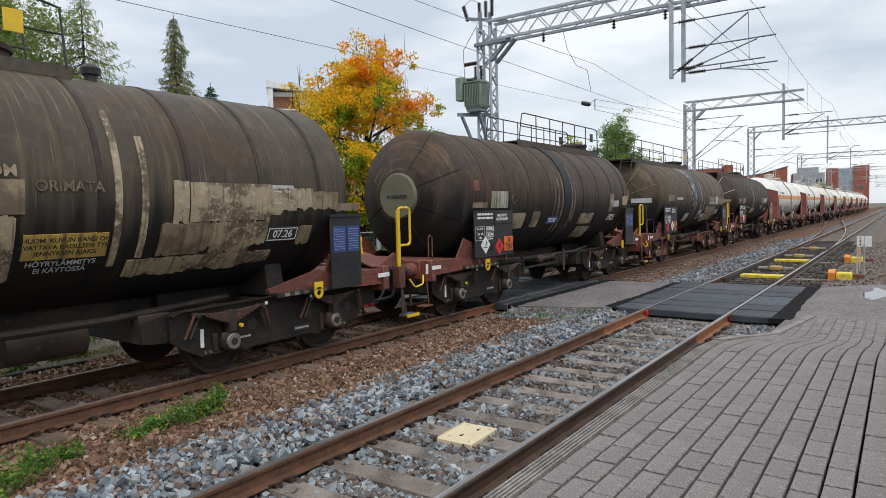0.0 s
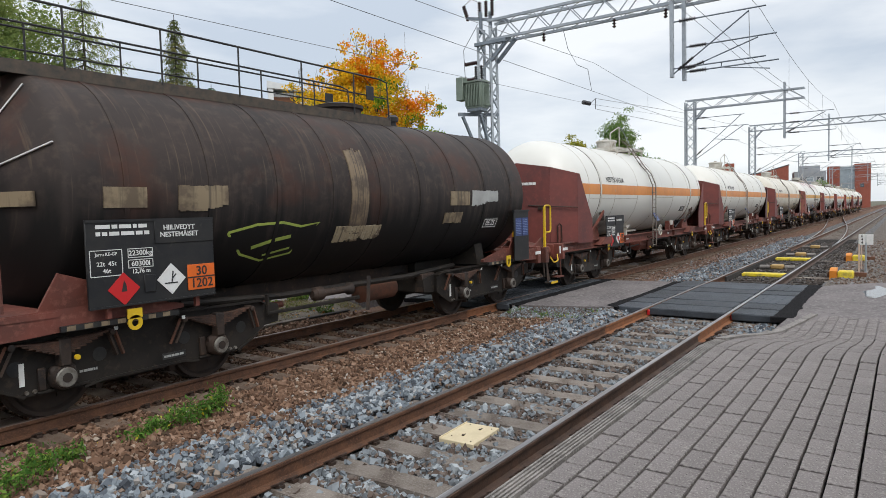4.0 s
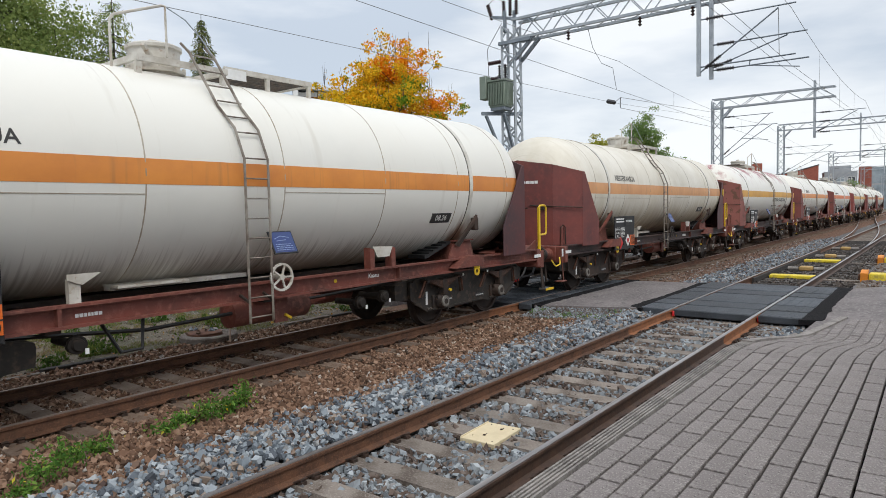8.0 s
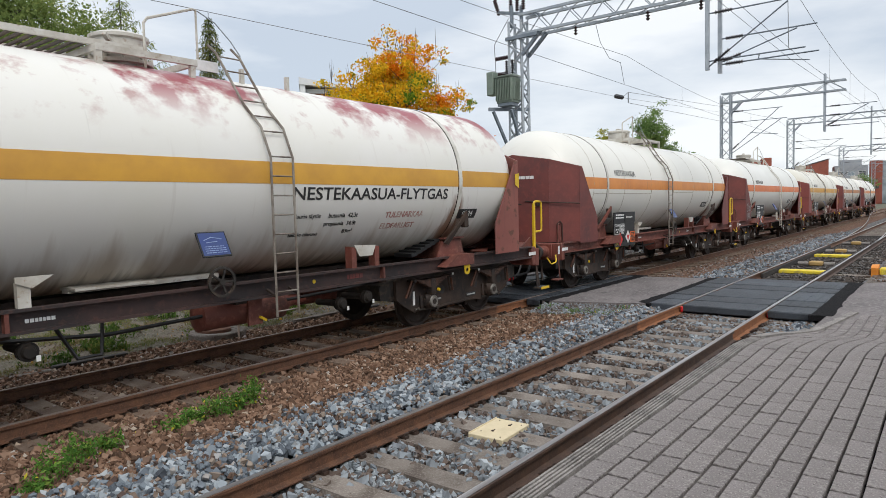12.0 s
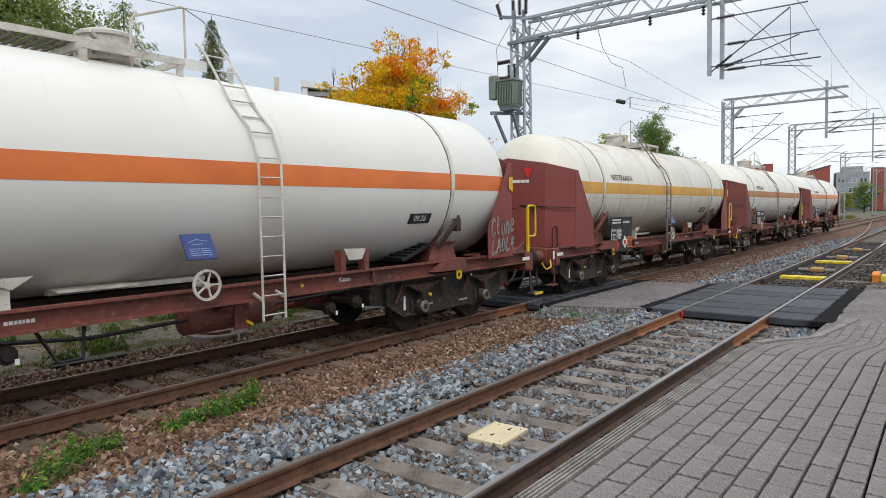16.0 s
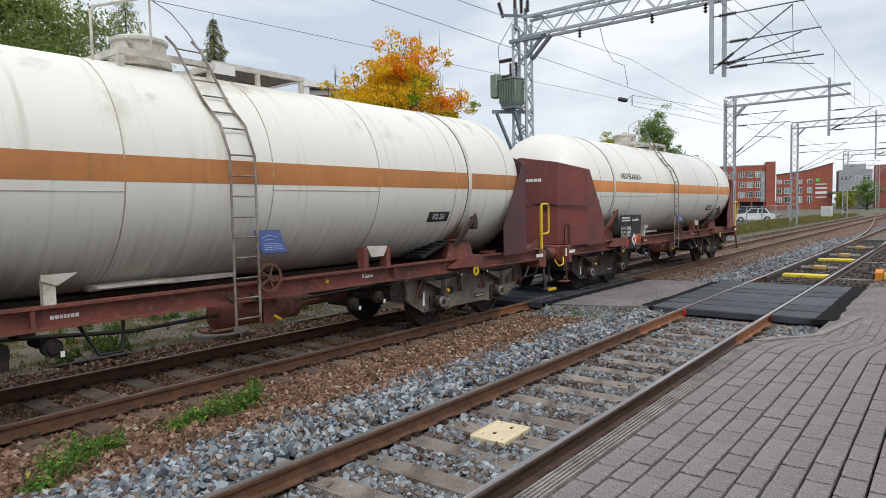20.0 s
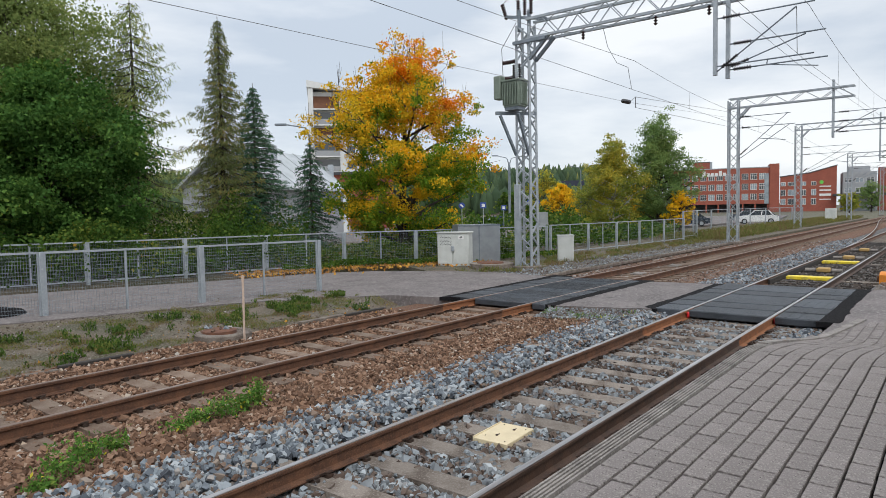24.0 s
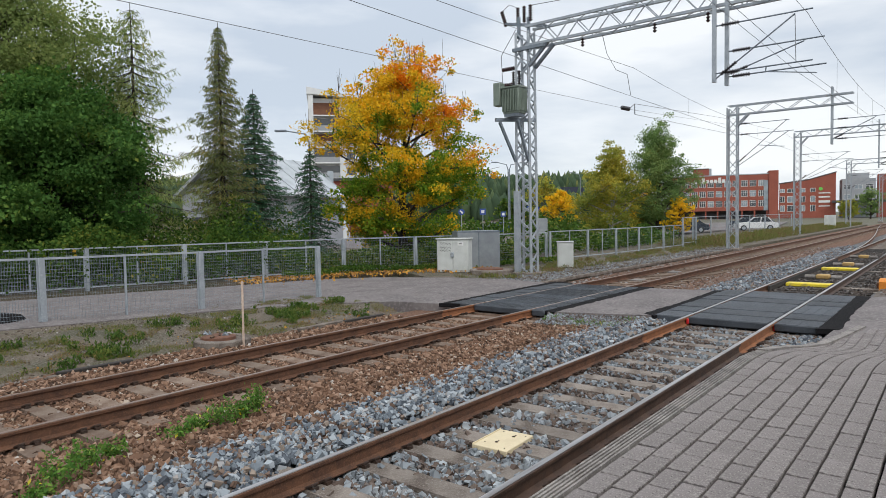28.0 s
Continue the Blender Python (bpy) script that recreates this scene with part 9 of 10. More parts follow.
strip_leaves("hedge", "tangled green shrubs growing behind the mesh fence", [(-2, 27.0), (6.5, 24.8), (12.5, 22.9), (15.5, 22.2), (17.6, 21.5)], 1.9, 2.6, 36000, 0.115, G_["shrub"], 71)
strip_leaves("hedge", "tall shrubs under the trees", [(-2, 30), (8, 27.5), (15, 25.5), (19.5, 24)], 2.4, 3.6, 25000, 0.125, G_["shrub"], 72)
strip_leaves("hedge", "low green shrubs under the maple", [(17.6, 21.6), (20.5, 20.3), (24, 18.6), (27.5, 17.3)], 1.1, 1.35, 15000, 0.1, G_["verge_weed"], 78)
strip_leaves("hedge", "green shrubs beyond the fence", [(27, 19.5), (33, 18.5), (42, 18), (52, 18.5)], 1.4, 1.6, 6000, 0.2, G_["shrub"], 73)
strip_leaves("hedge", "distant shrubs round the car park", [(46, 42), (60, 37), (75, 34), (90, 30)], 3.0, 3.0, 6000, 0.35, G_["shrub"], 74)
strip_leaves("weeds", "yellowish weeds along the fence foot", [(15.5, 20.2), (18.3, 19.2), (21, 17.6), (24, 16.2), (28, 14.8)], 0.6, 0.35, 5000, 0.09, G_["shrub"], 75)
strip_leaves("fallen_leaves", "fallen yellow leaves along the lane's edge", [(13.5, 20.6), (18.2, 18.9), (21, 17.2), (23, 15.6)], 2.0, 0.03, 1700, 0.1, G_["fallen"], 76)
strip_leaves("fallen_leaves", "fallen leaves scattered over the verge", [(2, 12.8), (9, 12.2), (12, 11.6)], 1.2, 0.03, 260, 0.07, G_["fallen"], 77, -0.17)

# the verge between the far track and the front fence
EDGE = [(-20.0, 24.9), (2.0, 16.9), (5.4, 15.6), (9.0, 14.35), (10.9, 13.2), (11.9, 11.95), (12.25, 11.2)]


def verge_z(x, y):
    """The verge rises gently from the track to the lane."""
    far = np.interp(x, [p[0] for p in EDGE], [p[1] for p in EDGE])
    return -0.195 + 0.15 * np.clip((y - 11.1) / (far - 11.1 + 1e-6), 0, 1) ** 0.8


verge = solid("verge", Geo().ring_tube([[(x, 10.95, -0.3), (x, 11.1, -0.195)] + [(x, 11.1 + (y - 11.1) * q, float(verge_z(x, 11.1 + (y - 11.1) * q)) + 0.012 * noise.noise(Vector((x * 2, y * q * 2, 1)))) for q in (0.1, 0.25, 0.45, 0.7, 1.0)] + [(x, y + 0.1, -0.3)] for x, y in [(xx, float(np.interp(xx, [p[0] for p in EDGE], [p[1] for p in EDGE]))) for xx in [-20, -10, -4] + [0.5 * i for i in range(0, 25)]]]), M["verge"], "grassy gravel verge beside the far track", "verge", "structure")
verge2 = solid("verge", Geo().prism([(18.3, 10.95), (60, 10.95), (120, 11.3), (120, 22), (60, 22), (28, 15.6), (20.6, 19.4), (18.5, 15.6), (18.95, 12.4)], -0.3, -0.06, "z"), M["verge"], "grassy verge beyond the crossing", "verge", "structure")
verge3 = solid("verge", Geo().prism([(20.6, 18.4), (16.0, 20.2), (9.0, 22.3), (-10, 28), (-10, 60), (60, 60), (60, 22.2), (28, 15.8)], -0.3, -0.07, "z"), M["verge"], "shaded earth under the trees", "verge", "structure")
gravel = solid("gravel_field", Geo().prism([(18.7, 1.75), (300, 1.75), (300, -60), (20.1, -60), (20.5, 0.5)], -0.3, -0.12, "z"), M["yard"], "grey-brown gravel beside the line", "gravel", "structure")
stones("yard_stones", 4500, lambda r, n: np.stack([20.6 + 24 * r.random(n) ** 1.3, -2.5 + 4.2 * r.random(n), -0.115 + 0.01 * r.random(n)], 1), 0.03, M["beyond_stone"], "loose grey and brown stones beside the switch", "gravel", 27)


def tuft_field(name, label, n, area, h, size, material, seed, z, cut=0.02, wide=0.1):
    """Blades of grass and small weeds in patches."""
    rng = np.random.default_rng(seed)
    x, y = rng.uniform(area[0], area[1], n), rng.uniform(area[2], area[3], n)
    keep = np.array([0.8 * noise.noise(Vector((a * 1.3, b * 1.3, seed))) + 0.7 * noise.noise(Vector((a * 3.1, b * 3.1, seed))) > cut for a, b in zip(x, y)])
    x, y = x[keep], y[keep]
    zz = verge_z(x, y) if z == -0.2 else z
    pos = np.stack([x, y, zz + rng.random(len(x)) ** 1.3 * h], 1)
    ax = np.stack([rng.normal(0, 0.4, len(x)), rng.normal(0, 0.4, len(x)), np.ones(len(x))], 1)
    ob = new(name, leaf_cloud(name, pos, size, material, seed, 1.8, 0.0, ax, wide))
    return tagged(ob, label, "grass", "", "stuff")


tuft_field("grass_tufts", "patchy grass and low weeds on the verge", 70000, (1.0, 12.0, 11.05, 14.6), 0.05, 0.035, G_["grass"], 81, -0.2, 0.1)
tuft_field("weed_patches", "leafy weeds on the verge", 60000, (2.0, 11.8, 11.1, 13.6), 0.16, 0.04, G_["verge_weed"], 82, -0.2, 0.3, 0.34)
stones("verge_gravel", 5500, lambda r, n: (lambda x, y: np.stack([x, y, verge_z(x, y)], 1)[np.sin(1.9 * x) + np.sin(2.7 * y + x) > -0.7])(0.5 + 11.4 * r.random(n), 11.0 + 4.2 * r.random(n) ** 0.8), 0.016, M["brown_grit"], "fine grey gravel strewn over the verge", "gravel", 18)
stones("verge_gravel", 5000, lambda r, n: np.stack([18.8 + 24 * r.random(n) ** 1.4, 11.0 + 1.8 * r.random(n) ** 1.5, np.full(n, -0.06)], 1), 0.026, M["mixed_stone"], "grey gravel strewn beyond the crossing", "gravel", 19)
tuft_field("grass_tufts", "rough grass beyond the crossing", 40000, (18.8, 60.0, 12.2, 14.6), 0.12, 0.09, G_["grass"], 83, -0.07, 0.1)
tuft_field("grass_tufts", "rough grass slope by the car park fence", 34000, (44.0, 120.0, 11.8, 16.4), 0.4, 0.17, G_["grass"], 84, -0.06, -0.2)
tuft_field("grass_tufts", "sparse weeds along the stone bed", 900, (12.0, 17.8, 6.2, 7.1), 0.06, 0.05, G_["weed"], 85, -0.2)
tuft_field("grass_tufts", "sparse weeds at the asphalt's edge", 900, (12.25, 13.25, 5.3, 7.1), 0.1, 0.05, G_["weed"], 86, -0.14)
stones("edge_gravel", 2200, lambda r, n: (lambda y, d: np.stack([13.45 - (y - 5.1) / 3 - d, y, -0.06 - 0.14 * d], 1))(5.1 + 2.05 * r.random(n), 0.75 * r.random(n)), 0.022, M["mixed_stone"], "mixed gravel heaped against the asphalt's edge", "gravel", 29)


def weed(x, y, r, h, n, seed):
    rng = np.random.default_rng(seed)
    t = thing("weed", "fresh green leafy weed growing in brown stones", "weed", pose(x, y, -0.24), "weeds between the tracks")
    tips = []
    for k in range(13):
        g = Geo()
        a, q = rng.uniform(0, 6.28), rng.uniform(0.2, 1.0)
        e = (r * q * math.cos(a), r * q * math.sin(a), h * rng.uniform(0.5, 1.0))
        g.pipe([(0.3 * e[0], 0.3 * e[1], 0), (0.6 * e[0], 0.6 * e[1], 0.6 * e[2]), e], 0.005, 4, 0.002)
        tips.append(e)
        part("stem", g, G_["weed"], t)
    c = np.array(tips)[rng.integers(0, len(tips), n)] * rng.uniform(0.55, 1.0, (n, 1)) + rng.normal(size=(n, 3)) * np.array([0.06, 0.06, 0.045])
    c[:, 2] = np.maximum(0.02, c[:, 2])
    ob = new("leaves", leaf_cloud("leaves", c, 0.04, G_["weed"], seed, 1.3, 0.0, wide=0.28))
    ob.parent = t


for k, (x, y, r, h) in enumerate(((2.35, 6.28, 0.24, 0.3), (2.62, 6.5, 0.2, 0.24), (2.9, 6.62, 0.16, 0.16), (3.62, 6.62, 0.16, 0.14), (3.9, 6.62, 0.18, 0.2), (4.2, 6.6, 0.22, 0.25), (4.46, 6.62, 0.16, 0.24), (4.66, 6.66, 0.08, 0.36), (2.05, 6.1, 0.12, 0.12))):
    weed(x, y, r * 0.95, h * 1.15, 260, 90 + k)

# ---- hills and far woods ----
hx, hy, hz = [], [], []
hill = Geo()
rows = []
for d, z in ((230, -0.4), (300, 4), (380, 14), (470, 24), (600, 30), (900, 26)):
    row = []
    for k in range(41):
        a = radians(8 + 82 * k / 40)
        bump = min(1.0, max(0.12, (math.degrees(a) - 17) / 9)) * (1 + 0.25 * noise.noise(Vector((k * 0.23, d * 0.004, 3))))
        row.append((d * math.cos(a), d * math.sin(a), z * bump if z > 0 else z))
    rows.append(row)
hill.ring_tube(rows, close=False, caps=False)
solid("hill", hill, M["verge"], "low wooded hill on the horizon", "hill", "structure")
rngf = np.random.default_rng(12)
vs, fs = [], []
for i in range(2600):
    a, d = radians(rngf.uniform(24.5, 88)), rngf.uniform(240, 560)
    z = float(np.interp(d, [230, 300, 380, 470, 600], [-0.4, 4, 14, 24, 30])) * 0.95 - 0.5
    h, r = rngf.uniform(7, 13), rngf.uniform(1.8, 3.6)
    x, y = d * math.cos(a), d * math.sin(a)
    leafy = rngf.random() < 0.4
    k = len(vs)
    for lev, (zz, rr) in enumerate(((0.08, 0.8), (0.35, 1.0 if leafy else 0.85), (0.7, 0.8 if leafy else 0.45))):
        for j in range(6):
            an = j * math.pi / 3 + rngf.uniform(-0.3, 0.3)
            q = rr * r * rngf.uniform(0.75, 1.2)
            vs.append((x + q * math.cos(an), y + q * math.sin(an), z + h * (zz + rngf.uniform(-0.04, 0.04))))
    vs.append((x, y, z + h))
    for lev in range(2):
        for j in range(6):
            p, q = k + lev * 6 + j, k + lev * 6 + (j + 1) % 6
            fs += [(p, q, q + 6), (p, q + 6, p + 6)]
    for j in range(6):
        fs.append((k + 12 + j, k + 12 + (j + 1) % 6, k + 18))
forest = new("far_forest", fast_mesh("far_forest", np.array(vs), np.array(fs), G_["wood_far"]))
tagged(forest, "dark mixed forest covering the far hill", "forest", "", "stuff")

# ---- buildings ----
def facade(parent, m, length, height, cols, rows, win, first, pitch, storey, depth=10.0, wall=None, glass_m=None, frame_m=None, base=0.0, mull=2):
    """A wall block with window openings set in; m places its lower left front corner, x along the wall, -y outward."""
    ob = part("wall", Geo().box(0, length, 0.12, depth, base, height), wall, parent)
    ob.matrix_local = m
    bands = Geo()
    xs = [first[0] + i * pitch for i in range(cols)]
    zs = [first[1] + j * storey for j in range(rows)]
    edges = [0.0] + [e for x in xs for e in (x, x + win[0])] + [length]
    for a, b in zip(edges[0::2], edges[1::2]):
        if b - a > 0.01:
            bands.box(a, b, 0, 0.12, base, height)
    zedges = [base] + [e for z in zs for e in (z, z + win[1])] + [height]
    for x in xs:
        for a, b in zip(zedges[0::2], zedges[1::2]):
            if b - a > 0.01:
                bands.box(x, x + win[0], 0, 0.12, a, b)
    part("wall_skin", bands, wall, ob, smooth=False)["kind"] = "stuff"
    for i, x in enumerate(xs):
        for j, z in enumerate(zs):
            w = part("window", Geo().box(x + 0.05, x + win[0] - 0.05, 0.09, 0.115, z + 0.05, z + win[1] - 0.05), (glass_m or M["window"]) if (i * 3 + j * 5) % 4 else M["window_pale"], ob)
            f = Geo().box(x, x + win[0], 0.03, 0.1, z, z + 0.1).box(x, x + win[0], 0.03, 0.1, z + win[1] - 0.1, z + win[1])
            for q in range(mull + 1):
                xx = x + (win[0] - 0.09) * q / mull
                f.box(xx, xx + 0.09, 0.03, 0.1, z, z + win[1])
            f.box(x, x + win[0], 0.04, 0.09, z + win[1] * 0.62, z + win[1] * 0.62 + 0.07)
            fo = part("window_frame", f, frame_m or M["frame_white"], ob)
    return ob


brick = thing("brick_building", "long red brick commercial building with rows of white windows", "building", pose(240.8, 84.5, -0.2, 0, 0, math.degrees(math.atan2(-0.966, 0.258))), "buildings beyond the line")
facade(brick, pose(0, 0, 0), 33.0, 15.6, 11, 3, (2.1, 2.2), (2.2, 4.4), 2.75, 3.55, 16, M["brick"], M["window"], base=3.0, mull=3)
part("arcade", Geo().box(0, 33, 4, 16, 0, 3.0), M["dark_roof"], brick, "dark recessed ground floor")
for k in range(9):
    part("pillar", Geo().box(0.3 + k * 4.0, 0.8 + k * 4.0, 0.1, 0.6, 0, 3.0), M["brick"], brick)
part("parapet", Geo().box(-0.1, 33.1, -0.06, 0.3, 15.6, 15.9), M["galv"], brick)
part("roof", Geo().box(0, 33, 0.3, 16, 15.6, 15.75), M["dark_roof"], brick)
part("stair_tower", Geo().box(8.0, 13.5, 4, 10, 15.6, 18.4), M["brick"], brick)
part("tower_cap", Geo().box(7.9, 13.6, 3.9, 10.1, 18.4, 18.7), M["dark_roof"], brick)
part("roof_vent", Geo().box(13.6, 14.4, 4, 5, 15.6, 18.6).box(4, 6.5, 2, 4, 15.6, 17.0), M["galv"], brick)
part("end_tower", Geo().box(33.0, 36.0, -0.5, 12, 0, 16.8), M["brick"], brick)
part("stair_glazing", Geo().box(31.4, 32.8, -0.08, 0.0, 3.0, 13.5), M["window_pale"], brick)
for k in range(9):
    part("sign_letter", Geo().box(8.6 + k * 1.35, 9.6 + k * 1.35, -0.2, -0.02, 13.1, 14.3 + (0.7 if k in (2, 6, 8) else 0)), M["white"], brick)
part("shop_sign", Geo().box(0.3, 2.0, -0.12, 0, 11.6, 12.4).box(0.3, 1.9, -0.12, 0, 10.0, 10.8), mat("green_sign", (0.1, 0.5, 0.1), 0.5), brick)
wing = thing("brick_building", "red brick hall with a slanting roofline and small windows", "building", pose(250.2, 49.6, -0.2, 0, 0, math.degrees(math.atan2(-0.985, 0.17))), "buildings beyond the line")
part("gable", Geo().prism([(0, 0), (17.0, 0), (17.0, 15.2), (9.0, 13.0), (0.2, 12.0)], 0.12, 14, "y"), M["brick"], wing)
part("roof", Geo().prism([(0, 12.0), (9.0, 13.05), (17.2, 15.3), (17.2, 15.6), (9.0, 13.35), (0, 12.3)], 0.0, 14.2, "y"), M["dark_roof"], wing)
for j, z in enumerate((2.5, 5.6, 9.0)):
    for i, x in enumerate((0.4, 2.6, 6.6, 9.6)):
        ww = 2.4 if i == 1 else 1.4
        hh = 1.9 if j < 2 else 1.1
        wn_ = part("window", Geo().box(x, x + ww, 0.08, 0.125, z, z + hh), M["window"] if (i + j) % 2 else M["window_pale"], wing)
        part("window_frame", Geo().box(x - 0.06, x + ww + 0.06, 0.04, 0.12, z + hh, z + hh + 0.12).box(x - 0.06, x + ww + 0.06, 0.04, 0.12, z - 0.1, z).box(x - 0.06, x + 0.06, 0.04, 0.12, z, z + hh).box(x + ww / 2 - 0.05, x + ww / 2 + 0.05, 0.04, 0.12, z, z + hh).box(x + ww - 0.06, x + ww + 0.06, 0.04, 0.12, z, z + hh), M["frame_white"], wn_)
for k, (z, hh) in enumerate(((8.3, 0.35), (6.9, 0.5), (5.2, 0.8), (3.9, 0.35))):
    part("sign_bar", Geo().box(12.0, 15.4, 0.02, 0.1, z, z + hh), M["white"], wing)
part("green_emblem", Geo().lathe([(0.0, 0.6), (0.12, 0.6)], (12.6, 0, 9.9), "y", 14), mat("green_emblem", (0.15, 0.55, 0.08), 0.5), wing)
for k in range(6):
    part("side_window", Geo().box(17.0, 17.05, 1.0 + k * 2.0, 2.4 + k * 2.0, 8.0, 9.6), M["window_pale"], wing)
grey = thing("office_block", "grey panelled office block with window bands", "building", pose(256, 31.5, -0.2, 0, 0, -80), "buildings beyond the line")
facade(grey, pose(0, 0, 0), 9.6, 13.0, 3, 2, (2.2, 1.6), (0.6, 6.2), 3.1, 3.3, 14, M["grey_wall"], mull=2)
part("roof_plant", Geo().box(2, 8, 3, 9, 13.0, 15.0), M["grey_wall"], grey)
part("canopy", Geo().box(-3, 12, -6, 0, 5.0, 5.8), M["dark_roof"], grey)
tower = thing("brick_building", "red brick block with a glazed middle bay", "building", pose(262, 21.9, -0.2, 0, 0, -84), "buildings beyond the line")
part("wall", Geo().box(0, 3.5, 0, 12, 0, 14.5), M["brick"], tower)
part("wall", Geo().box(7.9, 12.5, 0, 12, 0, 15.0), M["brick"], tower)
part("glazed_bay", Geo().box(3.5, 7.9, 0.4, 11, 0, 14.2), M["window_pale"], tower, "glazed middle bay")
part("bay_band", Geo().box(3.5, 7.9, 0.3, 0.42, 8.2, 8.7), M["grey_wall"], tower)
part("side_window", Geo().box(9.5, 10.6, -0.04, 0.0, 7.0, 8.2), M["window"], tower)
bridge = thing("footbridge", "pale concrete bridge crossing the line far away", "bridge", pose(300, 5, 0))
part("deck", Geo().box(-2, 2, -60, 0, 6.4, 7.4), M["grey_wall"], bridge)
for k in range(4):
    part("pier", Geo().box(-0.6, 0.6, -6 - k * 14, -5 - k * 14, -0.3, 6.4), M["grey_wall"], bridge)
    part("parapet", Geo().box(-2, -1.9, -60 + k * 15, -45 + k * 15, 7.4, 8.2), M["galv"], bridge)

flats = thing("apartment_tower", "white apartment tower with timber-lined balconies", "building", pose(85.0, 101.2, -1.3, 0, 0, -41), "buildings beyond the line")
part("wall", Geo().box(0.8, 15, 0.6, 14, 0, 27.6).box(0, 1.0, -0.8, 12, 0, 28.2), M["white_wall"], flats)
part("roof", Geo().prism([(-0.2, 28.2), (8.0, 27.6), (15.2, 27.6), (15.2, 27.9), (8.0, 28.0), (-0.2, 29.6)], -1.0, 14.2, "y"), M["white_wall"], flats)
for j in range(8):
    z = 2.2 + j * 3.1
    b = part("balcony", Geo().box(1.0, 6.0, -0.8, 0.6, z, z + 0.25), M["white_wall"], flats)
    part("balcony_lining", Geo().box(1.0, 6.0, 0.52, 0.6, z + 0.25, z + 2.8), M["wood_panel"] if j in (7, 5) else M["window"], b)
    part("balcony_rail", Geo().box(1.05, 6.0, -0.78, -0.72, z + 0.25, z + 1.3), M["wood_panel"] if j == 7 else M["grey_wall"], b)
    for i in range(3):
        part("window", Geo().box(7.4 + i * 2.5, 9.0 + i * 2.5, 0.52, 0.6, z + 0.9, z + 2.4), M["window"], flats)
redlow = thing("low_brick_house", "low red brick house with a dark roof", "house", pose(60, 68, 0, 0, 0, -45), "buildings beyond the line")
part("wall", Geo().box(0, 9, 0, 8, 0, 7.4), M["brick"], redlow)
part("roof", Geo().box(-0.4, 9.4, -0.4, 8.4, 7.4, 7.8), M["dark_roof"], redlow)


def gable_house(label, m, w, d, h, rise, wall, roof, group="buildings beyond the line"):
    t = thing("house", label, "house", m, group)
    part("wall", Geo().prism([(0, 0), (w, 0), (w, h), (w / 2, h + rise), (0, h)], 0, d, "y"), wall, t)
    for s in (0, 1):
        a, b = ((-0.5, h - 0.35), (w / 2, h + rise + 0.12)) if s == 0 else ((w + 0.5, h - 0.35), (w / 2, h + rise + 0.12))
        r = part("roof_slope", Geo().prism([a, b, (b[0], b[1] + 0.16), (a[0], a[1] + 0.16)], -0.4, d + 0.4, "y"), roof, t)
        for k in range(7):
            f = k / 6
            y = -0.4 + (d + 0.8) * f
            part("roof_seam", Geo().beam((a[0], y, a[1] + 0.2), (b[0], y, b[1] + 0.2), 0.06), roof, r)
    for i in range(3):
        x = w * (i + 0.6) / 3.4
        part("window", Geo().box(x - 0.5, x + 0.5, -0.03, 0.01, 1.2, 2.5), M["window"], t)
    part("chimney", Geo().box(w * 0.6, w * 0.6 + 0.6, d * 0.4, d * 0.4 + 0.6, h + rise * 0.5, h + rise + 0.6), M["galv"], t)
    return t


gable_house("white house with a pale seamed metal roof behind trees", pose(26.6, 46.6, 0, 0, 0, -75), 8, 10, 4.3, 2.7, M["grey_wall"], M["metal_roof"])
gable_house("pale grey house with a steep gable", pose(44.5, 55.5, 0, 0, 0, -45), 5.5, 8, 4.4, 2.6, M["white_wall"], M["metal_roof"])
farb = thing("low_building", "long dark low building on the hillside", "building", pose(268, 158, 9.5, 0, 0, -58), "buildings beyond the line")
part("wall", Geo().box(0, 22, 0, 10, -6, 3.2), M["white_wall"], farb)
part("roof", Geo().box(-1, 23, -1, 11, 3.2, 6.0), mat("blue_black_roof", (0.03, 0.035, 0.06), 0.7), farb)

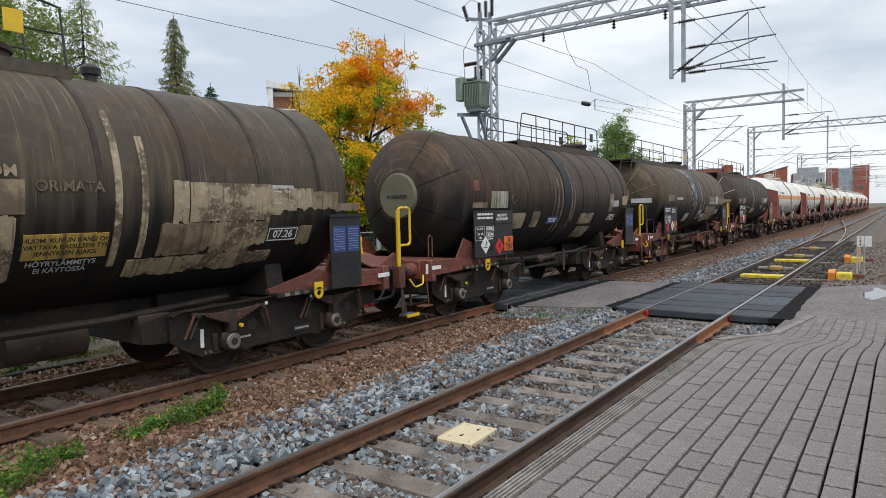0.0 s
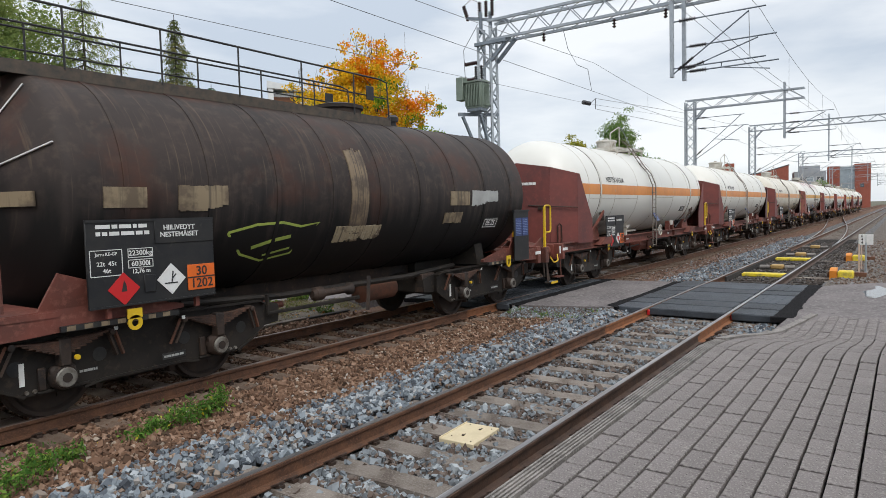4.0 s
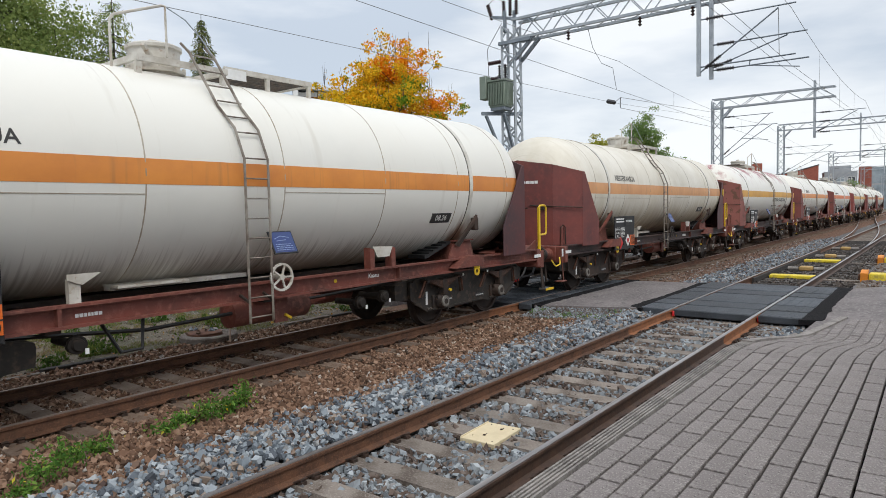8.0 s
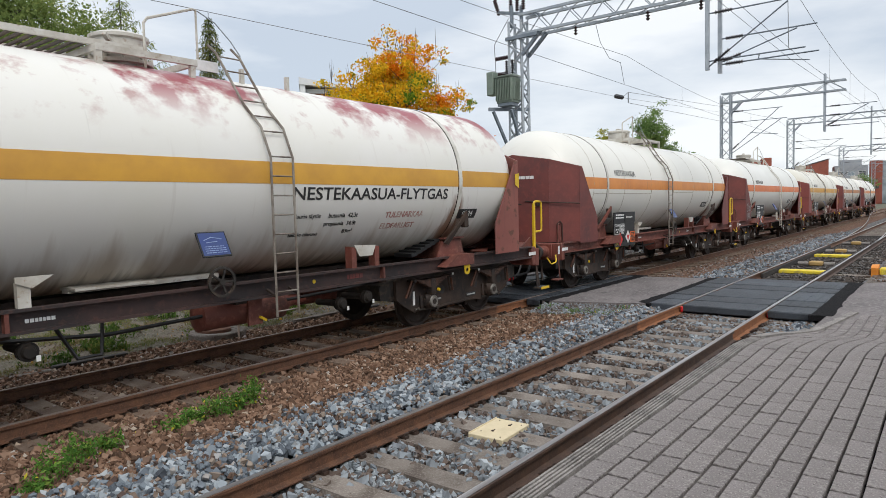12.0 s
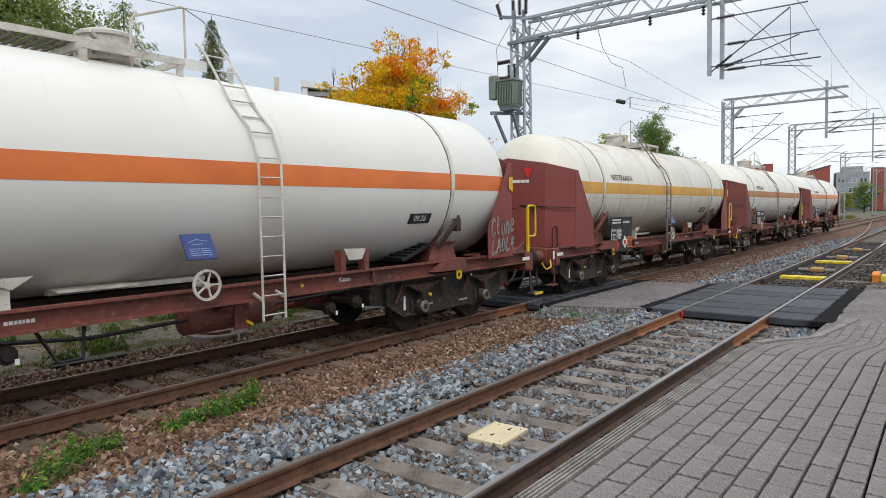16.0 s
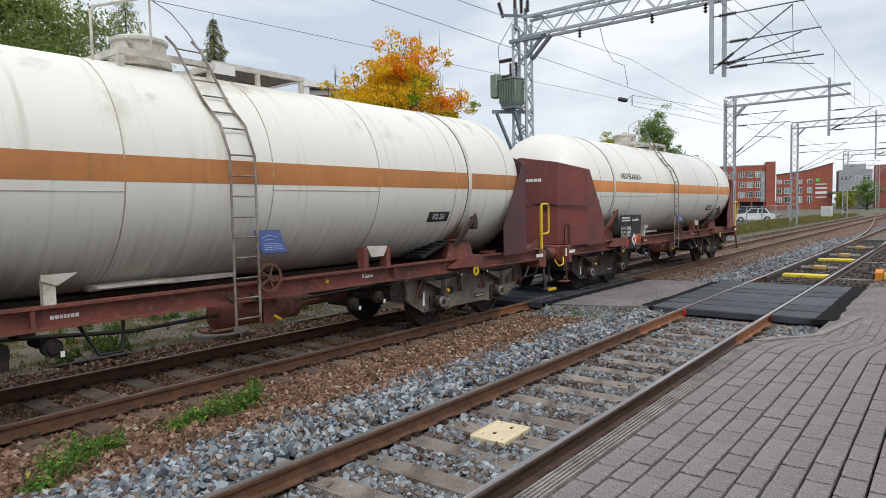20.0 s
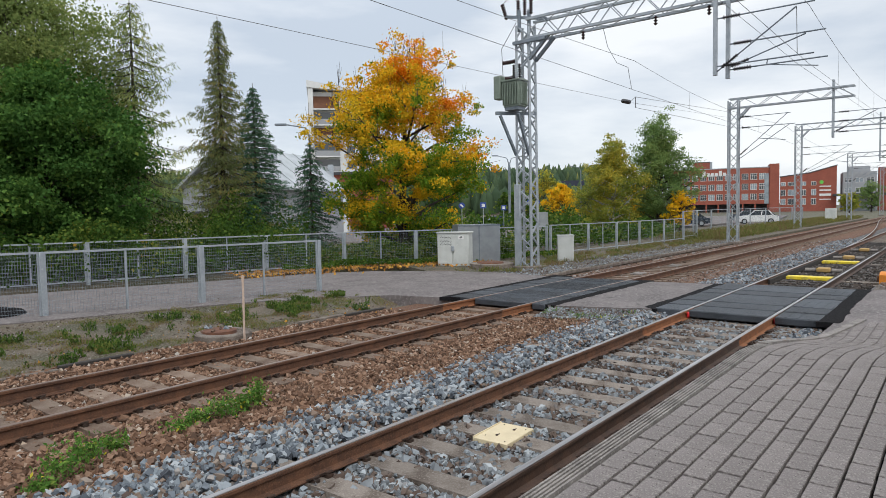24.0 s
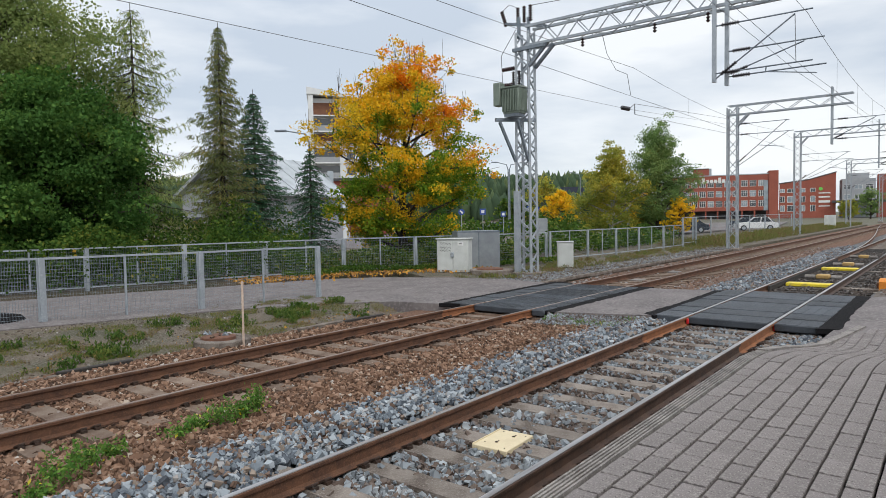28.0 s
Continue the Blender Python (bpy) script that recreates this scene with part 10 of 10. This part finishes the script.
# ---- cars, lamps and signs beyond the fence ----
def car(label, m, paint, length=4.5, tall=1.6):
    c = thing("car", label, "car", m, "parked cars")
    L = length
    body = [(-L / 2, 0.35), (-L / 2 + 0.02, 0.75), (-L / 2 + 0.25, 0.95), (-L * 0.18, tall * 0.64), (L * 0.36, tall * 0.66), (L / 2 - 0.02, 0.9), (L / 2, 0.4), (L * 0.44, 0.28), (-L * 0.44, 0.28)]
    part("body", Geo().prism(body, -0.87, 0.87, "y"), paint, c)
    cabin = [(-L * 0.2, tall * 0.62), (-L * 0.06, tall * 0.97), (L * 0.24, tall), (L * 0.42, tall * 0.64)]
    part("cabin", Geo().prism(cabin, -0.76, 0.76, "y"), M["window"], c, "dark car windows")
    part("roof", Geo().prism([(-L * 0.07, tall * 0.95), (L * 0.25, tall * 0.985), (L * 0.25, tall + 0.03), (-L * 0.06, tall)], -0.74, 0.74, "y"), paint, c)
    part("pillar", Geo().beam((L * 0.08, -0.77, tall * 0.63), (L * 0.1, -0.75, tall * 0.98), 0.09).beam((L * 0.36, -0.78, tall * 0.64), (L * 0.25, -0.75, tall), 0.12), paint, c)
    for x in (-L * 0.31, L * 0.3):
        for s in (-1, 1):
            w = part("wheel", Geo().lathe([(s * 0.68, 0.33), (s * 0.9, 0.33), (s * 0.91, 0.28), (s * 0.91, 0.22)], (x, 0, 0.33), "y", 18), M["tyre"], c)
            part("rim", Geo().lathe([(s * 0.88, 0.22), (s * 0.915, 0.2), (s * 0.915, 0.02)], (x, 0, 0.33), "y", 12), M["galv"], w)
    part("tail_lamp", Geo().box(L / 2 - 0.06, L / 2 + 0.01, -0.8, -0.55, 0.75, 0.92), M["red"], c)
    part("head_lamp", Geo().box(-L / 2 - 0.01, -L / 2 + 0.12, -0.82, -0.5, 0.68, 0.82), M["white"], c)
    return c


car("white estate car parked behind the fence", pose(85.0, 19.3, -0.05, 0, 0, -70), M["car_white"], 4.7, 1.6)
car("dark car parked behind the fence", pose(75.0, 24.2, -0.05, 0, 0, -70), M["car_dark"], 4.5, 1.45)
car("dark blue car parked by the road", pose(62, 42, -0.05, 0, 0, -40), M["car_blue"], 4.5, 1.5)
car("dark car in the far car park", pose(105, 25.5, -0.05, 0, 0, -70), M["car_dark"], 4.5, 1.5)


def street_lamp(x, y, h, arm, a):
    t = thing("street_lamp", "grey street lamp with a curved arm", "lamp post", pose(x, y, 0, 0, 0, a), "street lamps")
    part("pole", Geo().pipe([(0, 0, -0.2), (0, 0, h * 0.9), (0.15 * arm, 0, h * 0.97), (arm, 0, h)], 0.09, 8, 0.04), M["galv_dark"], t)
    part("lamp_head", Geo().box(arm - 0.1, arm + 0.7, -0.12, 0.12, h - 0.08, h + 0.06, 0.03), M["galv_dark"], t)


street_lamp(29.1, 34.6, 8.2, 1.6, 130)
street_lamp(70, 45, 9.0, 1.6, 150)
street_lamp(70.3, 45, 9.0, 1.6, -30)
street_lamp(96, 48, 9.0, 1.5, 150)
street_lamp(140, 46, 9.0, 1.5, 150)


def road_sign(x, y, h, r, a, square=False):
    t = thing("road_sign", "round blue road sign on a steel pole" if not square else "blue square road sign on a pole", "road sign", pose(x, y, 0, 0, 0, a), "road signs")
    part("pole", Geo().pipe([(0, 0, -0.2), (0, 0, h + r)], 0.03, 6), M["galv"], t)
    if square:
        part("face", Geo().box(-r, r, -0.05, -0.03, h - r, h + r), M["blue"], t)
        part("mark", Geo().box(-r * 0.5, r * 0.5, -0.054, -0.05, h - r * 0.5, h + r * 0.5), M["white"], t)
    else:
        part("face", Geo().lathe([(-0.05, r), (-0.03, r)], (0, 0, h), "y", 20), M["blue"], t)
        part("arrow", Geo().beam((-r * 0.5, -0.055, h + r * 0.4), (r * 0.4, -0.055, h - r * 0.4), 0.12).box(r * 0.05, r * 0.5, -0.058, -0.05, h - r * 0.55, h - r * 0.3), M["white"], t)


for x, y, h, q in ((44, 33, 2.6, False), (46, 32.2, 2.6, True), (62.5, 37.5, 3.0, True), (66, 38.5, 3.0, False), (73, 30.5, 2.8, True), (78, 34, 2.8, True), (90, 34, 3.2, True), (55, 36, 2.4, True)):
    road_sign(x, y, h, 0.26, -50, q)
box_sign = thing("sign_cabinet", "grey steel roadside cabinet", "cabinet", pose(58, 33.2, 0, 0, 0, -55))
part("body", Geo().box(-0.45, 0.45, -0.3, 0.3, 0.3, 1.9, 0.03), M["grey_box"], box_sign)
for xx in (-0.35, 0.35):
    part("leg", Geo().box(xx - 0.05, xx + 0.05, -0.1, 0.1, -0.1, 0.3), M["galv"], box_sign)
slab("road", [(30, 38), (60, 26), (110, 22), (160, 30), (150, 60), (60, 66)], -0.2, -0.045, M["asphalt"], "grey asphalt road and car park beyond the fence")
wall_ = thing("concrete_barrier", "low pale concrete wall beside the road", "wall", pose(34, 27.5, 0, 0, 0, -38))
for k in range(5):
    part("barrier_block", Geo().box(k * 2.05, k * 2.05 + 2.0, -0.15, 0.15, -0.1, 0.75, 0.03), M["kerb"], wall_)

# ---- things beside the tracks ----
cab = thing("relay_cabinet", "pale grey double-door relay cabinet beside the lane", "cabinet", pose(20.75, 15.95, 0, 0, 0, -70))
part("body", Geo().box(-0.66, 0.66, -0.24, 0.3, -0.05, 1.26, 0.012), M["cabinet"], cab)
for s in (-1, 1):
    part("door", Geo().box(s * 0.33 - 0.3, s * 0.33 + 0.3, -0.262, -0.242, 0.04, 1.2, 0.006), M["cabinet"], cab)
part("roof", Geo().box(-0.7, 0.7, -0.29, 0.34, 1.26, 1.31, 0.01), M["cabinet"], cab)
part("lock", Geo().box(-0.07, 0.06, -0.32, -0.262, 0.55, 0.75, 0.01), M["galv"], cab, "grey lock case")
tagp = part("number_tag", Geo().box(0.22, 0.46, -0.268, -0.262, 1.02, 1.16), M["white"], cab)
part("number", shift(letters("49", 0.12), 0.34, -0.272, 1.09), M["black"], tagp)
gr = Geo()
rg = random.Random(2)
for row, z in enumerate((1.08, 0.92, 0.8)):
    x = -0.52
    for k in range(4):
        gr.pipe([(x, -0.266, z), (x + 0.05, -0.266, z + rg.uniform(0.02, 0.09)), (x + 0.07, -0.266, z - 0.04), (x + 0.11, -0.266, z + 0.04)], 0.007, 4)
        x += 0.12
part("scrawl", gr, M["black"], cab, "black marker scrawl")
cab2 = thing("trackside_cabinet", "narrow white trackside cabinet in the grass", "cabinet", pose(24.75, 13.1, -0.05, 0, 0, -58))
part("body", Geo().box(-0.33, 0.33, -0.22, 0.22, 0.0, 1.06, 0.012), M["cabinet"], cab2)
part("lid", Geo().box(-0.36, 0.36, -0.25, 0.25, 1.06, 1.1, 0.01), M["cabinet"], cab2)
part("door_edge", Geo().box(-0.28, 0.28, -0.232, -0.222, 0.08, 1.0, 0.004), M["cabinet"], cab2)
cab3 = thing("steel_kiosk", "grey sheet steel kiosk behind the fence line", "cabinet", pose(23.0, 16.4, 0, 0, 0, -40))
part("body", Geo().box(-1.0, 0.85, -0.5, 0.6, -0.1, 1.55, 0.01), M["grey_box"], cab3)
part("panel_seam", Geo().box(-0.1, -0.06, -0.512, -0.5, 0.0, 1.5).box(-1.0, 0.85, -0.515, -0.5, 1.48, 1.55), M["galv_dark"], cab3)
for (x, y, z, r, h) in ((6.95, 10.93, -0.2, 0.52, 0.13), (20.75, 14.15, -0.05, 0.85, 0.17)):
    mh = thing("manhole", "low concrete well ring with a rusty iron cover", "manhole", pose(x, y, z), "wells in the verge")
    part("ring", Geo().lathe([(-0.1, r), (h - 0.02, r), (h, r - 0.02), (h, r * 0.7), (h - 0.02, r * 0.66), (h - 0.02, 0.01)], (0, 0, 0), "z", 32), M["concrete"], mh)
    part("cover", Geo().lathe([(h - 0.02, r * 0.62), (h + 0.035, r * 0.6), (h + 0.05, r * 0.5), (h + 0.05, 0.01)], (-0.05, 0.05, 0), "z", 28), M["rust"], mh, "rusty cast iron cover")
stones("stones", 9, lambda r, n: np.stack([6.9 + r.normal(0, 0.13, n), 10.93 + r.normal(0, 0.1, n), np.full(n, -0.01)], 1), 0.045, M["grey_stone"], "few grey stones on the well cover", "stones", 14)
stake = solid("marker_stake", Geo().box(-0.016, 0.016, -0.016, 0.016, -0.1, 1.22, 0.004).box(-0.017, 0.017, -0.017, 0.017, 1.12, 1.2), M["wood"], "thin pale wooden marker stake", "stake", m=pose(7.05, 10.4, -0.2, 0, 0.6, 20))
kerbline = thing("kerb_line", "half-buried mossy concrete kerb along the verge", "kerb", kind="structure")
xk = -3.0
rk = random.Random(6)
while xk < 10.2:
    ln = rk.uniform(0.9, 1.3)
    if 4.3 < xk < 7.5:  # broken away beside the well
        xk += ln
        continue
    o = part("kerb_stone", Geo().box(0, ln - 0.02, -0.06, 0.06, -0.12, 0.0, 0.012), M["timber"] if rk.random() < 0.45 else M["concrete"], kerbline)
    o.matrix_local = pose(xk, 10.78 + rk.uniform(-0.02, 0.02), -0.115 + rk.uniform(-0.05, 0.015), 0, 0, rk.uniform(-2.5, 2.5))
    xk += ln
xk = 18.6
while xk < 44:
    o = part("kerb_stone", Geo().box(0, 1.98, -0.06, 0.06, -0.12, 0.0, 0.012), M["concrete"], kerbline)
    o.matrix_local = pose(xk, 10.95, -0.06 + rk.uniform(-0.02, 0.01), 0, 0, rk.uniform(-1, 1))
    xk += 2.0
tarp = solid("rubber_mat", Geo().lathe([(0.0, 0.75), (0.1, 0.66), (0.16, 0.4), (0.18, 0.02)], (0, 0, 0), "z", 20), M["fresh_asphalt"], "black heap of asphalt leftovers behind the fence", "heap", m=pose(5.0, 17.2, -0.05))

board = thing("cover_plate", "cream-coloured bolted cover plate between the rails", "cover plate", pose(5.49, 3.63, -0.15, 0, 0, 3))
part("plate", Geo().box(-0.28, 0.28, -0.2, 0.2, -0.06, 0.0, 0.006), M["cream"], board)
part("back_lip", Geo().box(-0.28, 0.28, 0.188, 0.2, -0.01, 0.012, 0.004), M["cream"], board)
for x, y in ((-0.1, 0.02), (0.13, -0.05)):
    part("latch", Geo().lathe([(-0.002, 0.016), (0.008, 0.015), (0.008, 0.008), (0.004, 0.007)], (x, y, 0), "z", 12).box(x + 0.018, x + 0.05, y - 0.005, y + 0.005, -0.002, 0.004), M["clip"], board)
for x, y in ((-0.22, -0.14), (0.22, 0.12), (-0.16, 0.12), (0.2, -0.15)):
    part("bolt", Geo().lathe([(-0.002, 0.007), (0.005, 0.006)], (x, y, 0), "z", 8), M["clip"], board)
for x in (22.1, 25.8):
    p = thing("cable_cover", "pale cover plate between the far rails", "cover plate", pose(x, 8.85, -0.12), "cover plates in the far track")
    part("plate", Geo().box(-0.26, 0.26, -0.2, 0.2, -0.1, -0.035, 0.006), M["kerb"], p)

# switch machines beyond the crossing
M["lock_tan"] = mat("ochre_cast_case", (0.5, 0.32, 0.11), 0.6, dark=(0.35, 0.22, 0.08), scale=5)
for x, wide in ((22.5, 0.42), (29.1, 0.42)):
    t = thing("point_machine", "yellow-covered switch drive beside and between the rails", "switch drive", pose(x, 0, -0.12), "switch drives")
    part("rod_cover", Geo().box(-wide / 2, wide / 2, 2.93, 4.22, -0.05, 0.06, 0.02), M["bright_yellow"], t, "worn yellow rod cover")
    part("tie_bar", Geo().box(-0.16, 0.16, 0.9, 2.75, -0.18, -0.04, 0.01).box(-0.16, 0.16, 4.45, 5.1, -0.18, -0.04, 0.01), M["concrete"], t)
    part("drive_box", Geo().box(-0.24, 0.24, 1.2, 1.6, -0.1, 0.2, 0.03), M["bright_yellow"], t, "yellow drive box")
    part("side_cover", Geo().prism([(-0.26, -0.1), (-0.26, 0.2), (-0.1, 0.27), (0.26, 0.27), (0.26, 0.18), (-0.04, 0.18), (-0.14, 0.12), (-0.14, -0.1)], 1.62, 1.8, "y"), M["orange_cover"], t, "orange end cover")
    part("frame_plate", Geo().box(0.32, 0.5, 0.9, 1.9, -0.05, 0.12, 0.01), M["rust"], t)
    for dx in (-0.45, 0.0, 0.45):
        part("bearer", Geo().box(dx - 0.11, dx + 0.11, 0.7, 2.6, -0.2, -0.09, 0.01), M["concrete"], t)
for x in (25.2, 31.5, 37.0):
    t = thing("lock_motor", "small tan switch lock between the rails", "switch drive", pose(x, NEAR, -0.1), "switch drives")
    part("case", Geo().box(-0.2, 0.2, -0.2, 0.2, -0.06, 0.09, 0.03), M["lock_tan"], t)
    part("end_tube", Geo().lathe([(-0.55, 0.07), (-0.24, 0.07)], (0, 0, 0.0), "y", 10).lathe([(0.24, 0.07), (0.55, 0.07)], (0, 0, 0.0), "y", 10), M["kerb"], t)
sg = thing("number_sign", "white track number sign on a short post", "sign", pose(23.7, 0.96, -0.15))
part("post", Geo().pipe([(0, 0, -0.1), (0, 0, 1.0)], 0.03, 8), M["galv"], sg)
for dy in (0.1, -0.1):
    part("plate", Geo().box(-0.02, 0.0, dy - 0.092, dy + 0.092, 0.93, 1.26, 0.004), M["white"], sg)
dg = Geo()
for k, z in enumerate((1.2, 1.1, 1.0)):
    d = letters("644"[k], 0.11)
    dg.add([(-0.026 + y, -x + 0.1, zz + z) for x, y, zz in d.v], d.f)
part("digits", dg, M["black"], sg, "black digits")
for x, y in ((23.0, 1.1), (25.4, 1.15)):
    solid("marker_peg", Geo().box(-0.02, 0.02, -0.02, 0.02, -0.2, 0.95, 0.004), M["wood"], "thin pinkish wooden peg beside the switch", "stake", m=pose(x, y, -0.1))
bx = thing("trackside_box", "white trackside box at a gantry foot", "cabinet", pose(97, 13.2, -0.1))
part("body", Geo().box(-0.5, 0.5, -0.6, 0.6, 0, 1.7, 0.02), M["cabinet"], bx)
part("plinth", Geo().box(-0.6, 0.6, -0.8, 0.8, -0.1, 0.25), M["bright_yellow"], bx)

# ---- the platform's paving, laid last ----
ROW, LONG = 0.153, 0.305
paver = Geo().box(-LONG / 2 + 0.0095, LONG / 2 - 0.0095, -ROW / 2 + 0.0085, ROW / 2 - 0.0085, -0.06, 0.0, 0.0035).mesh("paver", M["paver"], smooth=False)

far_pavers = Geo()
rp = random.Random(9)
rows = [(1.651 - k * ROW, paver, "paver") for k in range(14)]
for r, (y, me, name) in enumerate(rows):
    x = 1.38 + LONG * 5 - LONG * 0.5 * (r % 2) + rp.uniform(-0.012, 0.012)
    while x < 14.0:
        tilt = math.degrees(math.atan2(deck_z(x + 0.1) - deck_z(x - 0.1), 0.2))
        if x < 11.8 or y < 1.72 - (x - 11.9) * 0.25:
            m = pose(x, y, deck_z(x) + rp.uniform(-0.004, 0.004), rp.uniform(-0.9, 0.9), -tilt + rp.uniform(-0.7, 0.7), rp.uniform(-0.6, 0.6))
            if x < 10.4:
                o = part(name, me, None, platform)
                o.matrix_local = m
            else:
                far_pavers.box(-LONG / 2 + 0.008, LONG / 2 - 0.008, -ROW / 2 + 0.008, ROW / 2 - 0.008, -0.06, 0.0, 0.006, m)
        x += LONG
for r in range(10):
    x = 11.95 + (0.15 if r % 2 else 0.0)
    while x < 14.0:
        far_pavers.box(-LONG / 2 + 0.009, LONG / 2 - 0.009, -ROW / 2 + 0.009, ROW / 2 - 0.009, -0.06, 0.0, 0.006, pose(x, -0.491 - r * ROW, deck_z(x)))
        x += LONG
part("paver_field", far_pavers, M["paver_stuff"], platform, "grey concrete pavers down the ramp", smooth=False)["kind"] = "stuff"


motions()
